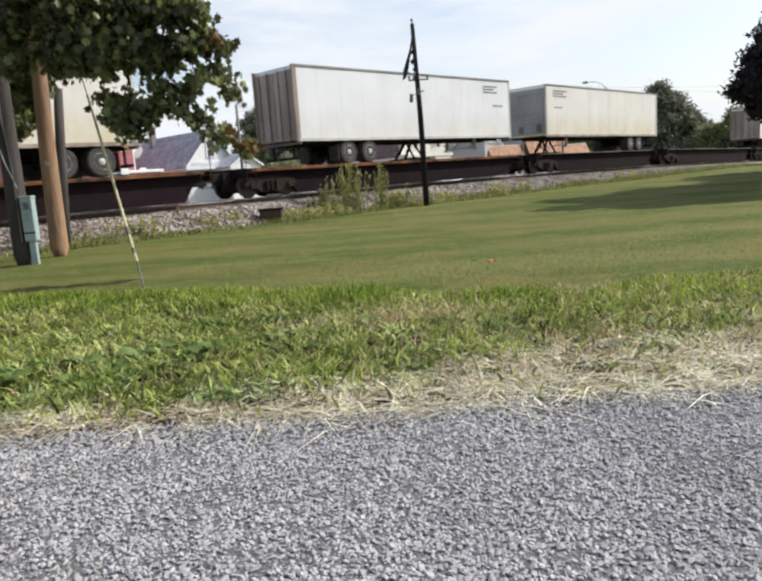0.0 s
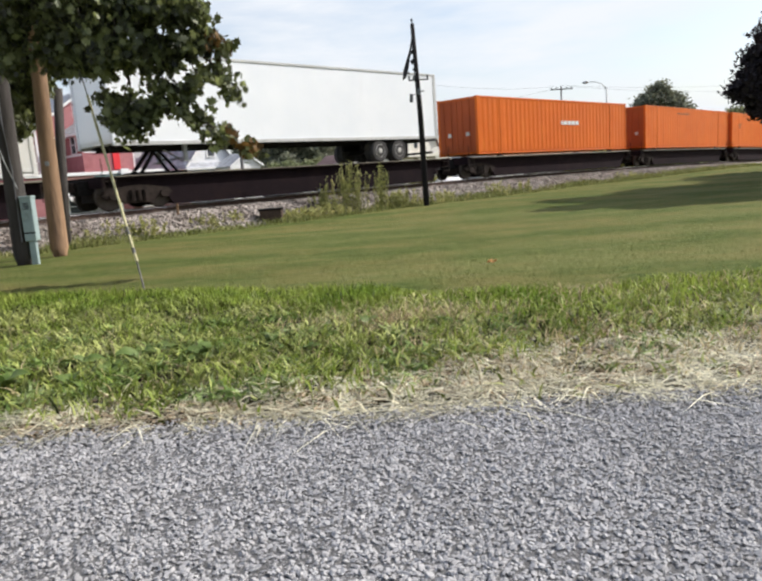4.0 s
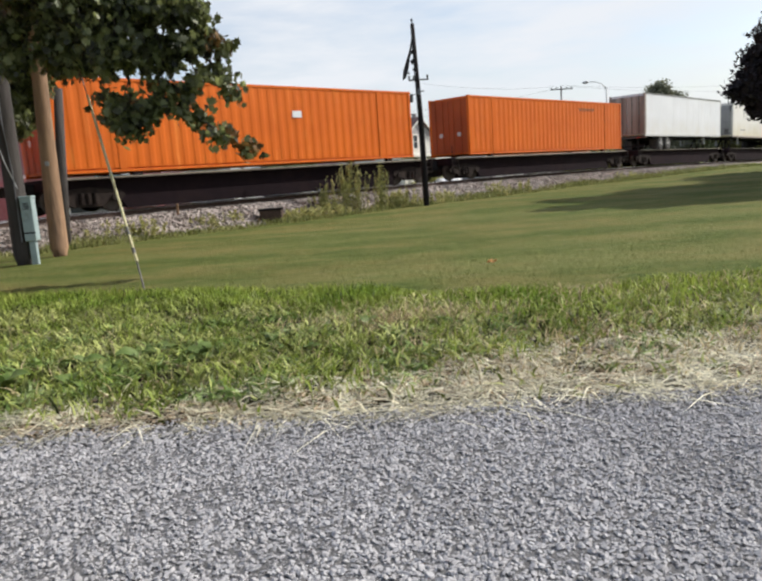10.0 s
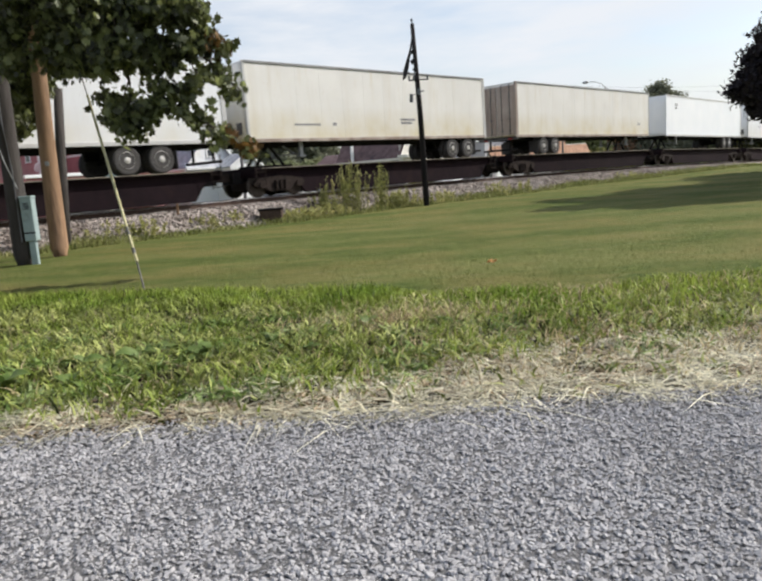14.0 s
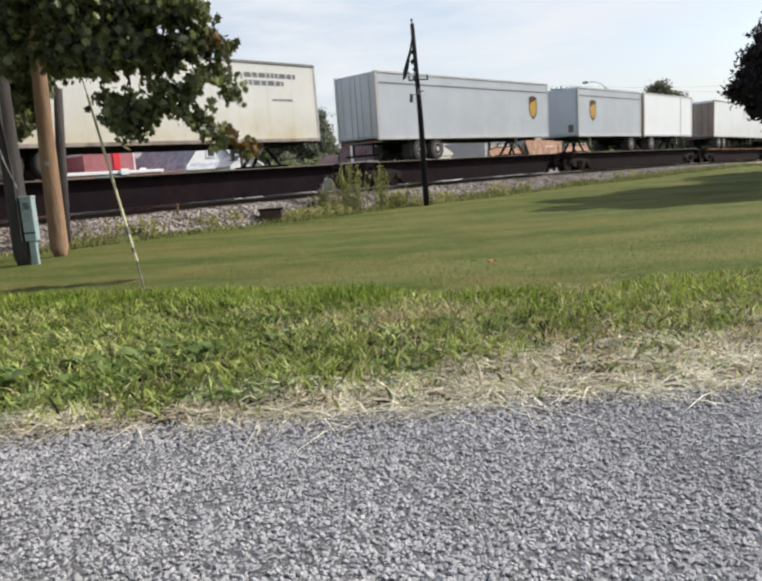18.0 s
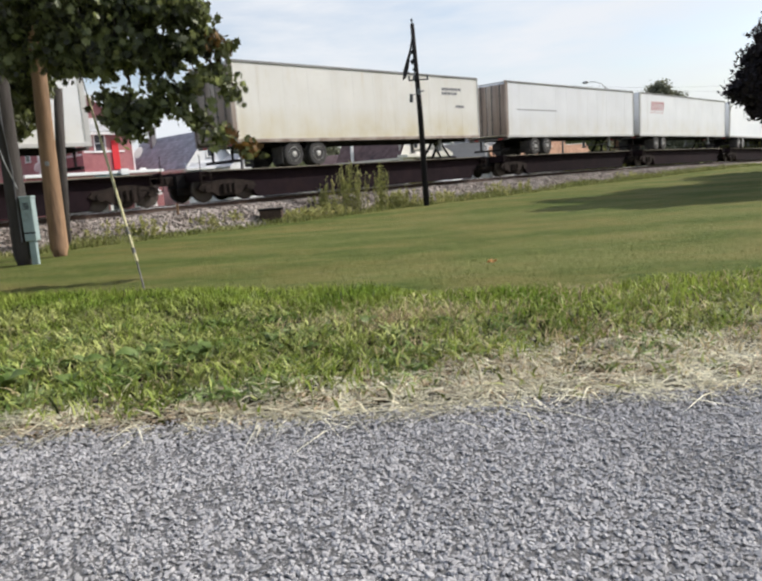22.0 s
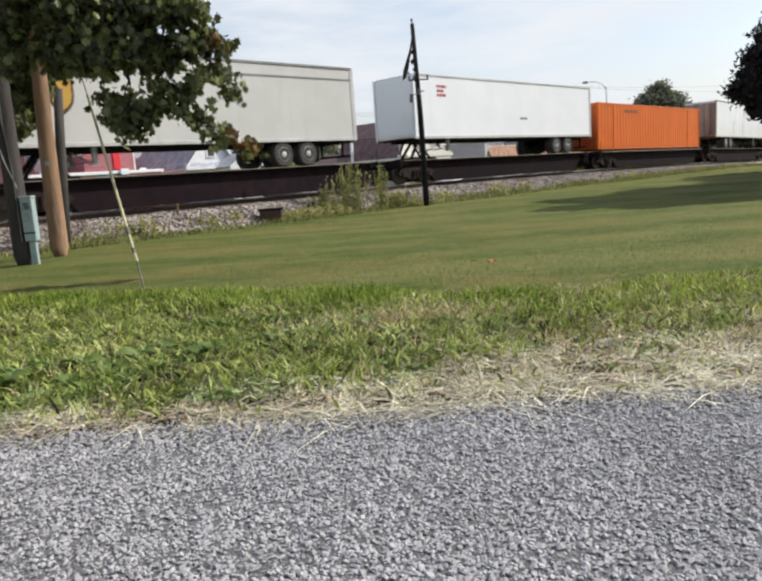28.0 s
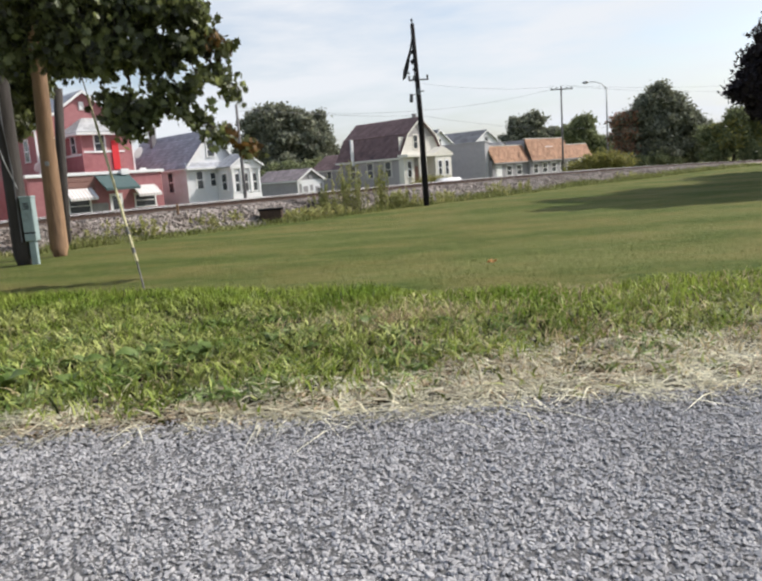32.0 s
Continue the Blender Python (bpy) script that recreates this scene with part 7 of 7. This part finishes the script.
    part("chimney", boxes((32.65, 32.95, 0.4, 0.7, 6.5, 7.0), (32.6, 33.0, 0.35, 0.75, 6.9, 7.02)), PAINTS["grey_brick"], t)


def garage():
    t = tagged(empty("garage", at_street(0, 34.0, 0)), "small grey garage with white patched gable wall", "garage")
    gable_block(t, 22.9, 26.2, 0, 7.0, BASE, 1.2, 2.2, "grey_wall", "mauve_shingle", "white_trim", over=0.25, courses=5, cols=14)
    part("door", boxes((23.3, 25.8, -0.06, 0.0, BASE, 0.75), bevel=0.01), PAINTS["white_siding"], t)
    for x0, x1, z0, z1 in ((23.5, 24.1, -0.1, 0.5), (24.4, 24.8, 0.0, 0.6), (25.1, 25.6, -0.2, 0.4), (24.3, 24.9, 1.25, 1.6)):
        part("patch", boxes((x0, x1, -0.075, -0.045, z0, z1)), PAINTS["grey_wall"], t, "dark patch on the white gable")
    part("gable_face", boxes((23.05, 26.05, -0.05, 0, 0.75, 1.15)), PAINTS["white_siding"], t)


def grey_building():
    t = tagged(empty("house", at_street(0, 26.0, 0)), "plain grey building with a flat side wall", "house", "houses along the street")
    part("wall", boxes((44.6, 45.4, 0.5, 11.0, BASE, 3.95)), PAINTS["pale_wall"], t)
    part("rear_wall", boxes((45.4, 52, 3.2, 11.0, BASE, 3.9)), PAINTS["pale_wall"], t)
    part("parapet", boxes((44.5, 45.5, 0.4, 11.1, 3.95, 4.08)), PAINTS["pale_wall"], t)
    siding(t, 0.6, 10.9, BASE + 0.3, 3.9, 44.6, PAINTS["pale_wall"], "side", 0.35)
    part("roof", boxes((45.4, 52.2, 3.0, 11.1, 3.9, 4.0)), PAINTS["grey_shingle"], t)


def shop_row():
    t = tagged(empty("shop_building", at_street(0, 26.0, 0)), "low shop building with rust-coloured shingled mansard roofs", "shop")
    for x0, x1, top, step in ((45.2, 52.4, 3.45, 0.0), (52.4, 61.4, 4.15, -0.4), (61.4, 68.2, 3.3, 0.1)):
        part("wall", boxes((x0, x1, step, 3.1, BASE, 1.75)), PAINTS["grey_wall"], t)
        part("upper_wall", boxes((x0 + 0.02, x1 - 0.02, step + 0.75, 3.1, 1.75, top - 0.1)), PAINTS["grey_wall"], t)
        shingle_slope(t, (x0, step - 0.35, 1.5), (x1, step - 0.35, 1.5), (x1, step + 0.7, top), (x0, step + 0.7, top), PAINTS["rust_shingle"], 9, 20)
        part("coping", boxes((x0, x1, step + 0.62, step + 0.95, top - 0.02, top + 0.08)), PAINTS["cream_trim"], t)
        part("fascia", boxes((x0, x1, step - 0.36, step - 0.28, 1.34, 1.5)), PAINTS["taupe"], t)
        x = x0 + 1.2
        while x < x1 - 0.8:
            window(t, x, 0.0, 1.0, 1.05, step, trim="white_trim")
            x += 2.1
    part("door", boxes((46.0, 46.9, -0.05, 0.02, BASE, 1.1)), PAINTS["white_trim"], t)
    part("roof_sign", boxes((56.4, 58.1, -0.15, -0.08, 2.35, 3.15), bevel=0.02), PAINTS["white_trim"], t, "white sign on the shingled roof")


def far_house(u, off, w, d, eave, ridge, wall, roof, label):
    t = tagged(empty("house", Matrix.Translation((u, off, 0)) @ Matrix.Rotation(0.78, 4, "Z")), label, "house", "houses along the street")
    u = 0.0
    gable_block(t, u - w / 2, u + w / 2, 0, d, BASE, eave, ridge, wall, roof, courses=6, cols=10)
    window(t, u, eave + 0.15, 0.8, 1.1, 0)
    window(t, u - w / 4, 1.2, 0.8, 1.3, 0)
    window(t, u + w / 4, 1.2, 0.8, 1.3, 0)


def street():
    bm = bmesh.new()
    for q in ((-140, 220, 13.0, 20.0, -0.06, 0.03),):
        box(bm, *q)
    st = part("street", bm, PAINTS["tarmac"])
    st.matrix_basis = at_street(0, 0, BASE)
    tagged(st, "grey asphalt street behind the railway", "street", kind="structure")
    for y0, y1 in ((12.7, 13.0), (20.0, 20.3)):
        kb = part("kerb", boxes((-140, 220, y0, y1, -0.06, 0.16), bevel=0.02), PAINTS["concrete"])
        kb.matrix_basis = at_street(0, 0, BASE)
        tagged(kb, "pale concrete kerb along the street", "kerb", kind="structure")


def parked_car():
    t = tagged(empty("car", at_street(32.5, 22.0, BASE + 0.02)), "white saloon car parked on the street", "car")
    bm = bmesh.new()
    prism(bm, [(-2.2, 0.35), (2.2, 0.35), (2.25, 0.75), (2.05, 0.92), (1.2, 1.0), (0.55, 1.42), (-0.95, 1.45), (-1.6, 1.02), (-2.15, 0.95), (-2.25, 0.7)], -0.85, 0.85)
    bmesh.ops.bevel(bm, geom=bm.edges[:], offset=0.06, segments=2, affect="EDGES")
    part("body", bm, PAINTS["car_white"], t, smooth=True)
    for y in (-0.83, 0.80):
        bm = bmesh.new()
        prism(bm, [(-1.35, 1.02), (-0.9, 1.36), (-0.15, 1.37), (-0.15, 1.02)], y, y + 0.035)
        part("side_window", bm, PAINTS["car_glass"], t)
        bm = bmesh.new()
        prism(bm, [(-0.07, 1.02), (-0.07, 1.37), (0.5, 1.35), (1.0, 1.03)], y, y + 0.035)
        part("side_window", bm, PAINTS["car_glass"], t)
    for x in (-1.4, 1.35):
        for y in (-0.8, 0.8):
            wh = part("wheel", tyre_mesh(0.32, 0.2), M["tyre"], t)
            wh.location = (x, y, 0.32)
            rm = part("rim", rim_mesh(0.2, -1 if y > 0 else 1), M["rim"], wh)
            rm.location = (0, 0.09 if y > 0 else -0.09, 0)
    for x in (-2.2, 2.18):
        for y in (-0.62, 0.62):
            part("lamp", boxes((x - 0.03, x + 0.05, y - 0.15, y + 0.15, 0.66, 0.8), bevel=0.02), M["lamp_red"] if x < 0 else M["galv"], t)


def street_pole(u, off, top, label, arms=()):
    t = tagged(empty("utility_pole", at_street(u, off)), label, "utility pole")
    z = t.matrix_basis.translation.z
    bm = bmesh.new()
    tube(bm, [(0, 0, -0.3), (0, 0, (top - z) * 0.5), (0, 0, top - z)], [0.13, 0.105, 0.08], 10)
    part("shaft", bm, M["street_pole"], t, smooth=True)
    for a in arms:
        arm = part("crossarm", boxes((-1.25, 1.25, -0.2, -0.1, a - z, a - z + 0.12)), M["street_pole"], t)
        arm.rotation_euler = (0, 0, -0.75)
        for x in (-1.15, -0.6, 0.6, 1.15):
            part("insulator", rods(((x, -0.15, a - z + 0.12), (x, -0.15, a - z + 0.3), 0.05), seg=6), M["glass_cap"], arm)
    return t


def street_lamp():
    t = tagged(empty("street_lamp", Matrix.Translation((29.4, 90.0, low(29.4, 90.0)))), "tall grey street lamp with a long curved arm", "street lamp")
    z = t.matrix_basis.translation.z
    h = 9.6 - z
    bm = bmesh.new()
    tube(bm, [(0, 0, -0.2), (0, 0, h * 0.5), (0, 0, h)], [0.14, 0.11, 0.085], 10)
    part("mast", bm, M["galv"], t, smooth=True)
    bm = bmesh.new()
    tube(bm, [(0, 0, h - 0.1), (-0.5, 0, h + 0.5), (-1.4, 0, h + 0.85), (-2.3, 0, h + 0.9)], [0.06, 0.055, 0.05, 0.045], 8)
    part("arm", bm, M["galv"], t, smooth=True)
    bm = bmesh.new()
    tube(bm, [(-2.2, 0, h + 0.9), (-2.35, 0, h + 0.88), (-2.75, 0, h + 0.84), (-2.95, 0, h + 0.86)], [0.06, 0.16, 0.17, 0.05], 10)
    part("lamp_head", bm, M["galv"], t, smooth=True)


CABLE_RUNS = (
    ((-9.0, 50.5, 6.36), (5.1, 70.0, 6.41), 0.25),
    ((5.1, 70.0, 6.41), (31.06, 95.0, 5.12), 0.60),
    ((-9.02, 50.5, 6.16), (22.0, 83.0, 9.5), 1.20),
    ((22.0, 83.0, 9.6), (61.68, 110.0, 10.66), 0.50),
    ((22.82, 83.0, 9.44), (61.7, 110.0, 9.67), 0.50),
    ((5.38, 70.0, 9.38), (21.17, 83.0, 9.56), 0.40),
)


def cables():
    """Thin lines slung between the street's poles."""
    for a, b, sag in CABLE_RUNS:
        a, b = Vector(a), Vector(b)
        pts = [a.lerp(b, k / 12) - Vector((0, 0, sag * 4 * (k / 12) * (1 - k / 12))) for k in range(13)]
        bm = bmesh.new()
        tube(bm, pts, [0.010] * 13, 5)
        tagged(part("power_line", bm, M["wire"]), "thin dark overhead cable between the poles", "cable", "overhead cables")


def far_tree(u, off, blobs, leaf, count, material, seed, label, accents=None, trunk=0.3, cluster=14, name="tree"):
    b = Vector((u, off, low(u, off)))
    r = Matrix.Identity(3)
    world_blobs = [(*(b + r @ Vector(q[:3])), q[3]) for q in blobs]
    return tree(label, tuple(b), min(2.5, 0.35 * max(q[2] for q in blobs)), world_blobs, leaf, count, cluster, 0.35, trunk, material, seed, accents=accents, name=name, hollow=0.45)


def far_plants():
    far_tree(-12.0, 100.0, [(0, 0, 7.0, 4.0), (-4.0, 0, 6.2, 3.2), (3.6, 0, 6.4, 3.2), (-1.0, 0, 10.3, 2.6), (-3.4, 0, 9.6, 2.2), (2.4, 0, 9.8, 2.2), (5.0, -1, 3.6, 2.4), (-5.6, -1, 3.4, 2.4), (0, -3, 3.5, 2.8)], 0.4, 70, M["far_dark"], 61, "large dark green tree behind the houses")
    far_tree(-7.0, 102.0, [(0, 0, 6.0, 2.4), (0, 0, 8.6, 1.5), (0, 0, 10.6, 0.8), (0.6, 0, 3.6, 2.2)], 0.4, 70, M["far_dark"], 62, "dark pointed conifer behind the houses")
    far_tree(-7.4, 92.0, [(0, 0, 3.0, 1.9), (2.2, 0, 2.6, 1.8), (-2.6, 0, 2.8, 1.8), (-5.2, 0, 2.6, 1.8)], 0.3, 70, M["far_leaf"], 63, "low green shrub beside the garage", name="shrub")
    far_tree(27.5, 125.0, [(0, 0, 6.6, 3.4), (-3.2, 0, 6.0, 2.8), (3.2, 0, 6.0, 2.8), (0.4, 0, 9.4, 2.2), (-1.8, 0, 8.8, 2.0)], 0.42, 70, M["far_dark"], 64, "rounded dark tree behind the shops")
    far_tree(35.6, 122.0, [(0, 0, 6.0, 2.8), (-2.2, 0, 6.6, 2.4), (2.6, 0, 4.6, 2.4), (0.2, 0, 8.4, 1.9), (4.6, 0, 3.2, 2.0)], 0.42, 70, M["far_leaf"], 65, "green tree behind the shops")
    far_tree(23.6, 78.0, [(0, 0, 1.5, 1.1), (1.8, 0, 1.7, 1.2), (3.4, 0, 1.4, 1.1), (-1.6, 0, 1.0, 0.9)], 0.22, 110, M["yellowing"], 66, "yellow-green shrubs behind the railway", name="shrub")
    far_tree(33.6, 85.0, [(0, 0, 5.4, 2.6), (-0.6, 0, 8.2, 1.8), (1.4, 0, 7.8, 1.8), (0.2, 0, 9.6, 1.1), (-2.2, 0, 6.6, 1.7), (2.8, 0, 6.0, 2.0), (4.4, 0, 4.6, 1.9), (-3.6, 0, 4.6, 1.8), (-4.2, 0, 6.4, 1.1), (-3.4, -0.5, 2.6, 1.8), (0, -1, 2.6, 2.4), (3.4, -0.5, 2.6, 2.2), (5.6, 0, 2.8, 1.8)], 0.3, 120, M["far_dark"], 67, "dense dark green tree beside the railway",
             (M["autumn"], lambda p: (p[:, 0] < 30.9) & (p[:, 2] < 6.4)), trunk=0.35)
    far_tree(38.6, 77.0, [(0, 0, 3.0, 1.7), (2.4, 0.5, 2.8, 1.7), (-1.4, 2, 3.6, 1.5), (0.4, 0, 5.2, 1.3), (2.6, 0, 5.0, 1.5), (4.8, 0, 4.0, 2.0), (-1.6, 0.5, 1.6, 1.4), (1.4, -1, 1.3, 1.3), (7.4, 0, 4, 2.4), (10.5, 0, 4.5, 2.6)], 0.26, 110, M["far_leaf"], 68, "mixed green bushes and saplings beside the railway",
             (M["yellowing"], lambda p: (p[:, 2] > 1.2) & (p[:, 2] < 4.2) & (np.sin(p[:, 0] * 1.7) > -0.5)), trunk=0.2, name="bush")
    far_tree(30.6, 82.0, [(0, 0, 1.2, 1.1), (1.8, 0, 1.3, 1.2), (3.4, 0, 1.0, 1.0)], 0.24, 90, M["far_leaf"], 69, "low green hedge behind the railway", name="hedge")
    far_tree(5.3, 71.72, [(0, 0, 0.9, 0.6), (0.9, 0.2, 0.95, 0.6), (1.7, 0.4, 0.8, 0.5), (-0.8, 0, 0.7, 0.5)], 0.14, 200, M["yellowing"], 72, "green bush in front of the taupe house", name="shrub")
    # wooded distance
    rng = np.random.default_rng(71)
    k = 170
    u, off = rng.uniform(-220, 420, k), rng.uniform(120, 260, k)
    bl = []
    for a, o in zip(u, off):
        p = STREET @ Vector((a, o, 0))
        bl.append((p.x, p.y, rng.uniform(1.0, 5.0), rng.uniform(4, 7)))
    pl = crown_places(bl, 5, 10, 0.9, rng, 0.5)
    w = leaves("distant_woods", pl, 1.4 * rng.uniform(0.7, 1.3, len(pl)), M["far_dark"], rng, None)
    tagged(w, "distant belt of dark green woods", "woods", kind="stuff")


for make in (white_house, red_house, taupe_house, garage, grey_building, shop_row, street, parked_car, street_lamp, cables, far_plants):
    make()
far_house(18.5, 116.0, 8.0, 11.0, 4.6, 6.9, "white_siding", "slate_shingle", "white house with a grey roof in the distance")
far_house(10.6, 112.0, 7.5, 9.0, 4.6, 7.2, "white_siding", "slate_shingle", "white house with a dark grey roof in the distance")
far_house(-8.6, 130.0, 6.0, 8.0, 4.2, 8.2, "white_siding", "brown_shingle", "small white house in the distance")
far_house(-28.5, 40.5, 8.5, 10.0, 4.6, 7.4, "red_siding", "slate_shingle", "dark red house beside the shop front")
street_pole(5.35, 18.0, 6.5, "thin dark utility pole in front of the white house")
street_pole(50.6, 20.0, 9.5, "timber utility pole with a crossarm behind the shops", (9.1,))


# ---- what moves ----
def motions():
    for ob, u in MOVERS:
        walk(ob, [(float(t), on_line(u - SPEED * t)) for t in range(0, 33)])


motions()
